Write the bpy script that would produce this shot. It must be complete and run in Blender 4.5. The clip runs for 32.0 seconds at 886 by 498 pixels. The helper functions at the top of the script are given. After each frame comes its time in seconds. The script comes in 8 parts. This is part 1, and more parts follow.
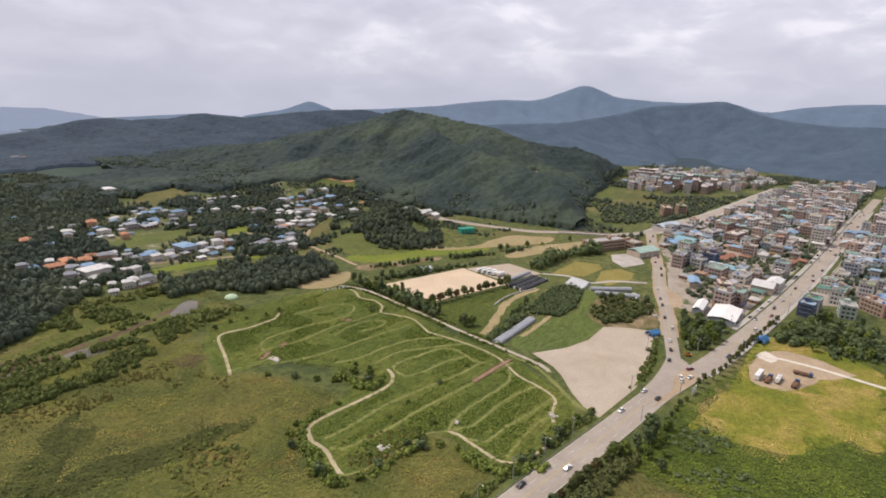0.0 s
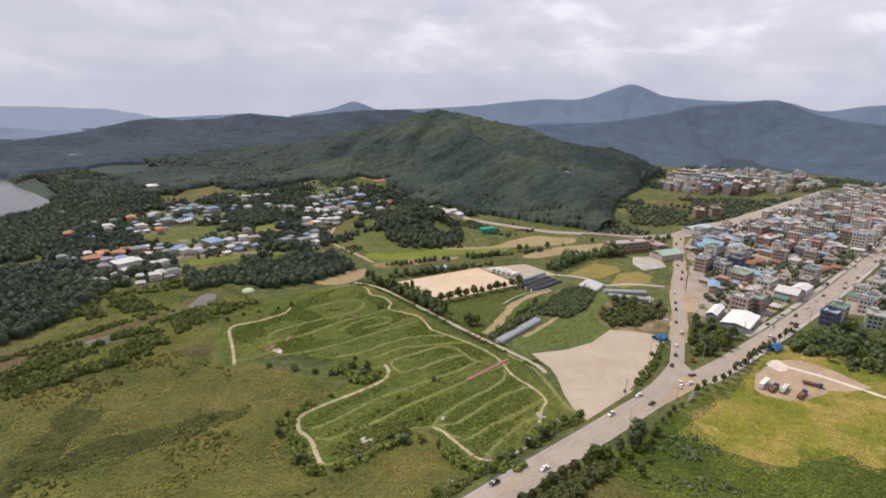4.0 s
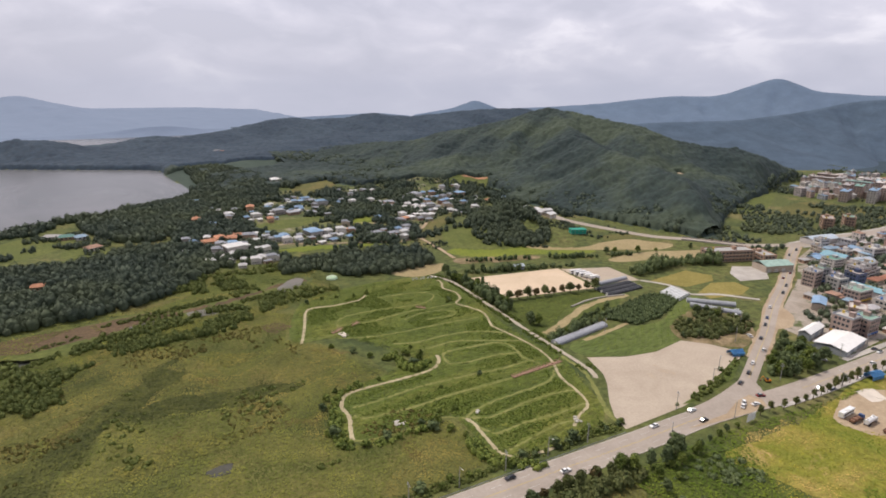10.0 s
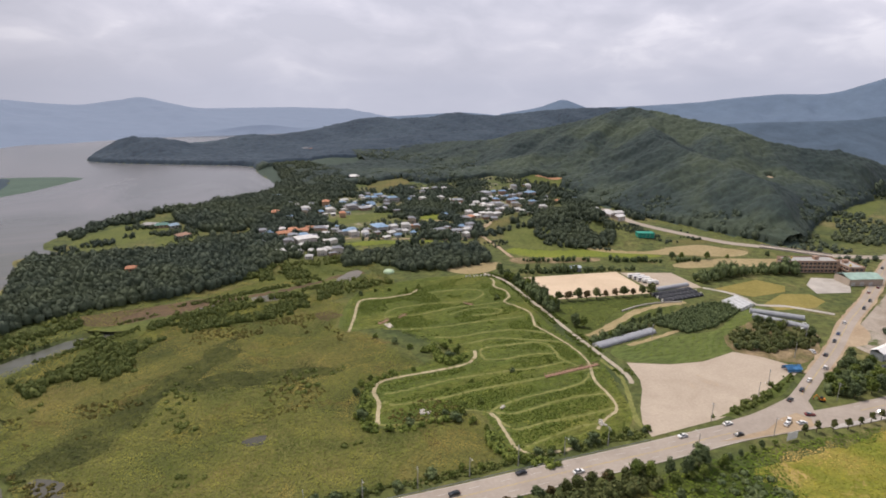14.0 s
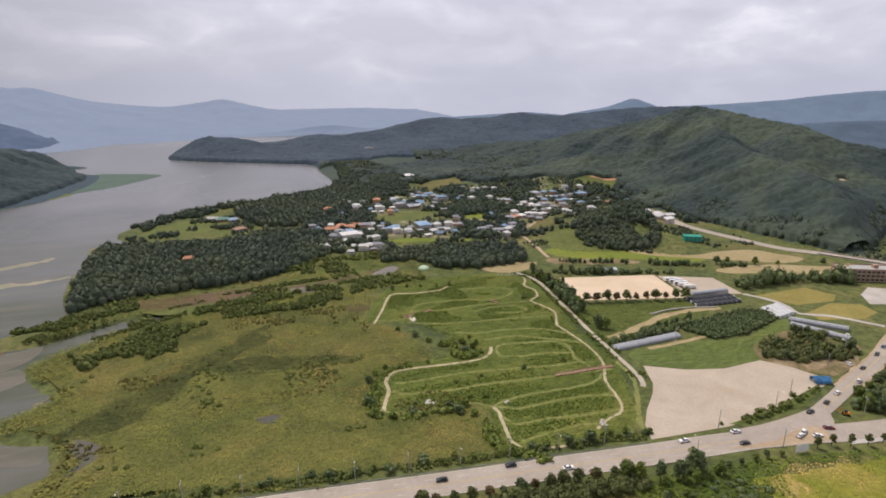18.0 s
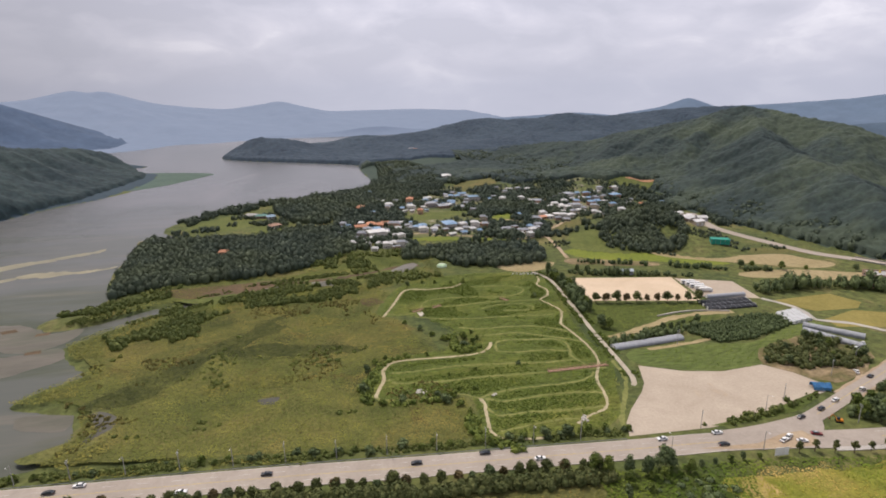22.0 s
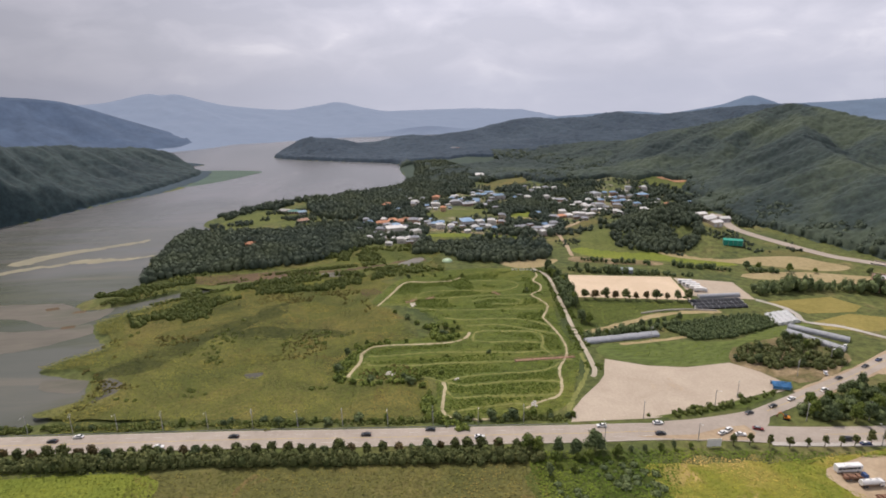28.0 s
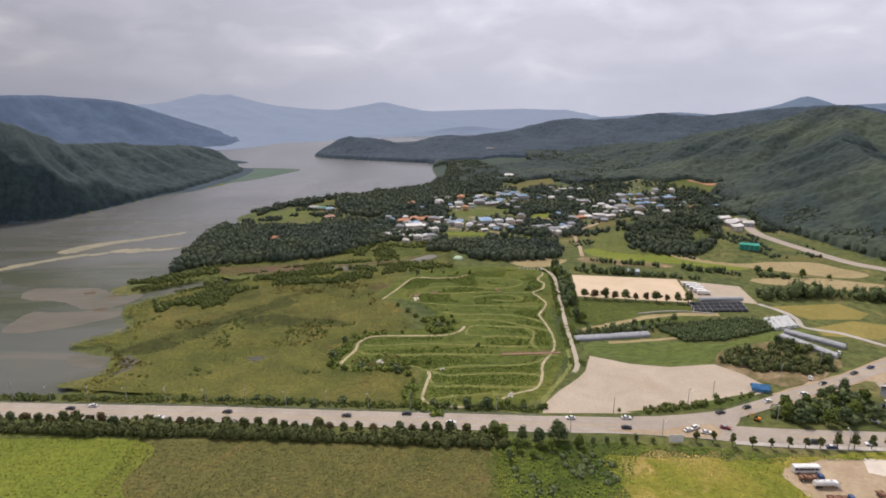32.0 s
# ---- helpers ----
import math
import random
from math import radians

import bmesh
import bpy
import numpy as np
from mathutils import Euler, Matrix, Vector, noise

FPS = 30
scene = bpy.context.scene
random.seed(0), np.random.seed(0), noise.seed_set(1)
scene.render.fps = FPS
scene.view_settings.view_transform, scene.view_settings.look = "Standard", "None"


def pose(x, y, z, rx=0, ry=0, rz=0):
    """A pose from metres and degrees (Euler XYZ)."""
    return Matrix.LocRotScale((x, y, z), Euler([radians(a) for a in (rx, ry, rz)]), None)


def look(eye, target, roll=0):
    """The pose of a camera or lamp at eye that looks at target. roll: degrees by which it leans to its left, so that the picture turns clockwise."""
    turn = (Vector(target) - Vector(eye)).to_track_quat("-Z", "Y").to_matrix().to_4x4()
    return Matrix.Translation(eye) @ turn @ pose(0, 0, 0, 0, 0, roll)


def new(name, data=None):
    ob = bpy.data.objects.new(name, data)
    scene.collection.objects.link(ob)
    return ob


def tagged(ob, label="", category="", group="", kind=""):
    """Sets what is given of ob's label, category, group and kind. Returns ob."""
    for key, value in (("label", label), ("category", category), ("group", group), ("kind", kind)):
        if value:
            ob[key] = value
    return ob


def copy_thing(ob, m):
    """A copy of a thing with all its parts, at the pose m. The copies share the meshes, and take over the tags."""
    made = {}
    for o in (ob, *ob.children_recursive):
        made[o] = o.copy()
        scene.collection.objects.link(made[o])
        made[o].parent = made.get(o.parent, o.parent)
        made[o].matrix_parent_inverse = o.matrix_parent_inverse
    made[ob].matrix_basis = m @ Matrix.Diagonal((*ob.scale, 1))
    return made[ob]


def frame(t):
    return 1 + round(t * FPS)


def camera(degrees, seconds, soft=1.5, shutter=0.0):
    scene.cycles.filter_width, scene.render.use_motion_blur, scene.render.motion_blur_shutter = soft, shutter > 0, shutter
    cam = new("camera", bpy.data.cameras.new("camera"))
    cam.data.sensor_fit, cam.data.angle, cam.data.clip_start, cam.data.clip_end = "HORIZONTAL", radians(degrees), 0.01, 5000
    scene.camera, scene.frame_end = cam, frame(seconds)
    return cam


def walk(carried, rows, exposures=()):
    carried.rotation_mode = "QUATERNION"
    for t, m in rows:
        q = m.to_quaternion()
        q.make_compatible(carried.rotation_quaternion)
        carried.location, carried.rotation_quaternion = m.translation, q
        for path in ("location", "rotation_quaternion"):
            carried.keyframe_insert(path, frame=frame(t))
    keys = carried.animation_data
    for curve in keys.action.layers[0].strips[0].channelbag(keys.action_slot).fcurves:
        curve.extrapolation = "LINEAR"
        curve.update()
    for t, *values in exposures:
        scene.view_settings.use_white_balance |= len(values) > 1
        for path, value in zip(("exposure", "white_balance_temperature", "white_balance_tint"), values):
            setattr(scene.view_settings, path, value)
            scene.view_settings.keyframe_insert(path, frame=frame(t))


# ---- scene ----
cam = camera(75.95, 32.0, soft=1.8)

# seconds, place of the eye, turn to the left, pitch, lean
ROWS = [
    (0, -183.9, 152.0, 143.8, -50.86, -15.35, 1.84),
    (1, -180.6, 146.4, 144.3, -49.73, -15.38, 1.69),
    (2, -177.5, 141.0, 144.9, -48.62, -15.43, 1.69),
    (3, -174.1, 135.5, 145.3, -47.43, -15.54, 1.62),
    (3.5, -171.7, 132.4, 145.6, -46.72, -15.55, 1.58),
    (5.5, -164.3, 124.7, 144.9, -44.33, -15.55, 1.41),
    (6, -162.2, 122.0, 145.0, -43.66, -15.57, 1.37),
    (7, -158.6, 116.5, 145.4, -41.30, -15.70, 1.35),
    (8, -154.3, 111.1, 145.8, -38.59, -15.78, 1.14),
    (9, -149.7, 106.2, 145.8, -35.89, -15.86, 0.97),
    (10, -145.4, 101.3, 146.4, -33.23, -15.91, 0.74),
    (11, -140.7, 96.2, 147.0, -30.80, -15.97, 0.57),
    (12, -136.3, 91.5, 147.1, -28.58, -15.99, 0.53),
    (13, -131.1, 87.1, 147.1, -26.34, -16.02, 0.42),
    (14, -126.1, 82.0, 147.5, -24.08, -16.06, 0.30),
    (14.5, -122.7, 79.5, 147.2, -22.84, -16.05, 0.16),
    (16.5, -111.1, 70.0, 148.4, -18.33, -16.09, -0.18),
    (17, -108.2, 67.7, 148.4, -17.68, -16.08, -0.26),
    (18, -102.3, 63.3, 148.5, -16.83, -16.07, -0.33),
    (19, -96.1, 58.3, 148.8, -15.71, -16.07, -0.48),
    (20, -89.1, 53.8, 148.5, -13.42, -15.98, -0.66),
    (21, -82.4, 49.2, 149.1, -12.10, -15.97, -0.74),
    (22, -75.9, 44.2, 149.5, -11.22, -15.95, -0.84),
    (23, -68.6, 39.5, 149.6, -10.05, -15.90, -0.94),
    (24, -61.5, 35.0, 150.0, -9.01, -15.91, -1.01),
    (25, -54.6, 30.0, 150.8, -7.97, -15.86, -1.23),
    (25.5, -50.5, 27.5, 150.7, -7.43, -15.86, -1.26),
    (27.5, -34.9, 18.6, 151.1, -5.46, -15.91, -1.41),
    (28, -31.0, 16.5, 151.1, -4.86, -15.91, -1.45),
    (29, -22.7, 12.2, 151.2, -3.69, -15.89, -1.58),
    (30, -15.0, 8.5, 150.9, -2.64, -15.92, -1.54),
    (31, -7.2, 3.7, 151.9, -1.18, -15.94, -1.69),
    (32, 0.0, 0.0, 152.1, 0.00, -15.78, -1.43),
]


def aimed(x, y, z, yaw, pitch, lean):
    a, b = radians(yaw), radians(pitch)
    ahead = Vector((-math.sin(a) * math.cos(b), math.cos(a) * math.cos(b), math.sin(b)))
    eye = Vector((x, y, z))
    return look(eye, eye + ahead * 100, lean)


walk(cam, [(r[0], aimed(*r[1:])) for r in ROWS], exposures=[(0, 0.54, 6380, 17), (32, 0.54, 6380, 17)])

# ---------------------------------------------------------------- sky and sun
SUN_UP, SUN_AZ = 58, 335          # degrees above the horizon; degrees from +y towards +x
world = bpy.data.worlds.new("sky")
scene.world = world
world.use_nodes = True
wn, wl = world.node_tree.nodes, world.node_tree.links
wn.clear()
w_out = wn.new("ShaderNodeOutputWorld")
w_bg = wn.new("ShaderNodeBackground")
w_sky = wn.new("ShaderNodeTexSky")
w_sky.sky_type = "NISHITA"
w_sky.sun_disc = False
w_sky.sun_elevation, w_sky.sun_rotation = radians(SUN_UP), radians(SUN_AZ)
w_sky.air_density, w_sky.dust_density = 1.0, 3.0
w_co = wn.new("ShaderNodeTexCoord")
w_sep = wn.new("ShaderNodeSeparateXYZ")
wl.new(w_co.outputs["Generated"], w_sep.inputs[0])
w_map = wn.new("ShaderNodeMapping")
w_map.inputs["Scale"].default_value = (1.0, 1.0, 2.1)
w_map.inputs["Rotation"].default_value = (0, 0, radians(140))
wl.new(w_co.outputs["Generated"], w_map.inputs["Vector"])
w_n1 = wn.new("ShaderNodeTexNoise")
w_n1.inputs["Scale"].default_value = 3.4
w_n1.inputs["Detail"].default_value = 8.0
w_n1.inputs["Roughness"].default_value = 0.54
w_n1.inputs["Distortion"].default_value = 0.25
wl.new(w_map.outputs[0], w_n1.inputs["Vector"])
w_ramp = wn.new("ShaderNodeValToRGB")
w_ramp.color_ramp.elements[0].position = 0.40
w_ramp.color_ramp.elements[0].color = (3.95, 4.05, 4.5, 1)
w_ramp.color_ramp.elements[1].position = 0.63
w_ramp.color_ramp.elements[1].color = (6.0, 5.98, 6.2, 1)
e = w_ramp.color_ramp.elements.new(0.50)
e.color = (4.5, 4.56, 5.0, 1)
e = w_ramp.color_ramp.elements.new(0.555)
e.color = (4.85, 4.88, 5.28, 1)
w_map2 = wn.new("ShaderNodeMapping")
w_map2.inputs["Scale"].default_value = (1.0, 1.0, 2.6)
w_map2.inputs["Rotation"].default_value = (0, 0, radians(52))
wl.new(w_co.outputs["Generated"], w_map2.inputs["Vector"])
w_n2 = wn.new("ShaderNodeTexNoise")
w_n2.inputs["Scale"].default_value = 8.5
w_n2.inputs["Detail"].default_value = 7.0
w_n2.inputs["Roughness"].default_value = 0.5
w_n2.inputs["Distortion"].default_value = 0.35
wl.new(w_map2.outputs[0], w_n2.inputs["Vector"])
w_sum = wn.new("ShaderNodeMix")
w_sum.data_type = "FLOAT"
w_sum.inputs["Factor"].default_value = 0.6
wl.new(w_n1.outputs["Fac"], w_sum.inputs["A"])
wl.new(w_n2.outputs["Fac"], w_sum.inputs["B"])
w_east = wn.new("ShaderNodeMapRange")
w_east.inputs["From Min"].default_value, w_east.inputs["From Max"].default_value = 0.0, 0.9
w_east.inputs["To Min"].default_value, w_east.inputs["To Max"].default_value = -0.03, 0.035
wl.new(w_sep.outputs["X"], w_east.inputs["Value"])
w_add = wn.new("ShaderNodeMath")
w_add.operation = "ADD"
wl.new(w_sum.outputs["Result"], w_add.inputs[0])
wl.new(w_east.outputs[0], w_add.inputs[1])
wl.new(w_add.outputs[0], w_ramp.inputs[0])
# a paler, hazier band low over the land
w_hz = wn.new("ShaderNodeMapRange")
w_hz.inputs["From Min"].default_value, w_hz.inputs["From Max"].default_value = 0.0, 0.10
w_hz.inputs["To Min"].default_value, w_hz.inputs["To Max"].default_value = 0.8, 0.0
wl.new(w_sep.outputs["Z"], w_hz.inputs["Value"])
w_m1 = wn.new("ShaderNodeMix")
w_m1.data_type = "RGBA"
w_m1.inputs["B"].default_value = (3.55, 3.78, 4.35, 1)
wl.new(w_hz.outputs[0], w_m1.inputs["Factor"])
wl.new(w_ramp.outputs[0], w_m1.inputs["A"])
w_mix = wn.new("ShaderNodeMix")
w_mix.data_type = "RGBA"
w_mix.inputs["Factor"].default_value = 0.93
wl.new(w_sky.outputs[0], w_mix.inputs["A"])
wl.new(w_m1.outputs["Result"], w_mix.inputs["B"])
# the cloud cover is thicker and greyer over the lake to the west
w_west = wn.new("ShaderNodeMapRange")
w_west.interpolation_type = "SMOOTHSTEP"
w_west.inputs["From Min"].default_value, w_west.inputs["From Max"].default_value = -1.0, 0.15
w_west.inputs["To Min"].default_value, w_west.inputs["To Max"].default_value = 0.42, 1.0
wl.new(w_sep.outputs["X"], w_west.inputs["Value"])
w_grey = wn.new("ShaderNodeMix")
w_grey.data_type, w_grey.blend_type = "RGBA", "MULTIPLY"
w_grey.inputs["Factor"].default_value = 1.0
wl.new(w_mix.outputs["Result"], w_grey.inputs["A"])
wl.new(w_west.outputs[0], w_grey.inputs["B"])
wl.new(w_grey.outputs["Result"], w_bg.inputs["Color"])
w_bg.inputs["Strength"].default_value = 0.105
wl.new(w_bg.outputs[0], w_out.inputs[0])

sun = new("sun", bpy.data.lights.new("sun", "SUN"))
sun.data.energy, sun.data.angle, sun.data.color = 2.3, radians(8), (1.0, 0.93, 0.80)
sun_dir = Vector((math.sin(radians(SUN_AZ)) * math.cos(radians(SUN_UP)), math.cos(radians(SUN_AZ)) * math.cos(radians(SUN_UP)), math.sin(radians(SUN_UP))))
sun.matrix_world = look(sun_dir * 900, (0, 0, 0))

# ---------------------------------------------------------------- materials


def mat_base(name, rough=0.85, metal=0.0):
    m = bpy.data.materials.new(name)
    m.use_nodes = True
    b = m.node_tree.nodes["Principled BSDF"]
    b.inputs["Roughness"].default_value, b.inputs["Metallic"].default_value = rough, metal
    b.inputs["Specular IOR Level"].default_value = 0.25
    return m, m.node_tree.nodes, m.node_tree.links, b


def noise_node(n, l, scale, detail=4.0, rough=0.55, stretch=None, distort=0.0):
    co = n.new("ShaderNodeNewGeometry")
    t = n.new("ShaderNodeTexNoise")
    t.inputs["Scale"].default_value, t.inputs["Detail"].default_value = scale, detail
    t.inputs["Roughness"].default_value, t.inputs["Distortion"].default_value = rough, distort
    if stretch:
        mp = n.new("ShaderNodeMapping")
        mp.inputs["Scale"].default_value, mp.inputs["Rotation"].default_value = stretch[:3], (0, 0, radians(stretch[3]))
        l.new(co.outputs["Position"], mp.inputs["Vector"])
        l.new(mp.outputs[0], t.inputs["Vector"])
    else:
        l.new(co.outputs["Position"], t.inputs["Vector"])
    return t.outputs["Fac"]


def ramp_node(n, l, fac, stops):
    r = n.new("ShaderNodeValToRGB")
    el = r.color_ramp.elements
    el[0].position, el[0].color = stops[0][0], (*stops[0][1], 1)
    el[1].position, el[1].color = stops[-1][0], (*stops[-1][1], 1)
    for p, c in stops[1:-1]:
        el.new(p).color = (*c, 1)
    l.new(fac, r.inputs[0])
    return r.outputs[0]


def mixed(n, l, fac, a, b, mode="MIX"):
    x = n.new("ShaderNodeMix")
    x.data_type, x.blend_type = "RGBA", mode
    for key, v in (("Factor", fac), ("A", a), ("B", b)):
        if isinstance(v, (int, float)):
            x.inputs[key].default_value = v
        elif isinstance(v, tuple):
            x.inputs[key].default_value = (*v, 1)
        else:
            l.new(v, x.inputs[key])
    return x.outputs["Result"]


def bumped(n, l, b, height, strength, dist):
    bp = n.new("ShaderNodeBump")
    bp.inputs["Strength"].default_value, bp.inputs["Distance"].default_value = strength, dist
    l.new(height, bp.inputs["Height"])
    l.new(bp.outputs[0], b.inputs["Normal"])


def ground_mat(name, big, stops, fine=0.9, small=0.35, rough=0.95, patch=None, stretch=None, bump=0.35):
    """big: scale of the broad patches; stops: their colours; fine: scale of the tufts; small: how strongly they darken; patch: (scale, edge, colour) of worn places."""
    m, n, l, b = mat_base(name, rough)
    c = ramp_node(n, l, noise_node(n, l, big, 6, 0.62, stretch, 0.4), stops)
    if patch:
        f = noise_node(n, l, patch[0], 5, 0.65, None, 0.6)
        k = ramp_node(n, l, f, [(patch[1], (0, 0, 0)), (patch[1] + 0.07, (1, 1, 1))])
        c = mixed(n, l, k, c, patch[2])
    t = noise_node(n, l, fine, 4, 0.7, stretch)
    g = ramp_node(n, l, t, [(0.32, (1 - small,) * 3), (0.68, (1 + small,) * 3)])
    c = mixed(n, l, 1.0, c, g, "MULTIPLY")
    l.new(c, b.inputs["Base Color"])
    bumped(n, l, b, t, bump, 1.0)
    return m


def plain_mat(name, col, rough=0.8, metal=0.0, vary=0.18, scale=0.25, spread=0.0, spec=0.25):
    """A plain painted, cast or laid surface with broad stains and fine grain; spread: how far copies differ."""
    m, n, l, b = mat_base(name, rough, metal)
    b.inputs["Specular IOR Level"].default_value = spec
    dark = tuple(v * (1 - vary) for v in col)
    lite = tuple(min(1, v * (1 + vary)) for v in col)
    c = ramp_node(n, l, noise_node(n, l, scale, 5, 0.6), [(0.3, dark), (0.7, lite)])
    g = ramp_node(n, l, noise_node(n, l, scale * 14, 3, 0.6), [(0.3, (1 - vary * 0.5,) * 3), (0.7, (1 + vary * 0.5,) * 3)])
    c = mixed(n, l, 1.0, c, g, "MULTIPLY")
    if spread:
        oi = n.new("ShaderNodeObjectInfo")
        s = ramp_node(n, l, oi.outputs["Random"], [(0, (1 - spread,) * 3), (1, (1 + spread,) * 3)])
        c = mixed(n, l, 1.0, c, s, "MULTIPLY")
    l.new(c, b.inputs["Base Color"])
    return m


def palette_mat(name, cols, rough=0.75, vary=0.12, scale=0.3):
    """One of several paints, picked for each building, with stains."""
    m, n, l, b = mat_base(name, rough)
    oi = n.new("ShaderNodeObjectInfo")
    r = n.new("ShaderNodeValToRGB")
    r.color_ramp.interpolation = "CONSTANT"
    el = r.color_ramp.elements
    el[0].position, el[0].color = 0, (*cols[0], 1)
    el[1].position, el[1].color = (len(cols) - 1) / len(cols), (*cols[-1], 1)
    for i in range(1, len(cols) - 1):
        el.new(i / len(cols)).color = (*cols[i], 1)
    l.new(oi.outputs["Random"], r.inputs[0])
    g = ramp_node(n, l, noise_node(n, l, scale, 5, 0.65), [(0.3, (1 - vary,) * 3), (0.7, (1 + vary,) * 3)])
    l.new(mixed(n, l, 1.0, r.outputs[0], g, "MULTIPLY"), b.inputs["Base Color"])
    return m


def leaf_mat(name, dark, lite, third=None, rough=0.7):
    """Leaves and clumps, each a little different, with broad drifts of tone."""
    m, n, l, b = mat_base(name, rough)
    b.inputs["Specular IOR Level"].default_value = 0.15
    geo = n.new("ShaderNodeNewGeometry")
    mid = tuple((p + q) / 2 for p, q in zip(dark, lite))
    c = ramp_node(n, l, geo.outputs["Random Per Island"], [(0, dark), (0.5, mid), (1, lite)])
    if third:
        k = ramp_node(n, l, noise_node(n, l, 0.012, 4, 0.6), [(0.42, (0, 0, 0)), (0.62, (1, 1, 1))])
        c = mixed(n, l, k, c, mixed(n, l, 0.65, c, third))
    oi = n.new("ShaderNodeObjectInfo")
    s = ramp_node(n, l, oi.outputs["Random"], [(0, (0.78, 0.8, 0.8)), (1, (1.2, 1.15, 1.1))])
    c = mixed(n, l, 1.0, c, s, "MULTIPLY")
    l.new(c, b.inputs["Base Color"])
    return m


M = {}
M["land"] = ground_mat("land_grass", 0.022, [(0.34, (0.050, 0.068, 0.022)), (0.45, (0.080, 0.096, 0.028)), (0.55, (0.100, 0.110, 0.032)), (0.64, (0.150, 0.134, 0.052))], 0.2, 0.45, patch=(0.045, 0.60, (0.055, 0.072, 0.024)))
M["marsh"] = ground_mat("marsh_grass", 0.022, [(0.30, (0.047, 0.058, 0.017)), (0.42, (0.092, 0.102, 0.028)), (0.55, (0.130, 0.128, 0.037)), (0.70, (0.168, 0.141, 0.046))], 0.45, 0.38,
                        patch=(0.035, 0.60, (0.118, 0.094, 0.028)), bump=0.8)
M["meadow"] = ground_mat("meadow_grass", 0.03, [(0.3, (0.063, 0.085, 0.017)), (0.5, (0.093, 0.119, 0.024)), (0.7, (0.147, 0.150, 0.032))], 0.5, 0.42, stretch=(0.35, 1.0, 1.0, 0), bump=0.9)
M["bright"] = ground_mat("bright_green_field", 0.03, [(0.3, (0.110, 0.146, 0.019)), (0.7, (0.171, 0.195, 0.026))], 0.4, 0.22)
M["green"] = ground_mat("green_field", 0.03, [(0.3, (0.076, 0.097, 0.022)), (0.7, (0.121, 0.133, 0.034))], 0.3, 0.3)
M["lotus"] = ground_mat("lotus_leaves", 0.03, [(0.3, (0.062, 0.098, 0.078)), (0.7, (0.085, 0.126, 0.098))], 0.3, 0.15)
M["olive"] = ground_mat("olive_field", 0.025, [(0.3, (0.079, 0.084, 0.024)), (0.5, (0.110, 0.106, 0.033)), (0.72, (0.152, 0.123, 0.041))], 0.35, 0.35, patch=(0.06, 0.62, (0.168, 0.123, 0.047)))
M["scrub"] = ground_mat("scrub_grass", 0.03, [(0.3, (0.045, 0.062, 0.012)), (0.7, (0.093, 0.114, 0.024))], 0.35, 0.4)
M["yard"] = ground_mat("dry_yard_grass", 0.035, [(0.3, (0.118, 0.152, 0.021)), (0.5, (0.206, 0.200, 0.031)), (0.72, (0.318, 0.244, 0.073))], 0.3, 0.28, patch=(0.04, 0.60, (0.353, 0.254, 0.095)))
M["crop"] = ground_mat("crop_rows", 0.03, [(0.3, (0.080, 0.108, 0.027)), (0.7, (0.125, 0.152, 0.040))], 0.5, 0.4, stretch=(0.25, 1.1, 1, 38))
M["rice"] = ground_mat("ripe_rice", 0.03, [(0.3, (0.179, 0.153, 0.039)), (0.7, (0.263, 0.217, 0.065))], 0.4, 0.15)
M["dry"] = ground_mat("dry_field", 0.02, [(0.3, (0.24, 0.19, 0.09)), (0.7, (0.36, 0.29, 0.16))], 0.3, 0.18)
M["sand"] = ground_mat("sand", 0.03, [(0.3, (0.50, 0.39, 0.27)), (0.7, (0.60, 0.48, 0.345))], 0.5, 0.06, bump=0.05)
M["gravel"] = ground_mat("gravel", 0.05, [(0.3, (0.36, 0.298, 0.230)), (0.7, (0.44, 0.372, 0.292))], 0.8, 0.10, patch=(0.03, 0.64, (0.40, 0.315, 0.22)), bump=0.1)
M["dirt"] = ground_mat("bare_dirt", 0.05, [(0.3, (0.30, 0.22, 0.14)), (0.7, (0.42, 0.33, 0.225))], 0.5, 0.15, bump=0.15)
M["path"] = ground_mat("path_sand", 0.08, [(0.3, (0.29, 0.245, 0.145)), (0.7, (0.45, 0.385, 0.25))], 0.7, 0.15, bump=0.1)
M["track"] = ground_mat("mown_track", 0.08, [(0.3, (0.135, 0.152, 0.040)), (0.7, (0.225, 0.222, 0.075))], 0.6, 0.25, bump=0.2)
M["silt"] = ground_mat("floating_silt", 0.03, [(0.3, (0.150, 0.145, 0.095)), (0.7, (0.26, 0.225, 0.135))], 0.1, 0.15, 0.5, bump=0.05)
M["sedge"] = ground_mat("sedge_bed", 0.05, [(0.3, (0.050, 0.058, 0.018)), (0.7, (0.090, 0.096, 0.028))], 0.4, 0.4)
M["flat"] = ground_mat("mudflat", 0.02, [(0.35, (0.078, 0.074, 0.054)), (0.5, (0.102, 0.090, 0.070)), (0.65, (0.066, 0.070, 0.044))], 0.12, 0.2, 0.6, stretch=(0.35, 1.4, 1, -20), bump=0.1)
M["mud"] = ground_mat("mud_bank", 0.04, [(0.3, (0.080, 0.056, 0.033)), (0.7, (0.135, 0.090, 0.050))], 0.4, 0.3)
M["asphalt"] = ground_mat("worn_asphalt", 0.05, [(0.3, (0.295, 0.252, 0.210)), (0.7, (0.375, 0.325, 0.274))], 0.6, 0.08, 0.85, bump=0.05)
M["concrete"] = plain_mat("concrete", (0.40, 0.37, 0.33), 0.9, 0, 0.2, 0.08)
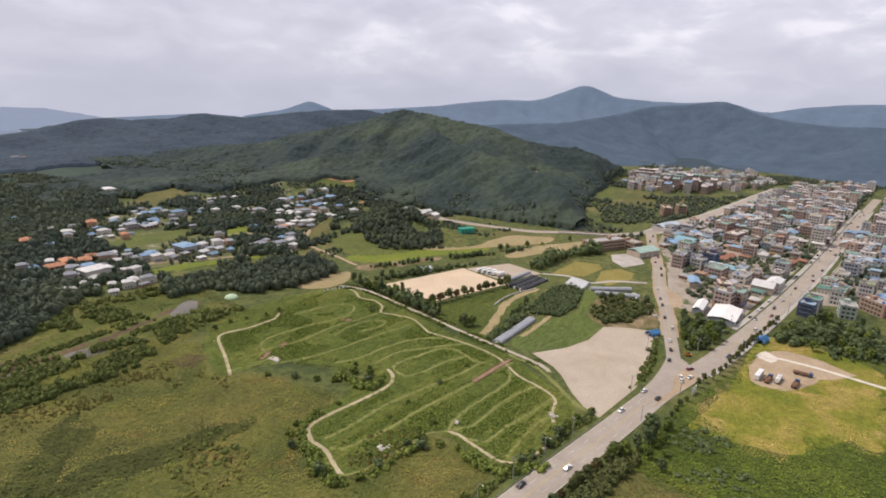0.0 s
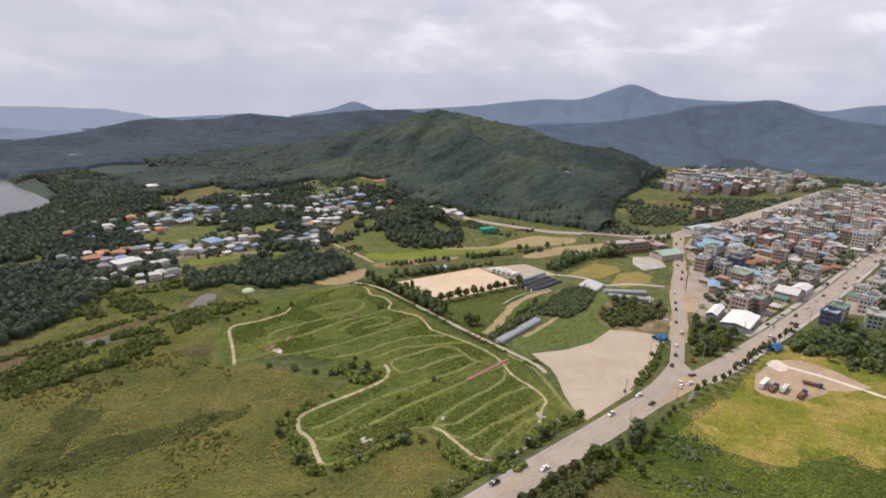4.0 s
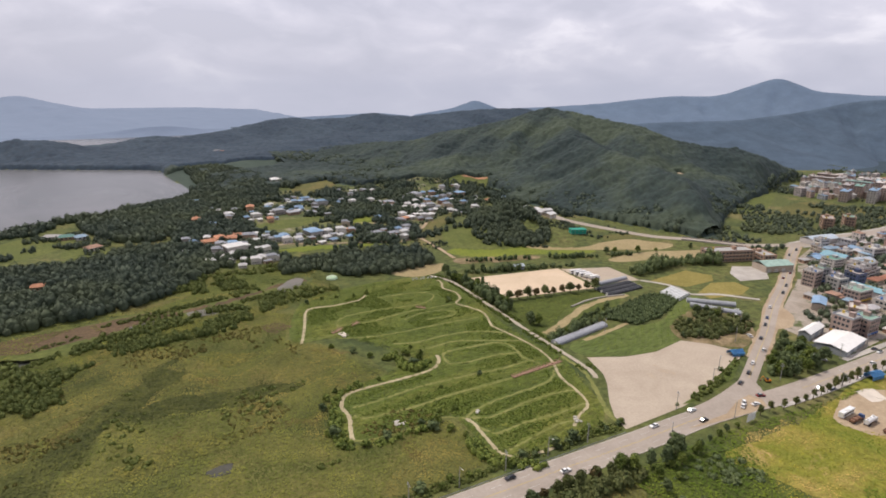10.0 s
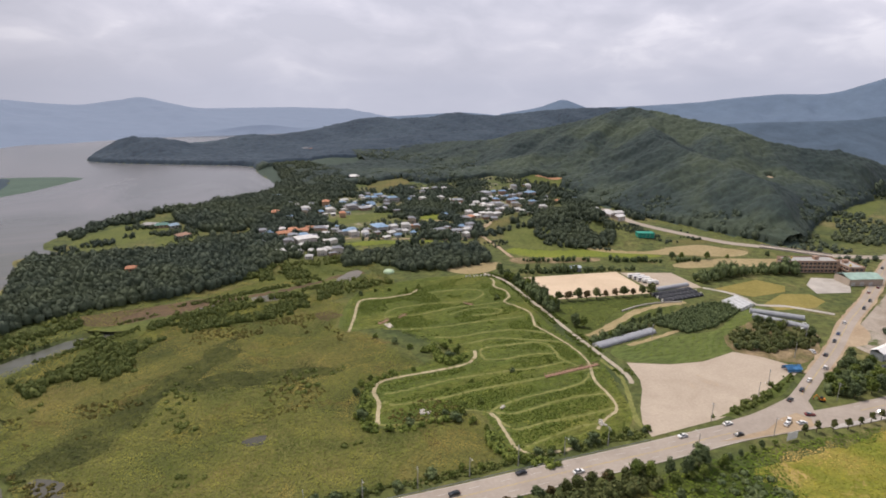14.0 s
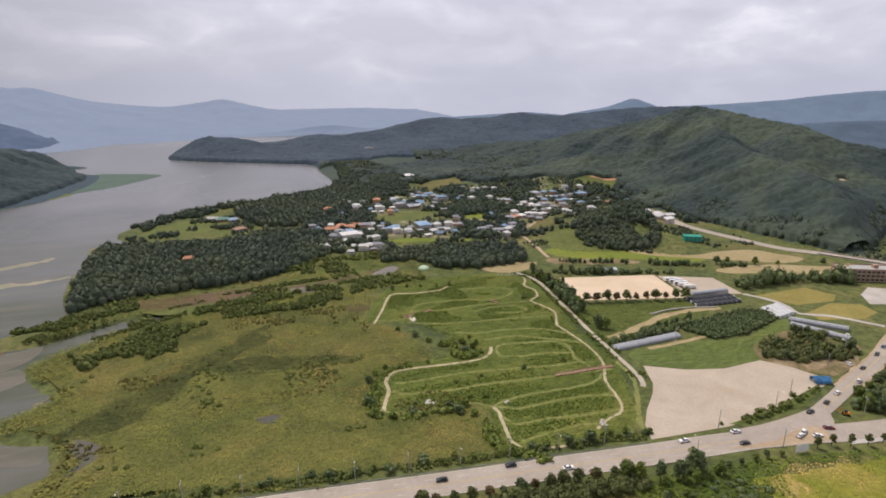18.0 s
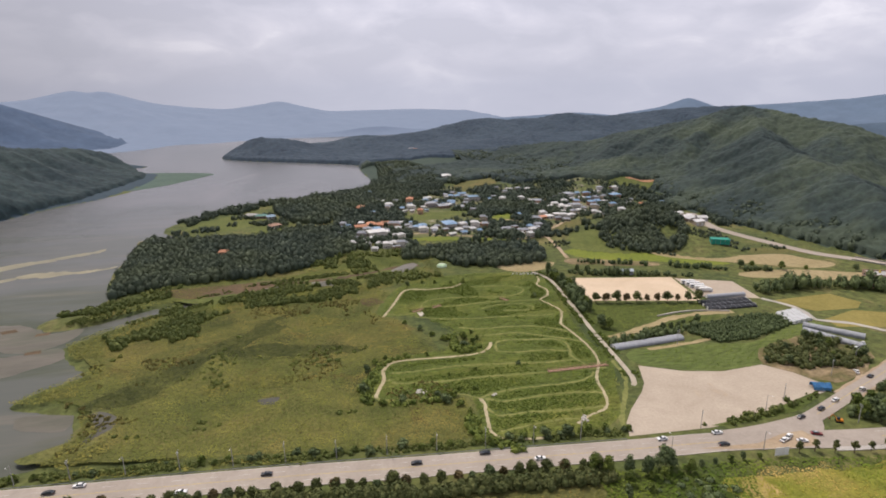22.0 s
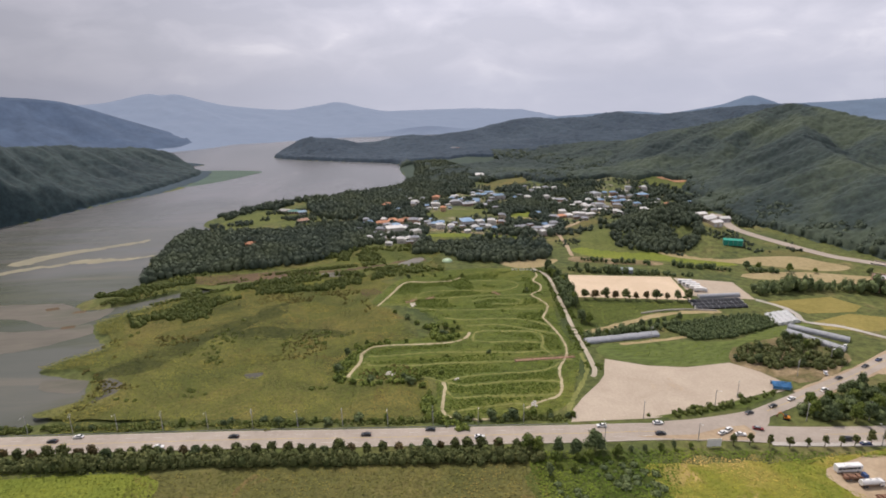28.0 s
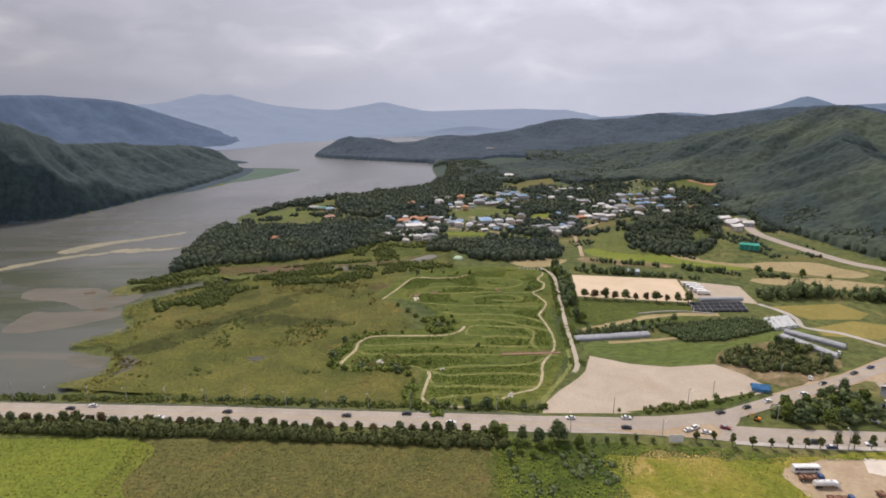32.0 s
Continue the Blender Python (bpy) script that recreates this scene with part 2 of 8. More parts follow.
M["paint"] = plain_mat("road_paint", (0.50, 0.47, 0.42), 0.7)
M["yellow_paint"] = plain_mat("yellow_road_paint", (0.45, 0.34, 0.14), 0.7)
# forest floor with haze mixed into its colour as blue, most on far slopes
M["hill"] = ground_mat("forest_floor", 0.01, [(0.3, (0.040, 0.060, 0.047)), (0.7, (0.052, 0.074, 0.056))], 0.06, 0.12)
M["hill_far"] = ground_mat("hazed_forest_floor", 0.01, [(0.3, (0.034, 0.055, 0.072)), (0.7, (0.043, 0.067, 0.084))], 0.06, 0.1)
M["bark"] = plain_mat("bark", (0.11, 0.085, 0.06), 0.9, 0, 0.3, 1.5)
M["leaf"] = leaf_mat("broad_leaves", (0.065, 0.101, 0.022), (0.190, 0.232, 0.052))
M["leaf_dark"] = leaf_mat("dark_leaves", (0.070, 0.100, 0.046), (0.140, 0.178, 0.074))
M["leaf_young"] = leaf_mat("young_leaves", (0.078, 0.120, 0.026), (0.189, 0.220, 0.058))
M["reed"] = leaf_mat("reed_leaves", (0.079, 0.080, 0.022), (0.171, 0.148, 0.046))
# leaves of the distant woods, lifted and blued in colour to imitate haze
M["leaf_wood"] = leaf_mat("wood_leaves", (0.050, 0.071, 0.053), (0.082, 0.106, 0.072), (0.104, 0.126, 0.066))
M["weed"] = leaf_mat("tall_weeds", (0.075, 0.112, 0.020), (0.145, 0.184, 0.037))
M["wood"] = plain_mat("weathered_red_wood", (0.32, 0.195, 0.135), 0.8, 0, 0.25, 1.0)
M["stone"] = plain_mat("pale_stone", (0.45, 0.42, 0.37), 0.9, 0, 0.2, 0.8)
M["steel"] = plain_mat("grey_steel", (0.42, 0.43, 0.44), 0.5, 0.6)
M["pole"] = plain_mat("pole_concrete", (0.36, 0.35, 0.33), 0.85)
M["glass"] = plain_mat("dark_window_glass", (0.035, 0.045, 0.055), 0.12, 0, 0.2, 0.3, 0, 0.6)
M["tyre"] = plain_mat("tyre_rubber", (0.02, 0.02, 0.021), 0.85)
M["poly"] = plain_mat("greenhouse_film", (0.29, 0.30, 0.32), 0.45, 0, 0.18, 0.5, 0, 0.35)
M["white"] = plain_mat("white_paint", (0.74, 0.73, 0.70), 0.6, 0, 0.08, 0.5)
M["blue"] = plain_mat("blue_tarpaulin", (0.09, 0.27, 0.52), 0.55, 0, 0.25, 0.6)
M["brick"] = plain_mat("orange_brick", (0.38, 0.255, 0.185), 0.85, 0, 0.15, 0.4)
M["black_net"] = plain_mat("black_shade_net", (0.035, 0.037, 0.042), 0.8, 0, 0.3, 0.4)
M["teal"] = plain_mat("green_netting", (0.03, 0.26, 0.19), 0.7, 0, 0.15, 0.5)

wm, wmn, wml, wmb = mat_base("lake_water", 0.24)
wmb.inputs["IOR"].default_value, wmb.inputs["Specular IOR Level"].default_value = 1.33, 0.36
w_c = ramp_node(wmn, wml, noise_node(wmn, wml, 0.006, 5, 0.6, (1.0, 0.45, 1, 25), 0.8), [(0.3, (0.102, 0.106, 0.106)), (0.5, (0.130, 0.131, 0.134)), (0.7, (0.158, 0.154, 0.158))])
# floating weed and silt, thickest in the shallows by the marsh
w_s = wmn.new("ShaderNodeSeparateXYZ")
w_g = wmn.new("ShaderNodeNewGeometry")
wml.new(w_g.outputs["Position"], w_s.inputs[0])
w_r = wmn.new("ShaderNodeMapRange")
w_r.inputs["From Min"].default_value, w_r.inputs["From Max"].default_value = 900.0, 420.0
wml.new(w_s.outputs["Y"], w_r.inputs["Value"])
w_k = ramp_node(wmn, wml, noise_node(wmn, wml, 0.011, 6, 0.62, (0.4, 1.5, 1, -12), 1.2), [(0.44, (0.55, 0.55, 0.55)), (0.58, (1, 1, 1))])
w_f = mixed(wmn, wml, 1.0, w_k, w_r.outputs[0], "MULTIPLY")
w_a = ramp_node(wmn, wml, noise_node(wmn, wml, 0.02, 5, 0.6, (0.3, 1.8, 1, -12), 0.8), [(0.35, (0.050, 0.060, 0.030)), (0.55, (0.070, 0.076, 0.042)), (0.68, (0.13, 0.115, 0.066))])
wml.new(mixed(wmn, wml, w_f, w_c, w_a), wmb.inputs["Base Color"])
bumped(wmn, wml, wmb, noise_node(wmn, wml, 0.5, 3, 0.6), 0.12, 0.3)
M["water"] = wm
pm, pmn, pml, pmb = mat_base("pond_water", 0.35)
pmb.inputs["IOR"].default_value, pmb.inputs["Specular IOR Level"].default_value = 1.33, 0.5
pml.new(ramp_node(pmn, pml, noise_node(pmn, pml, 0.03, 4, 0.6), [(0.3, (0.13, 0.12, 0.10)), (0.7, (0.19, 0.17, 0.15))]), pmb.inputs["Base Color"])
M["pond"] = pm
M["pool"] = ground_mat("shallow_pool", 0.06, [(0.3, (0.040, 0.040, 0.030)), (0.7, (0.080, 0.076, 0.060))], 0.4, 0.15, 0.6, bump=0.05)
M["pale"] = plain_mat("pale_new_concrete", (0.58, 0.52, 0.44), 0.9, 0, 0.12, 0.15)
M["film_pale"] = plain_mat("pale_film", (0.46, 0.47, 0.47), 0.5, 0, 0.15, 0.5)
M["waste"] = ground_mat("waste_earth", 0.06, [(0.36, (0.085, 0.095, 0.030)), (0.5, (0.16, 0.125, 0.060)), (0.62, (0.26, 0.195, 0.115))], 0.3, 0.3)
M["village_mix"] = ground_mat("gardens_and_yards", 0.035, [(0.38, (0.062, 0.082, 0.030)), (0.5, (0.105, 0.118, 0.040)), (0.62, (0.17, 0.16, 0.08))], 0.16, 0.45, patch=(0.05, 0.585, (0.30, 0.26, 0.20)))
M["red_earth"] = ground_mat("red_earth", 0.05, [(0.3, (0.30, 0.155, 0.085)), (0.7, (0.40, 0.225, 0.13))], 0.3, 0.2)
# hill canopy and edge leaves: extra blue in the greens as painted haze
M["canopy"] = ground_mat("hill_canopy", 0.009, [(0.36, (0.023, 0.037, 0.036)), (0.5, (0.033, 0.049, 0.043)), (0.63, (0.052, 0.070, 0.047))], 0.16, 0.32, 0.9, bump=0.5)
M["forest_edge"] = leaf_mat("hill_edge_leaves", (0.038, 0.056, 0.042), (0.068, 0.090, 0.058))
# ridge greens pushed towards blue: distance haze painted into the canopy
M["canopy_far"] = ground_mat("hazed_ridge_canopy", 0.008, [(0.36, (0.026, 0.043, 0.064)), (0.64, (0.041, 0.062, 0.084))], 0.12, 0.3, 0.9, bump=0.35)
# haze over the lake is carried by this bluer, duller green
M["canopy_west"] = ground_mat("hazed_lakeside_canopy", 0.01, [(0.36, (0.020, 0.036, 0.041)), (0.64, (0.034, 0.054, 0.053))], 0.14, 0.32, 0.9, bump=0.35)
M["lane"] = ground_mat("lane_concrete", 0.05, [(0.3, (0.34, 0.295, 0.225)), (0.7, (0.44, 0.39, 0.31))], 0.5, 0.12, bump=0.1)


def haze_mat(name, col, glow, vary=0.2):
    """Far ranges: haze of kilometres of damp air, put into base colour and glow."""
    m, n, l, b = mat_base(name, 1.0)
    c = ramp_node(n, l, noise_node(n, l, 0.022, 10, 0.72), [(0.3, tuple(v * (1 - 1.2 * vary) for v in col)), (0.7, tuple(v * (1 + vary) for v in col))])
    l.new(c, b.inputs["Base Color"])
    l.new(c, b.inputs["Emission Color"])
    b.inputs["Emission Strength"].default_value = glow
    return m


# painted haze: farther ranges get a paler blue and a stronger glow
M["range_a"] = haze_mat("range_near", (0.044, 0.064, 0.088), 0.52)
M["range_b"] = haze_mat("range_middle", (0.068, 0.094, 0.130), 0.70, 0.1)
M["range_w"] = haze_mat("range_west", (0.046, 0.068, 0.106), 0.5)
M["range_c"] = haze_mat("range_far", (0.098, 0.122, 0.162), 0.80, 0.05)


def grass_mat(name, stops, scale=0.03, spread=0.2):
    """Tufts of grass: broad drifts of colour over the ground, and each tuft a little different."""
    m, n, l, b = mat_base(name, 0.8)
    b.inputs["Specular IOR Level"].default_value = 0.1
    c = ramp_node(n, l, noise_node(n, l, scale, 4, 0.5, None, 0.9), stops)
    k = ramp_node(n, l, noise_node(n, l, scale * 4, 4, 0.6), [(0.36, (0.72, 0.77, 0.72)), (0.64, (1.28, 1.22, 1.1))])
    c = mixed(n, l, 1.0, c, k, "MULTIPLY")
    geo = n.new("ShaderNodeNewGeometry")
    g = ramp_node(n, l, geo.outputs["Random Per Island"], [(0, (1 - spread,) * 3), (1, (1 + spread, 1 + spread * 0.9, 1 + spread * 0.6))])
    l.new(mixed(n, l, 1.0, c, g, "MULTIPLY"), b.inputs["Base Color"])
    return m


M["tuft_marsh"] = grass_mat("marsh_tufts", [(0.34, (0.064, 0.086, 0.020)), (0.42, (0.111, 0.132, 0.029)), (0.48, (0.182, 0.189, 0.044)), (0.52, (0.117, 0.133, 0.029)), (0.57, (0.228, 0.196, 0.057)), (0.61, (0.133, 0.138, 0.033)), (0.67, (0.085, 0.095, 0.026))], 0.016, 0.10)
M["tuft_sedge"] = grass_mat("sedge_tufts", [(0.35, (0.052, 0.064, 0.018)), (0.65, (0.098, 0.108, 0.029))], 0.05)
M["tuft_reed"] = grass_mat("reed_tufts", [(0.35, (0.130, 0.142, 0.034)), (0.65, (0.195, 0.180, 0.048))], 0.05)
M["dusty"] = ground_mat("dusty_town_ground", 0.035, [(0.3, (0.24, 0.20, 0.155)), (0.5, (0.32, 0.275, 0.225)), (0.7, (0.38, 0.335, 0.28))], 0.4, 0.15, patch=(0.05, 0.54, (0.085, 0.105, 0.035)))
M["tuft_meadow"] = grass_mat("meadow_tufts", [(0.32, (0.073, 0.105, 0.019)), (0.5, (0.112, 0.146, 0.028)), (0.68, (0.171, 0.183, 0.044))], 0.045)
M["tuft_field"] = grass_mat("field_tufts", [(0.30, (0.089, 0.097, 0.026)), (0.5, (0.131, 0.126, 0.036)), (0.68, (0.189, 0.153, 0.053))], 0.035)
M["tuft_green"] = grass_mat("green_tufts", [(0.3, (0.108, 0.141, 0.019)), (0.7, (0.181, 0.200, 0.029))], 0.04)
M["tuft_yard"] = grass_mat("yard_tufts", [(0.36, (0.121, 0.164, 0.019)), (0.47, (0.217, 0.216, 0.030)), (0.54, (0.331, 0.262, 0.070)), (0.62, (0.402, 0.292, 0.105))], 0.035)
M["tuft_scrub"] = grass_mat("scrub_tufts", [(0.36, (0.069, 0.112, 0.016)), (0.64, (0.146, 0.188, 0.027))], 0.03)
M["leaf_street"] = leaf_mat("street_tree_leaves", (0.070, 0.088, 0.030), (0.165, 0.172, 0.062))
M["willow"] = leaf_mat("willow_leaves", (0.080, 0.108, 0.028), (0.172, 0.194, 0.052))
M["leaf_hedge"] = leaf_mat("roadside_leaves", (0.060, 0.080, 0.027), (0.140, 0.152, 0.054))
M["leaf_russet"] = leaf_mat("russet_leaves", (0.075, 0.062, 0.028), (0.17, 0.125, 0.055))

# ---------------------------------------------------------------- helpers for shapes
rng = np.random.default_rng(7)


def mesh_of(name, verts, faces, mats, index=None, smooth=False):
    me = bpy.data.meshes.new(name)
    me.from_pydata(np.asarray(verts).tolist(), [], faces if isinstance(faces, list) else faces.tolist())
    for m in (mats if isinstance(mats, (list, tuple)) else [mats]):
        me.materials.append(M[m])
    if index is not None:
        me.polygons.foreach_set("material_index", np.asarray(index, dtype=np.int32))
    if smooth:
        me.polygons.foreach_set("use_smooth", np.ones(len(me.polygons), dtype=bool))
    me.update()
    return me


def part(name, bm, material, parent, label=""):
    me = bpy.data.meshes.new(name)
    bm.to_mesh(me)
    bm.free()
    me.materials.append(M[material])
    ob = new(name, me)
    ob.parent = parent
    if label:
        tagged(ob, label)
    return ob


def share(name, me, parent, m=None, label=""):
    """A part that uses a mesh that is already there."""
    ob = new(name, me)
    ob.parent = parent
    if m is not None:
        ob.matrix_basis = m
    if label:
        tagged(ob, label)
    return ob


def box(bm, x0, y0, z0, x1, y1, z1, bevel=0.0):
    v = bmesh.ops.create_cube(bm, size=1.0, matrix=Matrix.Translation(((x0 + x1) / 2, (y0 + y1) / 2, (z0 + z1) / 2)) @ Matrix.Diagonal((x1 - x0, y1 - y0, z1 - z0, 1)))["verts"]
    if bevel:
        es = {e for q in v for e in q.link_edges}
        bmesh.ops.bevel(bm, geom=list(es), offset=bevel, segments=2, affect="EDGES", profile=0.5)


def rod(bm, a, b, r0, r1=None, sides=8):
    a, b = Vector(a), Vector(b)
    m = Matrix.Translation((a + b) / 2) @ (b - a).to_track_quat("Z", "Y").to_matrix().to_4x4()
    bmesh.ops.create_cone(bm, cap_ends=True, segments=sides, radius1=r0, radius2=r0 if r1 is None else r1, depth=(b - a).length, matrix=m)


def curve(pts, step=4.0, closed=False):
    """Catmull-Rom through the points of a plan."""
    p = [np.array(q, float) for q in pts]
    n, out = len(p), []
    for i in range(n if closed else n - 1):
        if closed:
            a, b, c, d = p[(i - 1) % n], p[i], p[(i + 1) % n], p[(i + 2) % n]
        else:
            a, b, c, d = p[max(i - 1, 0)], p[i], p[i + 1], p[min(i + 2, n - 1)]
        k = max(1, int(np.linalg.norm(c - b) / step))
        for j in range(k):
            t = j / k
            out.append(0.5 * (2 * b + (c - a) * t + (2 * a - 5 * b + 4 * c - d) * t * t + (3 * b - a - 3 * c + d) * t ** 3))
    if not closed:
        out.append(p[-1])
    return np.array(out)


def patch(name, pts, z, material, label="", category="field", round_it=True, rag=0.0, kind="structure"):
    """A flat piece of ground with a soft outline, laid on the sheet."""
    q = curve(pts, 5.0, True) if round_it else np.array(pts, float)
    if rag:
        q = q + rng.normal(0, rag, q.shape)
    bm = bmesh.new()
    top = [bm.verts.new((x, y, z)) for x, y in q]
    f = bm.faces.new(top)
    if f.calc_area() and f.normal.z < 0:
        f.normal_flip()
    f.normal_update()
    if f.normal.z < 0:
        f.normal_flip()
    bmesh.ops.triangulate(bm, faces=bm.faces[:])
    me = bpy.data.meshes.new(name)
    bm.to_mesh(me)
    bm.free()
    me.materials.append(M[material])
    return tagged(new(name, me), label, category, "", kind)


def ribbon(name, line, width, z, material, lift=0.0, jit=0.0, parent=None, label="", category="", kind="structure", shift=0.0, draped=False):
    """A strip along a line, with a thickness of lift under its edges; draped: over the lie of the land."""
    line = np.asarray(line, float)
    d = np.gradient(line, axis=0)
    d /= np.linalg.norm(d, axis=1, keepdims=True) + 1e-9
    nrm = np.stack([-d[:, 1], d[:, 0]], 1)
    w = np.asarray(width, float) * np.ones(len(line)) / 2
    w2 = w + (rng.normal(0, jit, len(line)) if jit else 0)
    w1 = w + (rng.normal(0, jit, len(line)) if jit else 0)
    a, b = line + nrm * (shift + w1)[:, None], line + nrm * (shift - w2)[:, None]
    n = len(line)
    zz = np.full((n, 1), z) + (lie(line[:, 0], line[:, 1])[:, None] + 0.3 if draped else 0)
    verts = np.concatenate([np.c_[a, zz], np.c_[b, zz]])
    faces = [(i, i + n, i + n + 1, i + 1) for i in range(n - 1)]
    if lift:
        verts = np.concatenate([verts, np.c_[a, zz - lift], np.c_[b, zz - lift]])
        faces += [(i, i + 1, i + 1 + 2 * n, i + 2 * n) for i in range(n - 1)] + [(i + n, i + 3 * n, i + 3 * n + 1, i + 1 + n) for i in range(n - 1)]
    ob = new(name, mesh_of(name, verts, faces, material))
    if parent:
        ob.parent = parent
        return tagged(ob, label)
    return tagged(ob, label, category, "", kind)


LATTICE = np.random.default_rng(3).random((257, 257))


def bumps(x, y, scale):
    """Smooth value noise from 0 to 1 with features of that many metres."""
    u, v = np.asarray(x) / scale + 57.3, np.asarray(y) / scale + 31.7
    i, j = np.floor(u).astype(int), np.floor(v).astype(int)
    a, b = u - i, v - j
    a, b = a * a * (3 - 2 * a), b * b * (3 - 2 * b)
    i, j, i1, j1 = i % 256, j % 256, (i + 1) % 256, (j + 1) % 256
    return (LATTICE[i, j] * (1 - a) + LATTICE[i1, j] * a) * (1 - b) + (LATTICE[i, j1] * (1 - a) + LATTICE[i1, j1] * a) * b


def fractal(x, y, scale, octaves=4):
    s = sum(bumps(x, y, scale / 2 ** k) / 2 ** k for k in range(octaves))
    return s / sum(1 / 2 ** k for k in range(octaves))


def inside(x, y, poly):
    x, y = np.asarray(x, float), np.asarray(y, float)
    r = np.zeros(x.shape, bool)
    p = np.asarray(poly, float)
    for (x0, y0), (x1, y1) in zip(p, np.roll(p, -1, 0)):
        c = (y0 > y) != (y1 > y)
        r ^= c & (x < (x1 - x0) * (y - y0) / (y1 - y0 + 1e-12) + x0)
    return r


def off_line(x, y, line, closed=False):
    """The distance to a line, and how far along its points the nearest place lies."""
    p = np.asarray(line, float)
    best, at = np.full(np.shape(x), 1e9), np.zeros(np.shape(x))
    for k in range(len(p) - (0 if closed else 1)):
        a, b = p[k][:2], p[(k + 1) % len(p)][:2]
        d = b - a
        t = np.clip(((x - a[0]) * d[0] + (y - a[1]) * d[1]) / (d @ d + 1e-9), 0, 1)
        e = np.hypot(x - a[0] - t * d[0], y - a[1] - t * d[1])
        m = e < best
        best, at = np.where(m, e, best), np.where(m, k + t, at)
    return best, at


# ---------------------------------------------------------------- the lie of the land
LAKE = [(-245, 273), (-216, 274), (-206, 276), (-200, 281), (-198, 300), (-205, 319), (-216, 323), (-242, 334), (-238, 344), (-214, 362), (-225, 373), (-243, 404), (-230, 420), (-201, 446), (-170, 465), (-150, 474), (-172, 471), (-205, 461), (-237, 439),
        (-264, 433), (-276, 444), (-271, 457), (-244, 479), (-255, 515), (-265, 570), (-262, 624), (-276, 672), (-236, 676), (-258, 700), (-256, 744), (-185, 826), (-81, 883), (-11, 955), (-17, 1131), (-25, 1221), (-113, 1275), (-279, 1378), (-312, 1470), (-230, 1640), (-40, 1790), (150, 1900),
        (320, 2060), (240, 2500), (-300, 2600), (-700, 2500), (-800, 2150), (-830, 1850), (-620, 1500)]
LAKE += [(-445, 1325), (-500, 1305), (-425, 1228), (-392, 1190), (-383, 1080), (-406, 950), (-439, 907), (-472, 832), (-494, 772), (-534, 727), (-580, 718), (-680, 700), (-900, 640), (-1500, 420), (-1500, 273)]
SHORE = curve(LAKE, 12, True)
WATER_Z = -2.0

# crest lines: x, y, height, half width of the foot
HILL = [(301, 1195, 24, 170), (357, 1149, 32, 210), (423, 1095, 38, 250), (482, 1037, 60, 280), (540, 978, 77, 310), (562, 958, 85, 320), (584, 936, 99, 330), (606, 914, 107, 330), (627, 855, 101, 320), (640, 810, 92, 320), (651, 724, 84, 300), (679, 678, 64, 260), (735, 638, 52, 210), (770, 628, 53, 190), (825, 619, 36, 150), (903, 598, 14, 100), (940, 592, 3, 60)]
FOOT = [(380, 400), (408, 423), (487, 467), (642, 523), (880, 577), (1000, 590)]
SPUR = [(600, 880, 98, 190), (520, 740, 70, 180), (475, 583, 52, 150), (444, 509, 43, 105), (425, 465, 31, 66), (411, 436, 14, 40)]
SPUR_E = [(640, 800, 90, 170), (640, 690, 62, 150), (625, 610, 36, 110), (600, 555, 14, 70)]
SPUR_W = [(560, 950, 86, 200), (440, 900, 50, 170), (350, 860, 24, 130), (240, 900, 12, 160)]
KNOLL = [(200, 560, 8, 55), (240, 580, 17, 70), (285, 565, 9, 60), (262, 510, 6, 45)]
RIDGE = [(-318, 1432, 2, 60), (-283, 1453, 15, 80), (-258, 1468, 29, 110), (-230, 1477, 35, 130), (-175, 1496, 28, 140), (-112, 1517, 14, 140), (-77, 1531, 8, 150), (-15, 1554, 21, 190), (33, 1568, 25, 210), (80, 1582, 18, 230), (166, 1613, 24, 270), (248, 1652, 33, 310), (326, 1688, 50, 340), (407, 1719, 53, 360), (465, 1724, 46, 370), (512, 1727, 48, 380), (560, 1723, 47, 380), (614, 1718, 60, 380), (660, 1714, 63, 380), (720, 1709, 55, 380), (776, 1703, 50, 380), (885, 1673, 63, 380), (955, 1612, 74, 380), (1066, 1516, 82, 380)]
LOW = [(-10, 1200, 6, 90), (90, 1150, 12, 160), (200, 1250, 16, 220), (330, 1400, 20, 300), (600, 1350, 40, 300)]
WEST = [(-640, 640, 138, 160), (-605, 745, 131, 150), (-583, 800, 116, 140), (-580, 887, 80, 140), (-560, 1010, 70, 140), (-546, 1079, 58, 140), (-535, 1147, 51, 135), (-524, 1210, 45, 125), (-500, 1246, 34, 90), (-476, 1274, 20, 60)]
HIGHWAY = curve([(445, 364), (420, 378), (395, 396), (372, 432), (349, 461), (337, 500), (328, 539), (326, 575), (345, 640)], 6)
CRESTS = [HILL, SPUR, SPUR_E, SPUR_W, KNOLL, RIDGE, LOW, WEST]


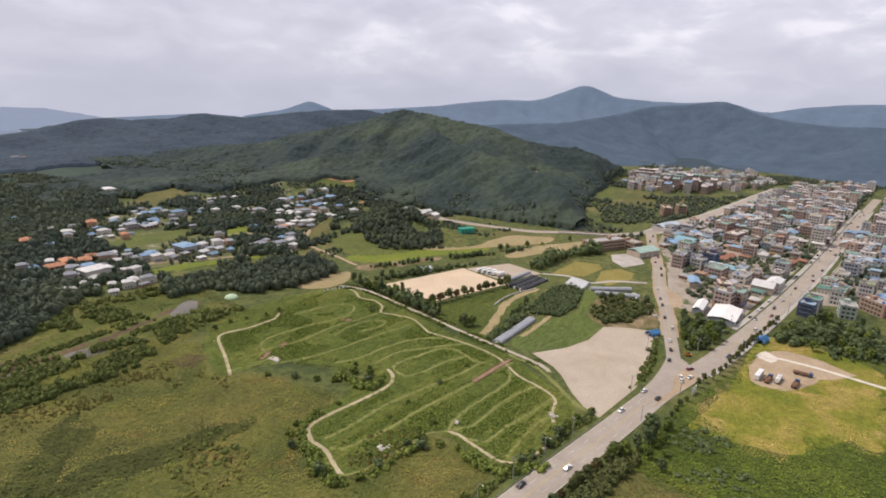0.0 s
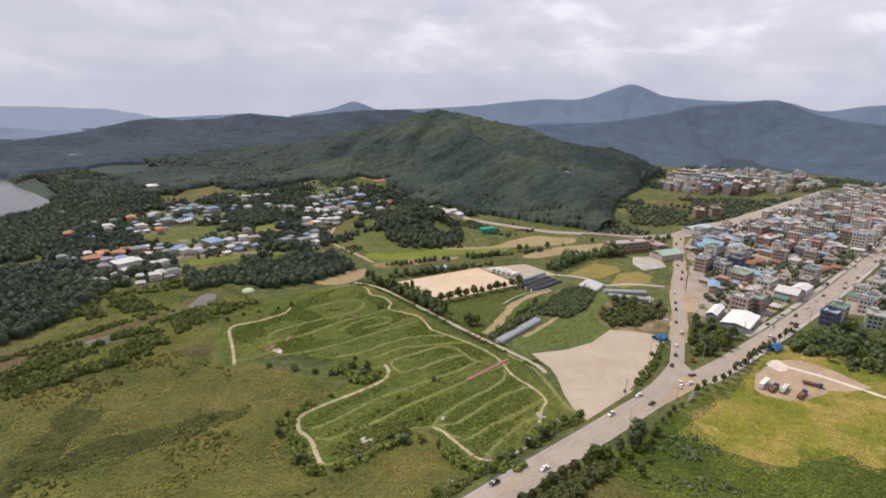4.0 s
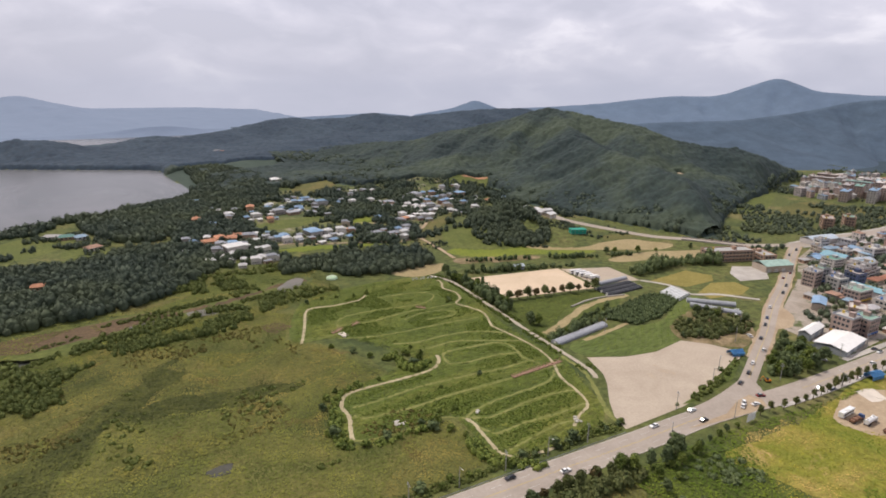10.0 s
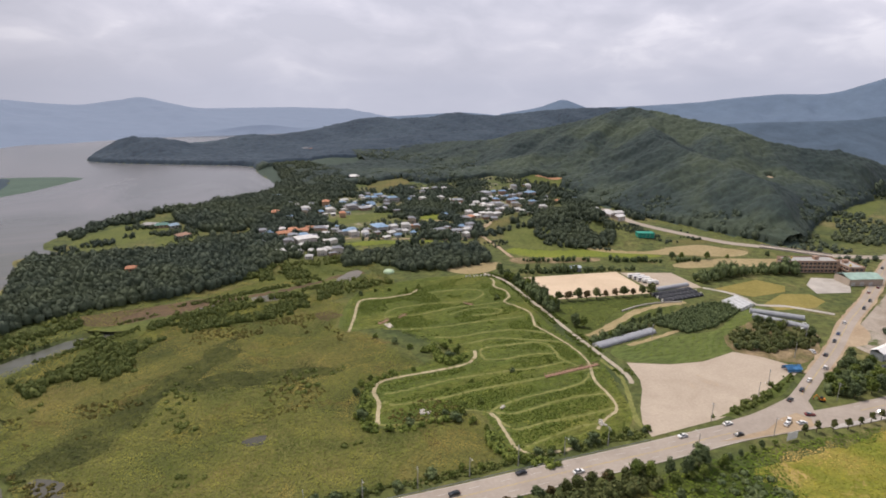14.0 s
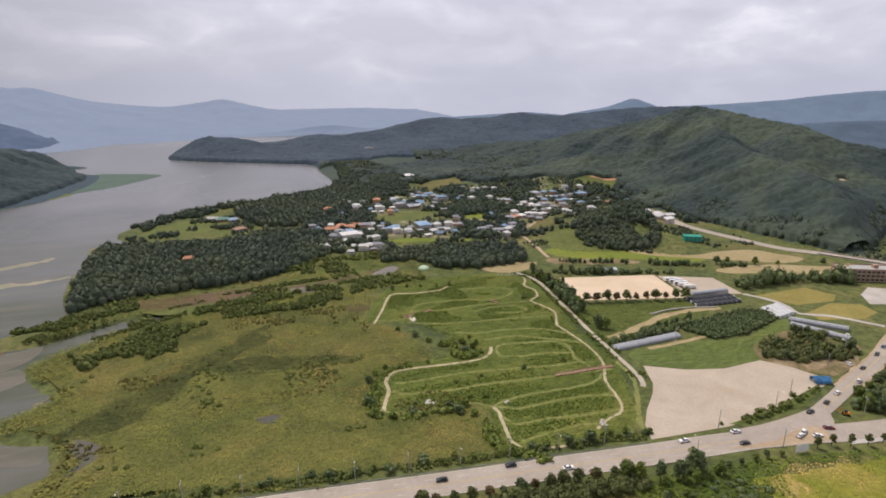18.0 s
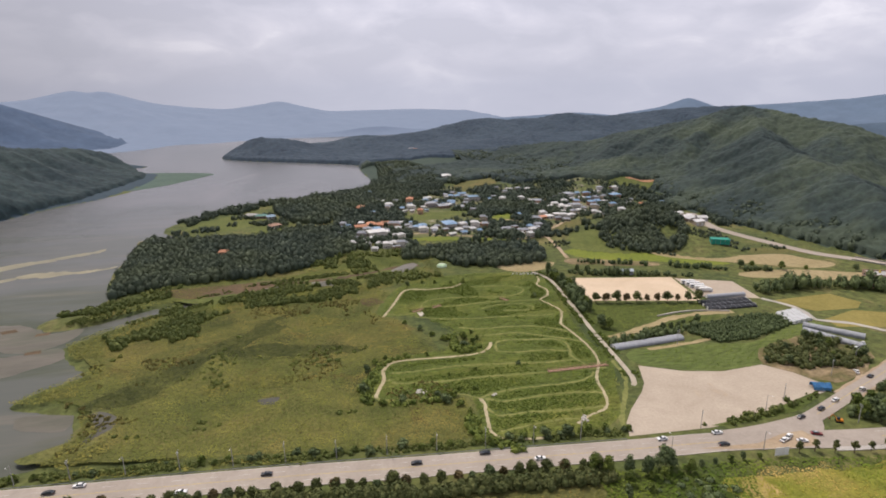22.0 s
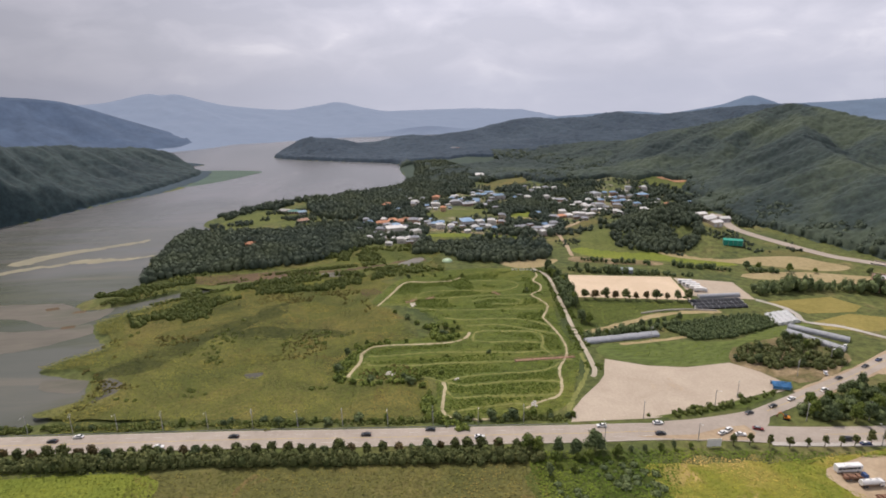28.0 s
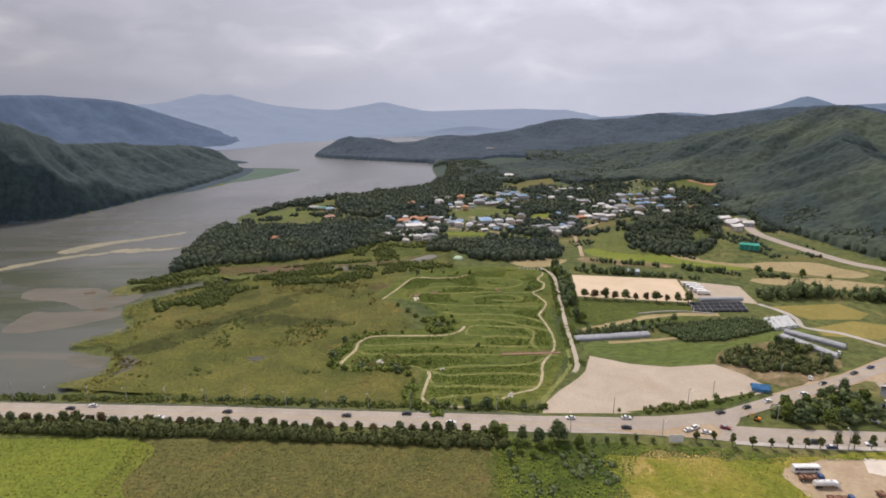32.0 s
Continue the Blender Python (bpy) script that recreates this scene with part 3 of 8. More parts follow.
def height(x, y):
    x, y = np.asarray(x, float), np.asarray(y, float)
    z = np.zeros(x.shape)
    n1, n2 = fractal(x, y, 160, 3) - 0.5, fractal(x, y, 60, 3) - 0.5
    for c in CRESTS:
        c = np.asarray(c, float)
        run = np.r_[0, np.cumsum(np.hypot(*np.diff(c[:, :2], axis=0).T))]
        k = np.arange(len(c))
        d, t = off_line(x + n1 * 26, y + n2 * 16, c)
        h, w = np.interp(t, k, c[:, 2]), np.interp(t, k, c[:, 3])
        along, share_ = np.zeros(x.shape), np.zeros(x.shape)
        for a in np.arange(0, run[-1] + 1, max(25.0, run[-1] / 30)):
            q = 1 / (np.hypot(x - np.interp(a, run, c[:, 0]), y - np.interp(a, run, c[:, 1])) + 6) ** 3
            along, share_ = along + a * q, share_ + q
        along = along / share_
        s = np.clip(d / w, 0, 1)
        b = h * (0.55 * (0.5 + 0.5 * np.cos(np.pi * s)) + 0.45 * (1 - s) ** 1.2)
        # gullies run down from the crest, with spurs between them
        tx, ty = np.interp(t + 0.5, k, c[:, 0]) - np.interp(t - 0.5, k, c[:, 0]), np.interp(t + 0.5, k, c[:, 1]) - np.interp(t - 0.5, k, c[:, 1])
        side = np.where((x - np.interp(t, k, c[:, 0])) * ty > (y - np.interp(t, k, c[:, 1])) * tx, 0.0, 0.37)
        u = along / (0.42 * c[:, 3].mean() + 22) + side + 1.5 * n1 * s
        deep = 0.5 - 0.5 * np.cos(2 * np.pi * u)
        fork = 0.5 - 0.5 * np.cos(2 * np.pi * (2.7 * u + 1.3 * n2 + s))
        b = b * (1 - np.clip(2.6 * s, 0, 1) * (1 - 0.5 * s) * (0.36 * deep + 0.15 * fork)) + 7 * n2 * np.clip(b / 30, 0, 1) * s
        z = np.maximum(z, b)
    z = z * np.clip((off_line(x, y, HIGHWAY[::4])[0] - 9) / 16, 0, 1)
    past = np.clip((y - np.interp(x, [q[0] for q in FOOT], [q[1] for q in FOOT])) / 40, 0, 1)
    z = np.where((x > 380) & (x < 1000), z * (1 - (1 - past) ** 2), z)
    far = np.clip((np.hypot(x, y - 400) - 900) / 600, 0, 1)
    z = z + far * (fractal(x, y, 140, 3) * 3.0) * (np.hypot(x, y) < 2600)
    gone = np.clip((np.hypot(x, y - 300) - 1900) / 1000, 0, None)
    z = z - 60 * gone ** 1.6 * (1 - 0.0 * far)
    d, _ = off_line(x, y, SHORE, True)
    wet = inside(x, y, SHORE)
    bank = np.clip(d / 9, 0, 1)
    z = np.where(wet, WATER_Z - np.clip(d * 0.12, 0, 3), (WATER_Z + 0.1) * (1 - bank) + z * np.clip(d / np.where((x < -380) | (y > 1150), 16, 45), 0, 1) * bank)
    return z


def spaced(lo, hi, fine_lo, fine_hi, step, grow=1.09):
    mid = np.arange(fine_lo, fine_hi + 0.1, step)
    up, s, v = [], step, fine_hi
    while v < hi:
        s *= grow
        v += s
        up.append(min(v, hi))
    dn, s, v = [], step, fine_lo
    while v > lo:
        s *= grow
        v -= s
        dn.append(max(v, lo))
    return np.array(dn[::-1] + mid.tolist() + up)


gx, gy = spaced(-4600, 4600, -640, 760, 7, 1.06), spaced(-3500, 4600, 200, 1320, 7, 1.06)
GX, GY = np.meshgrid(gx, gy, indexing="ij")
GZ = height(GX, GY)
nx, ny = GX.shape
gi = (np.arange(nx - 1)[:, None] * ny + np.arange(ny - 1)[None]).ravel()
gf = np.stack([gi, gi + ny, gi + ny + 1, gi + 1], 1)
cz = (GZ[:-1, :-1] + GZ[1:, 1:]).ravel() / 2
cx, cy = (GX[:-1, :-1] + GX[1:, 1:]).ravel() / 2, (GY[:-1, :-1] + GY[1:, 1:]).ravel() / 2
wooded = (((cz > 5.0) & ~((cx < 332) & (cy < 700))) | ((cz > 0.8) & (cx > 338) & (cx < 720) & (cy < 700)) | (np.hypot(cx, cy) > 1250) | (cx < -345) | ((cy > 925) & (cx > -60))) & (cz > -1.95)
# far and western slopes take the floor with more haze in its colour
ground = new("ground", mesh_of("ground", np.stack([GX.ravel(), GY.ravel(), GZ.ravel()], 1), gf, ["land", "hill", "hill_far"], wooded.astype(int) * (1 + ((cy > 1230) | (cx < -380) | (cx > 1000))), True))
tagged(ground, "green valley floor with grassy plain and wooded hills", "ground", "", "structure")



def lie(x, y):
    """The height of the ground sheet, quickly."""
    x, y = np.asarray(x, float), np.asarray(y, float)
    i, j = np.clip(np.searchsorted(gx, x) - 1, 0, nx - 2), np.clip(np.searchsorted(gy, y) - 1, 0, ny - 2)
    a, b = (x - gx[i]) / (gx[i + 1] - gx[i]), (y - gy[j]) / (gy[j + 1] - gy[j])
    return (GZ[i, j] * (1 - a) + GZ[i + 1, j] * a) * (1 - b) + (GZ[i, j + 1] * (1 - a) + GZ[i + 1, j + 1] * a) * b


def near(x, y, line):
    """The distance to the nearest of a line's points."""
    x, y, p = np.asarray(x, float), np.asarray(y, float), np.asarray(line, float)
    best = np.full(x.shape, 1e9)
    for q in p[::max(1, len(p) // 120)] if x.size > 50 else ():
        best = np.minimum(best, np.hypot(x - q[0], y - q[1]))
    if x.size <= 50:
        best = np.hypot(x[..., None] - p[:, 0], y[..., None] - p[:, 1]).min(-1)
    return best


bm = bmesh.new()
bmesh.ops.create_grid(bm, x_segments=2, y_segments=2, size=1.0, matrix=Matrix.Translation((-900, 1400, WATER_Z)) @ Matrix.Diagonal((1700, 1250, 1, 1)))
me = bpy.data.meshes.new("water")
bm.to_mesh(me)
bm.free()
me.materials.append(M["water"])
tagged(new("water", me), "calm brown lake water reflecting a grey sky", "lake", "", "structure")


def far_range(name, crest, deep, foot, material, label, rough=14):
    """A far range: crest line of x, y, height; it falls off to both sides."""
    c = curve(crest, 18)
    d = np.gradient(c[:, :2], axis=0)
    d /= np.linalg.norm(d, axis=1, keepdims=True)
    nrm = np.stack([-d[:, 1], d[:, 0]], 1)
    wide = np.ones(min(61, 2 * (len(c) // 4) + 1))
    nrm = np.stack([np.convolve(np.pad(nrm[:, i], len(wide) // 2, mode="edge"), wide / wide.sum(), "valid") for i in (0, 1)], 1)
    nrm /= np.linalg.norm(nrm, axis=1, keepdims=True)
    rows = []
    run = np.r_[0, np.cumsum(np.hypot(*np.diff(c[:, :2], axis=0).T))]
    S = np.linspace(-1, 1, 45)
    for s in S:
        q = c[:, :2] + nrm * s * deep
        f = (1 - abs(s)) ** 1.1
        wob = fractal(q[:, 0], q[:, 1], 260, 3) - 0.5
        u = run / (deep * 0.5) + (0.4 if s > 0 else 0) + 3.4 * wob * abs(s)
        gully = 0.5 - 0.5 * np.cos(2 * np.pi * u)
        fork = 0.5 - 0.5 * np.cos(2 * np.pi * (2.6 * u + 2 * wob + abs(s)))
        fold = 1 - min(3 * abs(s), 1) * (0.17 * gully + 0.09 * fork)
        nz = (fractal(q[:, 0], q[:, 1], 70, 4) - 0.5) * rough * (0.35 + 0.65 * min(1, 5 * abs(s))) * f ** 0.5
        rows.append(np.c_[q, c[:, 2] * f * fold + nz + foot * (1 - f)])
    n = len(c)
    v = np.concatenate(rows)
    faces = [(r * n + i, r * n + i + 1, (r + 1) * n + i + 1, (r + 1) * n + i) for r in range(len(S) - 1) for i in range(n - 1)]
    return tagged(new(name, mesh_of(name, v, faces, material, None, True)), label, "mountains", "", "structure")


far_range("backdrop_ridge_east", [(900, 1110, 52), (1057, 1000, 70), (1233, 895, 78), (1420, 840, 98), (1600, 806, 122), (1650, 700, 134), (1659, 614, 144), (1584, 490, 112), (1540, 390, 98), (1510, 290, 96), (1465, 180, 98), (1430, 0, 90), (1400, -200, 70)], 330, -2, "range_a", "dark wooded mountain ridge behind the town, tinted blue for haze", 16)
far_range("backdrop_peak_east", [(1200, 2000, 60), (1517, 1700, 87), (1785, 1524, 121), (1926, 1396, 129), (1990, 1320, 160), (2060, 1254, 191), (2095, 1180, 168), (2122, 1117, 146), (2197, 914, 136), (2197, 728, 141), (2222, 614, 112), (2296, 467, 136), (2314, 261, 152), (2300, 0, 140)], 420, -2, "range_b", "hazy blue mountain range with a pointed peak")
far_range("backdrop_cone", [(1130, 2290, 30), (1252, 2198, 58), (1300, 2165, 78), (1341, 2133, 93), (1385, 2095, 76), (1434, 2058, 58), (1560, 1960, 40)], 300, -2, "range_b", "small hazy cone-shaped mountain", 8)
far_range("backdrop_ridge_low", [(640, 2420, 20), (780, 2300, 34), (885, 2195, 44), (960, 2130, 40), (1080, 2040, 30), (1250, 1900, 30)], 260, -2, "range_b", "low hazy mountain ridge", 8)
far_range("backdrop_range_west", [(-1500, 900, 150), (-1250, 1300, 158), (-1133, 1525, 164), (-1065, 1693, 155), (-968, 1807, 134), (-837, 1926, 69), (-711, 2082, 1)], 300, -2, "range_w", "wooded mountains across the lake, tinted blue for haze", 14)
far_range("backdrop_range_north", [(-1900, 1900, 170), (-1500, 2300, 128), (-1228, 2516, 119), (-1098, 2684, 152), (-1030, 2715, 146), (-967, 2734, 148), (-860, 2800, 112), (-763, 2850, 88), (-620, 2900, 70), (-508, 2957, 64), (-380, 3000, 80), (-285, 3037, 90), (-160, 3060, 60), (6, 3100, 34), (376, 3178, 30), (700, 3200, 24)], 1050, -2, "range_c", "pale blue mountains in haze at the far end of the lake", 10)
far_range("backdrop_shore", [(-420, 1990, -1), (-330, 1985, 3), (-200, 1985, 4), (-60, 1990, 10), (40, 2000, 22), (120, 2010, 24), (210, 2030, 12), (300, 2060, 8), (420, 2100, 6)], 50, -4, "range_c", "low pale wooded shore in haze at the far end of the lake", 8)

# ---------------------------------------------------------------- fields, yards and paths
patch("field_marsh", [(-214, 281), (-150, 270), (-60, 258), (5, 254), (-12, 290), (-62, 295), (-60, 330), (-20, 344), (-35, 395), (-52, 410), (-30, 455), (-60, 478), (-130, 466), (-170, 446), (-210, 420), (-232, 398), (-216, 370), (-206, 358), (-228, 340), (-214, 330), (-198, 318), (-192, 296)], 0.05, "marsh", "olive-brown marsh grass beside the lake", "marsh", True, 0.6)
patch("field_meadow", [(-14, 257), (30, 250), (50, 258), (62, 285), (72, 310), (72, 350), (80, 400), (86, 462), (40, 478), (-10, 474), (-32, 455), (-50, 408), (-20, 396), (0, 350), (-50, 338), (-60, 312), (-58, 296), (-14, 296)], 0.10, "meadow", "green meadow of the riverside park", "meadow")
patch("field_south_olive", [(-142, 228), (-60, 222), (22, 214), (24, 100), (-110, 100), (-138, 190)], 0.05, "olive", "olive grass field below the road", "field")
patch("field_bright", [(-330, 236), (-210, 232), (-137, 226), (-134, 200), (-140, 170), (-330, 140)], 0.06, "bright", "bright green wet grass field", "field")
patch("field_scrub", [(20, 214), (60, 213), (75, 205), (70, 186), (74, 168), (106, 150), (104, 120), (60, 90), (20, 100), (16, 180)], 0.07, "scrub", "dark green scrub beside the road", "field", True, 1.0)
patch("field_yard", [(66, 207), (100, 206), (130, 203), (205, 205), (210, 172), (190, 140), (106, 136), (106, 150), (74, 169), (69, 186)], 0.09, "yard", "dry yellow-green grass yard", "field", True, 0.8)
patch("yard_dirt", [(157, 201.5), (182, 199), (192, 190), (192, 172), (184, 154), (176, 158), (162, 167), (143, 176), (134, 187), (136, 197)], 0.13, "dirt", "bare sandy yard where trucks park", "yard", True, 0.8)
patch("waste_ground", [(152, 288), (169, 306), (206, 313), (224, 294), (210, 276), (180, 262), (164, 266)], 0.1, "waste", "rough brown waste ground with weeds", "waste ground", True, 0.8)
patch("lot_gravel", [(84, 301), (104, 290), (124, 285), (150, 287), (160, 275), (166, 261), (160, 255), (130, 248), (112, 243), (85, 240), (46, 242), (50, 252), (58, 262), (71, 275), (77, 283)], 0.12, "gravel", "wide bare gravel lot beside the road", "gravel lot", False)
patch("field_sports", [(107, 449), (187, 431), (178, 380), (99, 399)], 0.14, "sand", "pale bare sand sports field", "sports field", False)
patch("lot_vehicles", [(188, 428), (227, 411), (222, 374), (183, 388)], 0.13, "gravel", "gravel lot with parked vehicles", "gravel lot", False)
patch("field_rice_a", [(224, 369), (276, 371), (284, 352), (272, 343), (240, 345)], 0.10, "rice", "ripe yellow rice paddy", "field", False)
patch("field_rice_b", [(234, 332), (266, 341), (284, 332), (280, 318), (262, 313), (233, 320)], 0.11, "rice", "ripe yellow rice paddy", "field", False)
patch("field_green_a", [(92, 392), (172, 376), (170, 350), (120, 336), (84, 330), (84, 362)], 0.06, "scrub", "dark green weedy field", "field")
patch("field_crop", [(105, 291), (124, 286), (150, 288), (176, 301), (225, 321), (224, 331), (196, 326), (166, 313), (130, 318), (88, 318), (85, 303)], 0.08, "crop", "green field with ploughed rows", "field")
patch("field_strip_yellow", [(209, 499), (240, 486), (277, 472), (318, 466), (330, 449), (341, 430), (316, 424), (277, 445), (246, 462), (216, 482)], 0.07, "dry", "dry yellow strip field", "field")
patch("field_strip_green", [(133, 520), (165, 526), (203, 498), (225, 479), (257, 453), (236, 453), (195, 474), (153, 488)], 0.063, "bright", "bright green strip field", "field")
patch("field_strip_brown", [(129, 499), (171, 482), (200, 470), (196, 462), (164, 468), (124, 483)], 0.068, "waste", "brown fallow strip beside the bushes", "field")
patch("field_road_foot", [(296, 490), (330, 484), (341, 479), (346, 463), (318, 468), (291, 476)], 0.073, "olive", "grey-green grass below the road bank", "field")
patch("field_sandy", [(246, 428), (292, 426), (330, 410), (350, 400), (338, 390), (314, 392), (277, 407), (247, 416)], 0.08, "dry", "pale sandy strip by the stream", "field")
patch("field_shore_a", [(-238, 700), (-205, 760), (-160, 770), (-156, 722), (-196, 683)], 0.05, "green", "green lakeside field", "field")
patch("field_shore_b", [(-165, 691), (-140, 702), (-130, 670), (-155, 653)], 0.06, "green", "green lakeside field", "field")
patch("field_bank", [(-197, 482), (-103, 512), (-38, 548), (-11, 532), (-33, 499), (-99, 474), (-167, 456)], 0.065, "green", "green grass bank", "field", True, 0.8)
patch("bare_earth", [(66, 478), (80, 472), (98, 476), (112, 492), (86, 497), (60, 492)], 0.09, "dry", "bare sandy earth by the park gate", "yard")
ribbon("mud_creek", curve([(-152, 474), (-128, 484), (-95, 490), (-60, 497), (-30, 508), (-5, 512)], 4), 5, 0.075, "mud", 0, 1.6, None, "brown muddy creek bed with reeds", "mud")
patch("bed_lotus", [(-440, 1000), (-385, 1012), (-345, 1050), (-325, 1084), (-298, 1140), (-289, 1171), (-333, 1200), (-420, 1215), (-405, 1131), (-412, 1076)], -1.9, "lotus", "grey-green bed of floating lotus leaves", "water plants")
for nm, pts in (("pond_b", [(-97, 487), (-79, 488), (-75, 480), (-80, 474), (-92, 476)]), ("pond_c", [(-131, 480), (-112, 486), (-108, 481), (-128, 475)]), ("pond_d", [(-32, 503), (-22, 512), (-9, 522), (-6, 514), (-14, 503), (-26, 492)])):
    patch(nm, pts, 0.115, "pond", "still brown marsh pond", "pond", True, 0.9)

# paths of the park: worn sand, and tracks mown through the grass
PATHS = {
    "path_north": ([(-47, 402), (-38, 422), (-29, 445), (-22, 452), (-6, 449), (12, 450), (20, 456)], 1.76, "path"),
    "path_gate": ([(84, 467), (83, 452), (77, 440), (80, 428), (76, 416), (68, 409), (71, 399), (74, 387), (71, 377), (65, 365)], 1.60, "path"),
    "path_east": ([(65, 365), (67, 348), (68, 330), (65, 311), (55, 292), (52, 277), (47, 266), (34, 260), (28, 256)], 1.44, "path"),
    "path_kink": ([(13, 348), (9, 340), (0, 335), (-18, 335), (-36, 336), (-48, 335), (-54, 327), (-55, 316), (-58, 308), (-61, 299)], 1.92, "path"),
    "path_middle": ([(-53, 316), (-48, 311), (-41, 310), (-24, 308), (-2, 308), (20, 306), (42, 305), (66, 303)], 1.61, "track"),
    "path_low": ([(-10, 287), (-9, 281), (-10, 277), (-12, 264), (-12, 257), (-7, 251), (1, 250), (9, 249)], 1.60, "path"),
    "path_south": ([(-61, 299), (-56, 296), (-42, 293), (-30, 293), (-18, 293), (-10, 287)], 1.44, "track"),
    "track_loop_north": ([(-19, 415), (-16, 422), (-8, 427), (12, 427), (44, 421), (60, 427), (62, 436), (52, 443), (25, 447)], 1.44, "track"),
    "track_loop_west": ([(-45, 407), (-34, 404), (-22, 405), (-19, 415)], 1.27, "track"),
    "track_north": ([(-1, 374), (11, 369), (31, 368), (47, 365), (56, 360), (65, 352)], 1.61, "track"),
    "track_north_b": ([(9, 359), (16, 358), (32, 358), (47, 350), (54, 346), (66, 338)], 1.44, "track"),
    "track_ring": ([(13, 336), (16, 346), (22, 349), (34, 347), (51, 344), (57, 336), (53, 320), (56, 311), (56, 305)], 1.53, "track"),
    "track_ring_b": ([(13, 336), (24, 332), (40, 331), (54, 327)], 1.27, "track"),
    "track_cross": ([(-50, 323), (-39, 322), (-13, 323), (3, 321), (18, 319), (37, 316), (53, 316)], 1.53, "track"),
    "track_south_a": ([(-10, 287), (-4, 290), (8, 292), (27, 292), (43, 292), (52, 295), (57, 300)], 1.44, "track"),
    "track_south_b": ([(-8, 287), (1, 282), (24, 283), (39, 282), (52, 279)], 1.36, "track"),
    "track_south_c": ([(-10, 281), (-8, 275), (-4, 270), (11, 270), (28, 268), (47, 267)], 1.27, "track"),
    "track_south_d": ([(-8, 258), (1, 259), (20, 261), (34, 259)], 1.19, "track"),
    "track_east": ([(73, 310), (70, 290), (60, 272), (50, 256), (47, 247)], 2.21, "track"),
    "track_oval": ([(36, 395), (52, 392), (58, 396), (52, 404), (36, 406), (22, 402)], 1.10, "track"),
    "track_far_a": ([(-26, 398), (-8, 390), (14, 386), (40, 384), (66, 380)], 1.27, "track"),
    "track_far_b": ([(-18, 415), (4, 411), (30, 413), (56, 410), (68, 409)], 1.19, "track"),
}
# parts of the marsh: dark sedge, yellow reeds, bushes by the creek, muddy pools
SEDGE = [[(-206, 322), (-196, 333), (-187, 341), (-174, 356), (-161, 369), (-148, 388), (-123, 412), (-109, 425), (-113, 395), (-132, 376), (-144, 370), (-159, 350), (-168, 337), (-171, 325), (-182, 319), (-194, 317)],
         [(-146, 379), (-111, 374), (-79, 366), (-61, 358), (-75, 352), (-132, 358)]]
REEDS = [[(-243, 335), (-236, 345), (-222, 355), (-210, 363), (-202, 355), (-216, 340), (-212, 330), (-228, 329)], [(-243, 404), (-232, 418), (-206, 440), (-190, 436), (-214, 402), (-218, 378), (-234, 388)],
         [(-214, 276), (-200, 284), (-193, 298), (-186, 290), (-178, 284), (-190, 272)], [(-190, 263), (-150, 259), (-90, 254), (-90, 258), (-150, 264), (-190, 269)],
         [(-95, 417), (-82, 410), (-67, 402), (-80, 393), (-91, 395), (-99, 401)], [(-150, 330), (-120, 336), (-96, 330), (-110, 320), (-140, 316)]]
CREEK_SHRUBS = [[(-186, 438), (-163, 457), (-145, 468), (-124, 474), (-97, 480), (-60, 483), (-36, 497), (-30, 480), (-60, 452), (-81, 443), (-111, 443), (-139, 440), (-158, 430), (-172, 414), (-181, 406)],
                [(-222, 409), (-208, 421), (-193, 434), (-165, 412), (-168, 399), (-183, 388), (-210, 387)], [(-271, 456), (-256, 460), (-240, 469), (-222, 475), (-199, 484), (-200, 474), (-222, 466), (-241, 453)]]
BANK_SHRUBS = [[(-140, 545), (-121, 538), (-95, 552), (-84, 528), (-97, 524), (-125, 530)], [(-99, 560), (-81, 572), (-60, 542), (-39, 528), (-42, 514), (-80, 520), (-97, 530)]]
POOLS = [[(-193, 317), (-184, 309), (-183, 299), (-190, 289), (-192, 288), (-190, 298), (-196, 315)], [(-119, 310), (-112, 312), (-107, 309), (-110, 305), (-117, 305)]]
for nm, pts, z in zip(("sedge_bed_a", "sedge_bed_b"), SEDGE, (0.062, 0.070)):
    patch(nm, pts, z, "sedge", "dark wet ground under the sedge", "marsh", True, 0.35)
for nm, pts in zip(("pool_a", "pool_b"), POOLS):
    patch(nm, pts, 0.10, "pool", "muddy brown pool in the marsh", "pool", True, 0.7)
for nm, pts in (("silt_streak_a", [(-400, 575), (-373, 605), (-336, 624), (-300, 646), (-296, 640), (-330, 614), (-365, 590), (-386, 562)]), ("silt_streak_b", [(-345, 568), (-325, 577), (-289, 573), (-271, 582), (-270, 576), (-291, 566), (-326, 560)]), ("silt_streak_c", [(-420, 520), (-380, 552), (-340, 566), (-342, 560), (-380, 540), (-416, 506)])):
    patch(nm, pts, -1.96, "silt", "thin pale streak of floating silt on the lake", "silt", True, 1.3)
for nm, pts in (("mudflat_a", [(-345, 452), (-310, 452), (-290, 450), (-275, 441), (-262, 430), (-243, 434), (-246, 412), (-256, 402), (-272, 402), (-302, 420), (-340, 430)]), ("mudflat_b", [(-310, 398), (-289, 397), (-262, 399), (-246, 405), (-236, 390), (-248, 378), (-272, 364), (-305, 362)]), ("mudflat_c", [(-232, 322), (-216, 322), (-206, 318), (-204, 306), (-218, 308), (-230, 314)])):
    patch(nm, pts, -1.965, "flat", "shallow brown mudflat under thin water", "mudflat", True, 0.5)
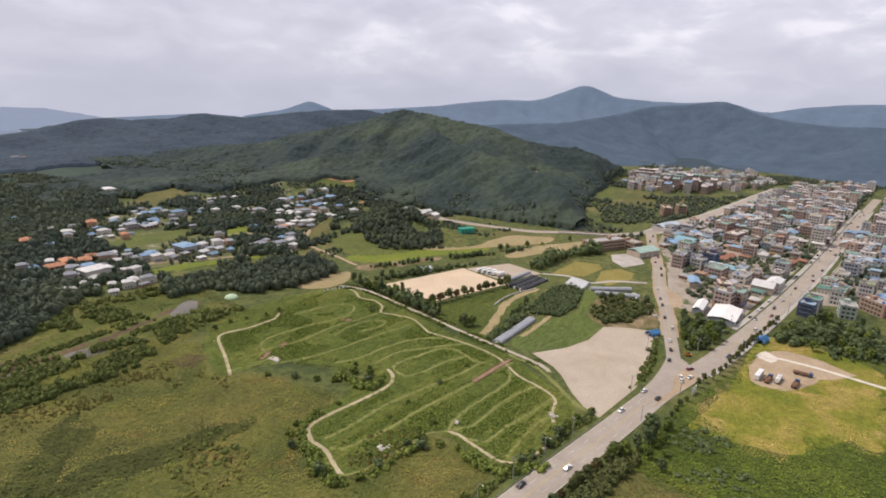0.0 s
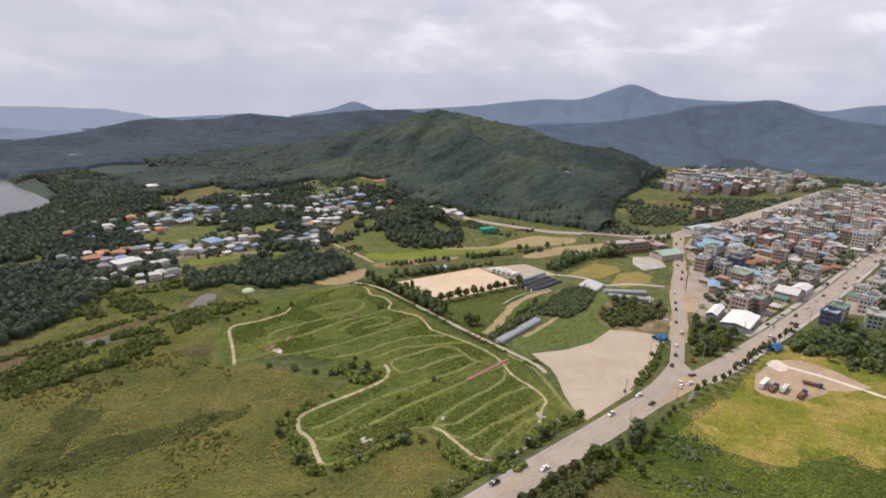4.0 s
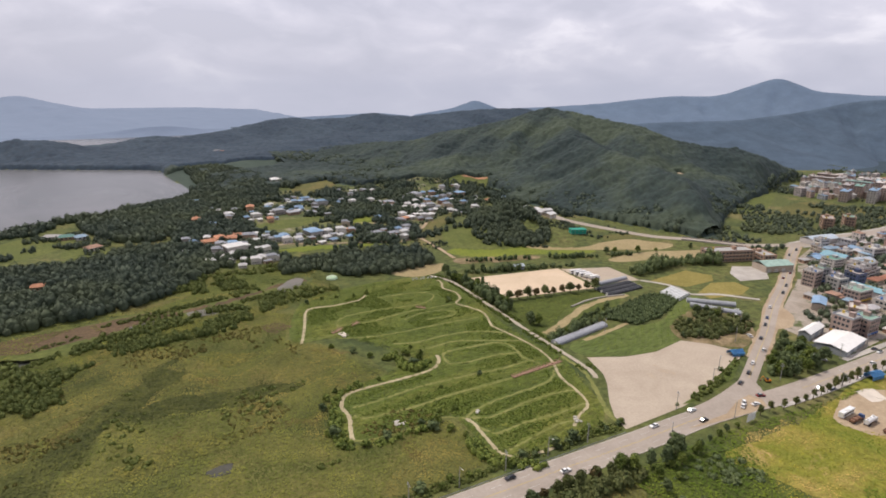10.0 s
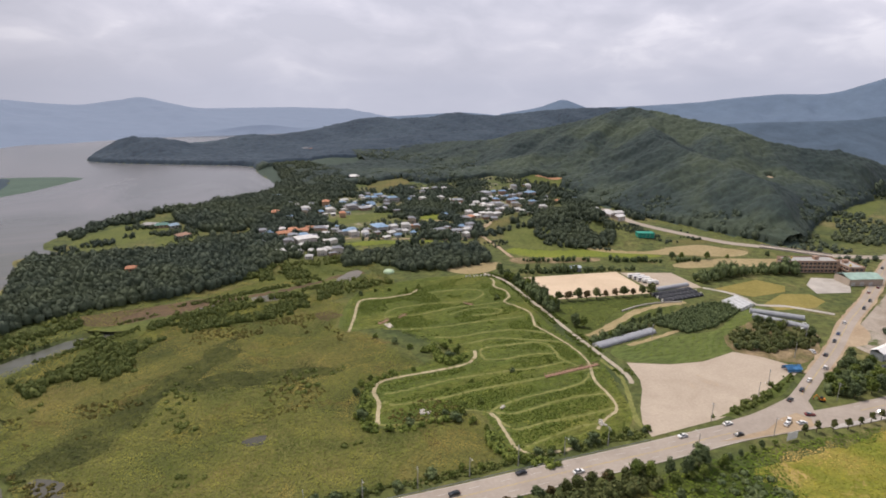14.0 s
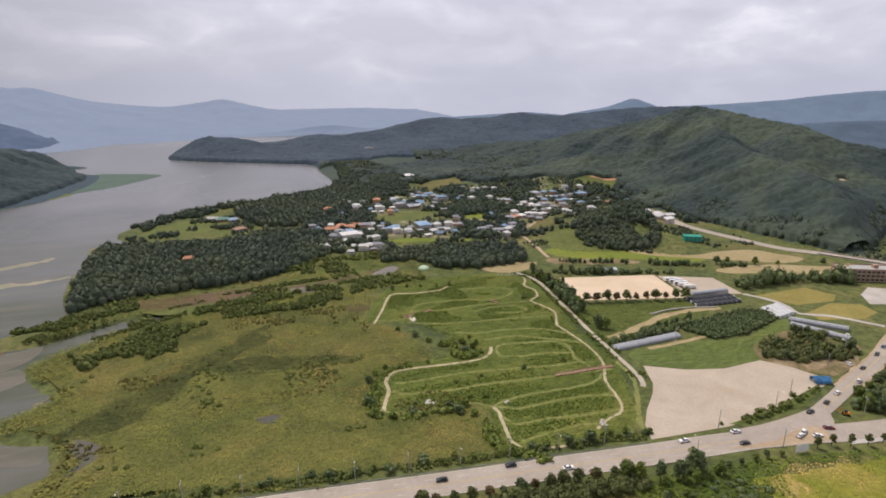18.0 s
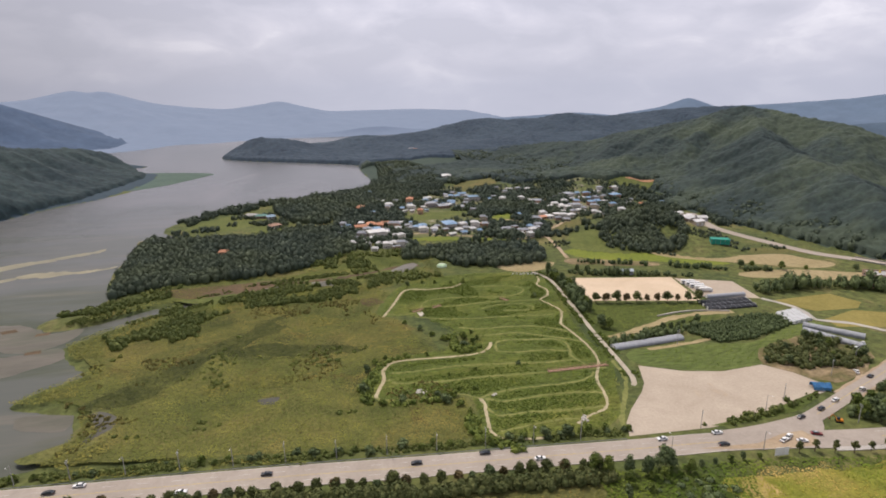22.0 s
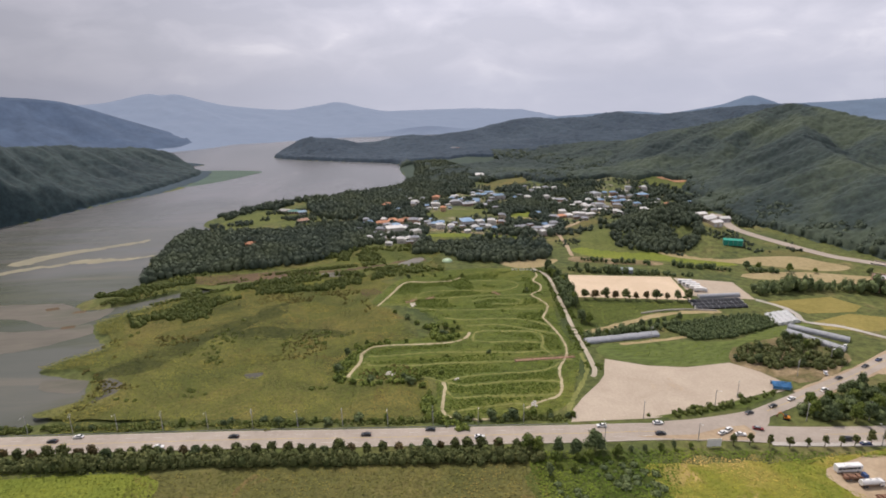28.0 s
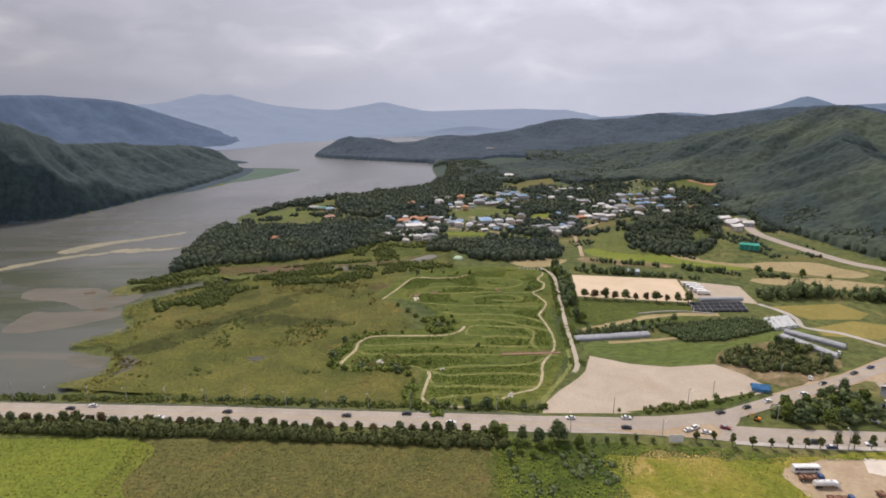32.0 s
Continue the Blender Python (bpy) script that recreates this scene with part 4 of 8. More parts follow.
for nm, pts in (("islet_a", [(-296, 440), (-288, 443), (-284, 438), (-292, 435)]), ("islet_b", [(-270, 431), (-262, 433), (-262, 428), (-270, 427)]), ("islet_c", [(-264, 402), (-256, 404), (-254, 399), (-263, 398)])):
    patch(nm, pts, -1.9, "mud", "small brown weed islet in the shallows", "islet", True, 0.0)
patch("beach_west", [(-470, 838), (-439, 900), (-412, 944), (-384, 1000), (-398, 1010), (-430, 965), (-452, 905), (-476, 846)], -1.85, "green", "pale green reedy shore below the wooded hill", "shore", True, 1.0)
patch("mud_bank", [(-205, 494), (-162, 496), (-117, 500), (-103, 497), (-124, 484), (-157, 474), (-182, 470), (-198, 477)], 0.088, "mud", "wet red-brown mud bank beside the creek", "mud", True, 0.5)
patch("mud_red", [(-61, 440), (-52, 442), (-44, 430), (-56, 425)], 0.105, "mud", "bare red-brown mud in the marsh", "mud", True, 0.6)
for nm, (pts, w, mt) in PATHS.items():
    ribbon(nm, curve(pts, 1.5), w, 0.16 if mt == "path" else 0.13, mt, 0, 0.14 if mt == "path" else 0.3, None, "pale sandy footpath" if mt == "path" else "mown grass track", "path")

# ---------------------------------------------------------------- roads
MAIN = curve([(-560, 292), (-400, 274), (-233, 258), (-112, 248), (-53, 242), (2, 237), (43, 233), (80, 230), (105, 226), (147, 219), (206, 213), (269, 208), (339, 204), (432, 200), (591, 196), (811, 190), (1100, 180)], 6)
BRANCH = curve([(100, 231), (116, 232.5), (130, 235.5), (146, 241.3), (171, 251.3), (206, 265), (233, 277), (262, 289.5), (320, 311.5), (401, 346.5), (445, 364)], 5)
AVENUE = curve([(445, 364), (512, 357), (587, 346), (707, 338), (842, 331), (1000, 322)], 8)
DIKE = curve([(84, 470), (91, 447), (86, 397), (80, 347), (77, 314), (74, 289), (70, 282)], 4)
YARD_ROAD = curve([(175, 196), (178, 190), (178.6, 182), (179, 170), (177, 144), (172, 90), (150, 20)], 6)
ribbon("road_main", MAIN, np.interp(MAIN[:, 0], [60, 150], [13.4, 11.6]), 0.20, "asphalt", 0.2, 0, None, "worn four-lane asphalt road", "road")
ribbon("road_branch", BRANCH, 7.8, 0.215, "asphalt", 0.2, 0, None, "asphalt road leading into the town", "road")
ribbon("road_avenue", AVENUE, 13, 0.2, "asphalt", 0.2, 0, None, "pale town avenue", "road")
ribbon("road_highway", HIGHWAY, 11, 0.225, "asphalt", 0.2, 0, None, "pale road along the foot of the hill", "road")
ribbon("road_dike", DIKE, 2.7, 0.2, "lane", 0.2, 0.12, None, "pale concrete lane on the park's edge", "road")
ribbon("road_yard", YARD_ROAD, 3.0, 0.22, "pale", 0.1, 0, None, "narrow white concrete farm lane", "road")
patch("junction", [(88, 237), (100, 236.8), (112, 237.6), (122, 238.8), (134, 240.5), (141, 238.5), (134.5, 229.5), (129.5, 224.8), (140, 223), (147, 214), (130, 214.3), (114, 218), (100, 221.6), (88, 225)], 0.235, "asphalt", "wide asphalt road junction", "road", False)
patch("junction_dirt", [(70, 227.4), (82, 226.6), (97, 225.2), (112, 229), (122.5, 229.2), (124, 223.1), (119.6, 218.5), (108, 219.5), (98, 221.4), (84, 224)], 0.25, "dirt", "bare sandy works area at the junction", "yard", False)
town_run = MAIN[np.searchsorted(MAIN[:, 0], 200):np.searchsorted(MAIN[:, 0], 820)]
ribbon("pavement_south", MAIN[np.searchsorted(MAIN[:, 0], 126):np.searchsorted(MAIN[:, 0], 820)], 2.6, 0.32, "concrete", 0.32, 0, None, "concrete footway beside the road", "pavement", "structure", -7.4)
ribbon("pavement_north", town_run, 3.6, 0.32, "concrete", 0.32, 0, None, "concrete footway beside the road", "pavement", "structure", 8.6)
ribbon("shoulder_branch", BRANCH[12:], 11, 0.17, "dirt", 0, 0.4, None, "pale dusty shoulders of the branch road", "verge")
ribbon("shoulder_avenue", AVENUE, 20, 0.15, "concrete", 0, 0.4, None, "pale pavements of the town avenue", "pavement")
ribbon("track_dirt_a", curve([(86, 338), (100, 341), (122, 350), (140, 357), (165, 359), (186, 357)], 4), 5.5, 0.085, "dry", 0, 0.5, None, "bare tan earth strip between fields", "track")
ribbon("track_dirt_b", curve([(100, 318), (126, 320), (150, 323)], 4), 3.0, 0.1, "dry", 0, 0.3, None, "bare tan earth strip beside the greenhouse", "track")
ribbon("wall_low", curve([(132, 361), (150, 364), (166, 363), (184, 358)], 3), 0.8, 0.9, "concrete", 0.9, 0, None, "low pale concrete retaining wall", "wall")
ribbon("lane_farm", curve([(222, 374), (230, 360), (232, 345), (229, 333), (246, 322), (262, 300)], 4), 3.6, 0.13, "concrete", 0.05, 0.2, None, "pale farm lane between paddies", "lane")
ribbon("lane_village", curve([(128, 500), (134, 540), (138, 575), (141, 594), (166, 616), (195, 648), (217, 672), (250, 690), (290, 700)], 5), 3.6, 0.16, "dirt", 0, 0.3, None, "pale dirt lane leading up through the village", "lane", draped=True)
ribbon("lane_village_b", curve([(-40, 600), (7, 621), (42, 606), (83, 588), (110, 574), (138, 576)], 5), 3.0, 0.16, "dirt", 0, 0.3, None, "pale dirt lane in front of the village", "lane", draped=True)
ribbon("lane_village_c", curve([(83, 588), (94, 612), (98, 641), (104, 668), (150, 640), (166, 616)], 5), 3.0, 0.165, "dirt", 0, 0.3, None, "pale dirt lane between the houses", "lane", draped=True)
patch("verge_lot", [(86, 241.5), (112, 244.5), (131, 249.5), (158, 257), (150, 250), (132, 243), (112, 241), (92, 239.8)], 0.14, "meadow", "grass verge between gravel lot and road", "verge", False)
patch("ground_town", [(215, 222), (222, 262), (262, 283), (330, 307), (400, 340), (450, 352), (600, 338), (840, 323), (1000, 310), (1150, 200), (800, 203), (430, 212), (262, 222)], 0.07, "dusty", "dusty pale ground between the town buildings", "ground", False)
patch("ground_town_south", [(300, 192), (430, 188), (800, 178), (1150, 165), (1150, 20), (650, 40), (420, 100), (330, 140)], 0.07, "dusty", "dusty pale ground between the southern buildings", "ground", False)
patch("lot_school", [(290, 331), (316, 322), (346, 342), (322, 357), (302, 347)], 0.12, "concrete", "pale concrete yard before the school", "yard", False)
patch("yard_dusty", [(214, 268), (232, 262), (252, 272), (262, 286), (250, 289), (230, 280)], 0.11, "dirt", "dusty yard beside the branch road", "yard", True, 0.5)
patch("field_town_north", [(691, 476), (720, 428), (687, 376), (640, 366), (605, 387), (584, 423), (600, 461)], 0.083, "olive", "olive field between town and hill", "field", True, 1.0)
patch("field_town_far", [(1042, 430), (1130, 398), (1041, 365), (985, 404)], 0.088, "green", "green sports field in the far town", "field", True, 1.0)
patch("field_hill_foot", [(596, 520), (700, 548), (719, 529), (601, 478), (535, 478)], 0.085, "green", "green field at the foot of the wooded hill", "field", True, 1.0)

# ---------------------------------------------------------------- trees and woods


def fast_mesh(name, verts, tris, quads, material, smooth=False):
    me = bpy.data.meshes.new(name)
    nt, nq = len(tris), len(quads)
    me.vertices.add(len(verts))
    me.vertices.foreach_set("co", np.asarray(verts, np.float32).ravel())
    loops = np.concatenate([np.asarray(tris, np.int32).ravel(), np.asarray(quads, np.int32).ravel()])
    me.loops.add(len(loops))
    me.loops.foreach_set("vertex_index", loops)
    me.polygons.add(nt + nq)
    me.polygons.foreach_set("loop_start", np.concatenate([np.arange(nt) * 3, nt * 3 + np.arange(nq) * 4]).astype(np.int32))
    me.materials.append(M[material])
    me.update(calc_edges=True)
    me.validate()
    return me


def ball(level):
    bm = bmesh.new()
    bmesh.ops.create_icosphere(bm, subdivisions=level, radius=1.0)
    v = np.array([q.co[:] for q in bm.verts])
    f = np.array([[q.index for q in t.verts] for t in bm.faces])
    bm.free()
    return v, f


BALLS = {1: ball(1), 2: ball(2)}


def leaf_cards(at, out, size, lean=0.55):
    """Small four-sided leaf clumps at the given places, leaning by chance about the way out."""
    n = len(at)
    nrm = out + rng.normal(0, lean, (n, 3))
    nrm /= np.linalg.norm(nrm, axis=1, keepdims=True)
    a = np.cross(nrm, rng.normal(0, 1, (n, 3)))
    a /= np.linalg.norm(a, axis=1, keepdims=True)
    b = np.cross(nrm, a)
    s = (np.asarray(size) * rng.uniform(0.6, 1.35, n))[:, None]
    k = rng.uniform(0.55, 1.0, (n, 1))
    bow = nrm * s * 0.25
    v = np.stack([at - a * s - bow, at - b * s * k + bow, at + a * s - bow * rng.uniform(0, 1, (n, 1)), at + b * s * k + bow], 1).reshape(-1, 3)
    return v, np.arange(4 * n).reshape(n, 4)


def crown_mesh(name, parts, leaves, size, material, core=1, shrink=0.8):
    """A crown of several lobes (x, y, z, rx, rz): a lumpy core under many leaf clumps."""
    vs, ts, base = [], [], 0
    bv, bf = BALLS[core]
    at, out = [], []
    vol = np.array([p[3] ** 2 * p[4] for p in parts]) ** 0.67
    for p, share_ in zip(parts, vol / vol.sum()):
        c, r = np.array(p[:3]), np.array([p[3], p[3], p[4]])
        v = bv * r * shrink * (1 + rng.normal(0, 0.09, (len(bv), 1))) + c
        vs.append(v)
        ts.append(bf + base)
        base += len(v)
        d = rng.normal(0, 1, (int(leaves * share_) + 3, 3))
        d /= np.linalg.norm(d, axis=1, keepdims=True)
        d[:, 2] = np.where(d[:, 2] < -0.5, -d[:, 2], d[:, 2])
        at.append(c + d * r * rng.uniform(0.78, 1.2, (len(d), 1)))
        out.append(d)
    lv, lq = leaf_cards(np.concatenate(at), np.concatenate(out), size)
    return fast_mesh(name, np.concatenate(vs + [lv]), np.concatenate(ts), lq + base, material)


def lobes(n, rad, z0, z1, r, squash=0.8):
    out = [(0, 0, (z0 + z1) / 2, rad * 0.72, (z1 - z0) * 0.5)]
    for i in range(n):
        a = i * 2.399 + rng.uniform(-0.4, 0.4)
        k = (i + 0.5) / n
        z = z0 + (z1 - z0) * (0.15 + 0.8 * k)
        q = rad * (0.75 - 0.45 * k) * rng.uniform(0.8, 1.15)
        rr = r * rng.uniform(0.75, 1.2)
        out.append((math.cos(a) * q, math.sin(a) * q, z, rr, rr * squash))
    return out


def trunk_mesh(h, r, limbs, spread, bare):
    bm = bmesh.new()
    rod(bm, (0, 0, -0.3), (0.05 * h * 0.2, 0, bare), r * 1.25, r, 7)
    rod(bm, (0.05 * h * 0.2, 0, bare - 0.05), (0, 0.02 * h, h), r, r * 0.25, 6)
    for i in range(limbs):
        a = i * 2.399
        z = bare + (h - bare) * 0.5 * i / max(limbs, 1)
        rod(bm, (0, 0, z), (math.cos(a) * spread, math.sin(a) * spread, z + (h - z) * 0.5), r * 0.55, r * 0.15, 5)
    me = bpy.data.meshes.new("trunk")
    bm.to_mesh(me)
    bm.free()
    me.materials.append(M["bark"])
    return me


def tree_kind(name, label, category, h, rad, bare, n, leaves, size, material, squash=0.8, group=""):
    ob = new(name)
    tagged(ob, label, category, group)
    share("trunk", trunk_mesh(h * 0.82, 0.05 + h * 0.018, 4, rad * 0.55, bare), ob)
    share("crown", crown_mesh("crown", lobes(n, rad, bare, h, rad * 0.5, squash), leaves, size, material), ob)
    ob.location = (0, 0, -900)
    return ob


KINDS = {
    "broad": [tree_kind("tree", "broad green leafy tree with a dense crown", "tree", h, r, 1.6, 9, 520, 0.42, m) for h, r, m in ((8.5, 3.4, "leaf"), (10, 4.2, "leaf_dark"), (7.2, 3.0, "leaf"), (9.2, 3.2, "leaf_dark"))],
    "big": [tree_kind("tree", "large old tree with a wide dark crown", "tree", 11.5, 5.2, 2.0, 12, 900, 0.5, "leaf_dark")],
    "young": [tree_kind("street_tree", "young street tree with a thin oval crown", "street tree", h, r, 1.9, 6, 260, 0.30, "leaf_street", 1.2) for h, r in ((5.6, 1.35), (5.0, 1.15), (6.2, 1.5))],
    "hedge": [tree_kind("hedge_tree", "bushy roadside tree in a row", "tree", h, r, 0.9, 8, 420, 0.36, m) for h, r, m in ((5.2, 2.3, "leaf_hedge"), (6.2, 2.6, "leaf_hedge"), (4.4, 2.1, "leaf_dark"), (5.0, 2.4, "leaf_russet"))],
    "russet": [tree_kind("tree", "small tree with russet leaves in a row", "tree", h, r, 1.5, 7, 320, 0.36, m) for h, r, m in ((5.4, 2.2, "leaf_russet"), (6.0, 2.5, "leaf_hedge"))],
    "shrub": [tree_kind("shrub", "rounded green shrub in the grass", "shrub", h, r, 0.25, 6, 220, 0.32, m, 0.75) for h, r, m in ((2.6, 1.7, "leaf"), (3.4, 2.2, "leaf_dark"), (2.0, 1.5, "leaf_young"))],
    "poplar": [tree_kind("tree", "tall narrow dark green tree", "tree", h, r, 1.2, 9, 420, 0.4, "leaf_dark", 1.5) for h, r in ((12, 2.2), (10, 1.9))],
}
PLANTED = []


def plant(kind, x, y, size=1.0, group="", which=None, label=""):
    k = KINDS[kind]
    src = k[rng.integers(len(k)) if which is None else which]
    z = float(lie(x, y))
    ob = copy_thing(src, Matrix.Translation((x, y, z)) @ Matrix.Rotation(rng.uniform(0, 6.28), 4, "Z"))
    ob.scale = (size * rng.uniform(0.9, 1.12), size * rng.uniform(0.9, 1.12), size * rng.uniform(0.88, 1.15))
    tagged(ob, label, "", group)
    PLANTED.append((x, y))
    return ob


def wood(name, x, y, r, label, material, cards=22, core=2, sink=0.25, tall=1.0, flat=False, size=0.33):
    """A stand of many crowns, too many to count, as one object."""
    n = len(x)
    z = np.zeros(n) if flat else lie(x, y)
    r = r * rng.uniform(0.5, 1.2, n) ** 0.8 * (0.75 + 0.65 * bumps(x, y, 19))
    hz = r * rng.uniform(0.85, 1.45, n) * tall
    top = z + hz * (2 - sink) - hz
    bv, bf = BALLS[core]
    nv = len(bv)
    sc = np.stack([r, r, hz], 1)
    ctr = np.stack([x, y, top], 1)
    wob = 1 + rng.normal(0, 0.10, (n, nv, 1))
    v = (bv[None] * wob * 0.9) * sc[:, None] + ctr[:, None]
    t = bf[None] + (np.arange(n) * nv)[:, None, None]
    d = rng.normal(0, 1, (n, cards, 3))
    d /= np.linalg.norm(d, axis=2, keepdims=True)
    d[..., 2] = np.where(d[..., 2] < -0.25, -d[..., 2], d[..., 2])
    at = ctr[:, None] + d * sc[:, None] * rng.uniform(0.9, 1.12, (n, cards, 1))
    lv, lq = leaf_cards(at.reshape(-1, 3), d.reshape(-1, 3), np.repeat(r * size, cards), 0.34)
    me = fast_mesh(name, np.concatenate([v.reshape(-1, 3), lv]), t.reshape(-1, 3), lq + n * nv, material)
    me.polygons.foreach_set("use_smooth", np.repeat((True, False), (n * len(bf), n * cards)))
    return tagged(new(name, me), label, "woodland", "", "stuff")


def strewn(x0, y0, x1, y1, step, keep, jit=0.42):
    a, b = np.meshgrid(np.arange(x0, x1, step), np.arange(y0, y1, step), indexing="ij")
    a, b = a.ravel() + rng.uniform(-jit, jit, a.size) * step, b.ravel() + rng.uniform(-jit, jit, b.size) * step
    k = keep(a, b)
    return a[k], b[k]


CLEAR = [(300, 775), (330, 760), (372, 770), (395, 800), (360, 822), (318, 812)]
EARTH = [(352, 812), (366, 822), (388, 806), (397, 796), (384, 792), (370, 806)]
VILLAGE_FIELDS = [[(-2, 707), (48, 725), (115, 715), (60, 682), (32, 679), (10, 684)], [(111, 686), (141, 689), (123, 650), (101, 654)], [(152, 610), (206, 648), (240, 664), (200, 617), (160, 588), (148, 594)],
                  [(161, 577), (190, 586), (200, 545), (206, 512), (191, 496), (144, 526)], [(25, 606), (78, 588), (114, 564), (61, 579), (8, 589), (-16, 594), (-6, 604)], [(106, 894), (145, 932), (191, 930), (167, 867), (117, 849)]]
VILLAGE_WOODS = [[(82, 740), (125, 740), (160, 695), (150, 645), (128, 650), (120, 690), (84, 690)], [(-37, 798), (19, 772), (5, 712), (-36, 722)]]
SCAR = [(584, 600), (591, 595), (602, 601), (601, 606), (606, 611), (595, 613), (590, 607)]
VILLAGE = [(-70, 620), (-40, 600), (60, 585), (120, 590), (170, 600), (215, 640), (262, 640), (330, 700), (352, 770), (300, 850), (200, 860), (100, 900), (60, 900), (30, 800), (-40, 740), (-80, 660)]


def front(x, y, crest, slack=60):
    """Not behind a crest as seen from the valley."""
    c = np.asarray(crest, float)
    d, t = off_line(x, y, c)
    k = np.arange(len(c))
    px, py = np.interp(t, k, c[:, 0]), np.interp(t, k, c[:, 1])
    return np.hypot(x + 90, y - 80) < np.hypot(px + 90, py - 80) + slack


def hill_keep(x, y):
    h = lie(x, y)
    return ((h > 5.5) | ((h > 0.8) & (x > 338) & (x < 720) & (y < 700))) & front(x, y, HILL) & ~((x < 322) & (y < 660)) & ~inside(x, y, CLEAR) & ~inside(x, y, SCAR) & ~((h < 14) & inside(x, y, VILLAGE)) & (near(x, y, HIGHWAY) > 10)


def canopy(name, x0, y0, x1, y1, step, keep, size, high, material, label):
    """The closed roof of a far wood: rounded crowns of many sizes that run into one another, over the lie of the land."""
    xs, ys = np.arange(x0, x1, step), np.arange(y0, y1, step)
    a, b = np.meshgrid(xs, ys, indexing="ij")
    on = keep(a, b)
    u, v = a / size, b / size
    i, j = np.floor(u).astype(int), np.floor(v).astype(int)
    dome = np.zeros(a.shape)
    for p in (-1, 0, 1):
        for q in (-1, 0, 1):
            s, t = (i + p) % 256, (j + q) % 256
            cx_, cy_ = i + p + LATTICE[s, t], j + q + LATTICE[t, s]
            r = 0.62 + 0.45 * LATTICE[(s * 7 + 3) % 256, (t * 5 + 1) % 256]
            d = np.hypot(u - cx_, v - cy_) / r
            dome = np.maximum(dome, np.sqrt(np.clip(1 - d * d, 0, 1)) * r)
    z = lie(a, b) + np.where(on, 1.5 + high * (dome + 0.5 * fractal(a, b, size * 4, 3)), -1.5)
    n2 = len(ys)
    k = (on[:-1, :-1] | on[1:, :-1] | on[:-1, 1:] | on[1:, 1:]).ravel()
    g = (np.arange(len(xs) - 1)[:, None] * n2 + np.arange(n2 - 1)[None]).ravel()[k]
    me = fast_mesh(name, np.stack([a.ravel(), b.ravel(), z.ravel()], 1), np.zeros((0, 3), np.int32), np.stack([g, g + n2, g + n2 + 1, g + 1], 1), material)
    me.polygons.foreach_set("use_smooth", np.ones(len(me.polygons), dtype=bool))
    return tagged(new(name, me), label, "woodland", "", "stuff")


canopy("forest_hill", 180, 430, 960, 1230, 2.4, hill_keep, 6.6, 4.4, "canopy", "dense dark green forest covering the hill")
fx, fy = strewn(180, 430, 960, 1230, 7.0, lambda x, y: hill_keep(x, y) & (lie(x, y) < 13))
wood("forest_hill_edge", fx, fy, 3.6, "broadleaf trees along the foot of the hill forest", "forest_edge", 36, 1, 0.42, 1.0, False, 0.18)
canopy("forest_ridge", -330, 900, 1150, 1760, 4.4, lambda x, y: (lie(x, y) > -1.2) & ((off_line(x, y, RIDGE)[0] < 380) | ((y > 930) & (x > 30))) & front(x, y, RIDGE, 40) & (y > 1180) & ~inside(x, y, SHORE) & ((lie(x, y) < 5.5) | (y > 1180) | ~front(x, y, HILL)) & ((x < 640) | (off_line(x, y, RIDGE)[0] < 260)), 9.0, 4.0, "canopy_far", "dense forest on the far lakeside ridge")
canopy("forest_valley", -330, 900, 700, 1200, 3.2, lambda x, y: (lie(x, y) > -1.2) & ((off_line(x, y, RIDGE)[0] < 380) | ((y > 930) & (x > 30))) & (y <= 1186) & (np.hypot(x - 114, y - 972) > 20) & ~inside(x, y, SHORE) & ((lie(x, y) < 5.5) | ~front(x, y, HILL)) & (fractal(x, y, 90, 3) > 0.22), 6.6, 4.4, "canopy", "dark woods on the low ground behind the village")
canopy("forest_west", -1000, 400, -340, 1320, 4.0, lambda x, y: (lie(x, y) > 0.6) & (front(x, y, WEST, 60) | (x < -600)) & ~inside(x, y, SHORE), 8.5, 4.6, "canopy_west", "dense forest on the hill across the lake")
OPEN_SHORE = [(-262, 655), (-245, 700), (-212, 768), (-150, 780), (-118, 705), (-130, 648), (-165, 640)]
PEN = [(-243, 484), (-231, 492), (-204, 503), (-165, 509), (-128, 514), (-100, 528), (-81, 550), (-54, 574), (-58, 620), (-72, 660), (-110, 668), (-161, 664), (-184, 656), (-222, 660), (-262, 650), (-262, 600), (-254, 540)]
SHORE_WOOD = [(-150, 800), (-70, 850), (-20, 900), (6, 960), (15, 1160), (60, 1150), (110, 1050), (90, 930), (44, 816), (-30, 740), (-90, 690), (-140, 720)]
NORTH_WOOD = [(-16, 531), (11, 532), (29, 500), (56, 492), (94, 494), (115, 509), (110, 540), (62, 556), (12, 566), (-11, 552)]
fx, fy = strewn(-290, 470, 150, 1200, 4.3, lambda x, y: (np.hypot(x + 179, y - 590) > 13) & (inside(x, y, PEN) | inside(x, y, NORTH_WOOD) | inside(x, y, SHORE_WOOD)) & ~inside(x, y, SHORE) & ~inside(x, y, OPEN_SHORE))
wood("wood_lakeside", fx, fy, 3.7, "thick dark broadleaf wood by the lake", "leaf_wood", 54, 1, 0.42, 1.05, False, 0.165)


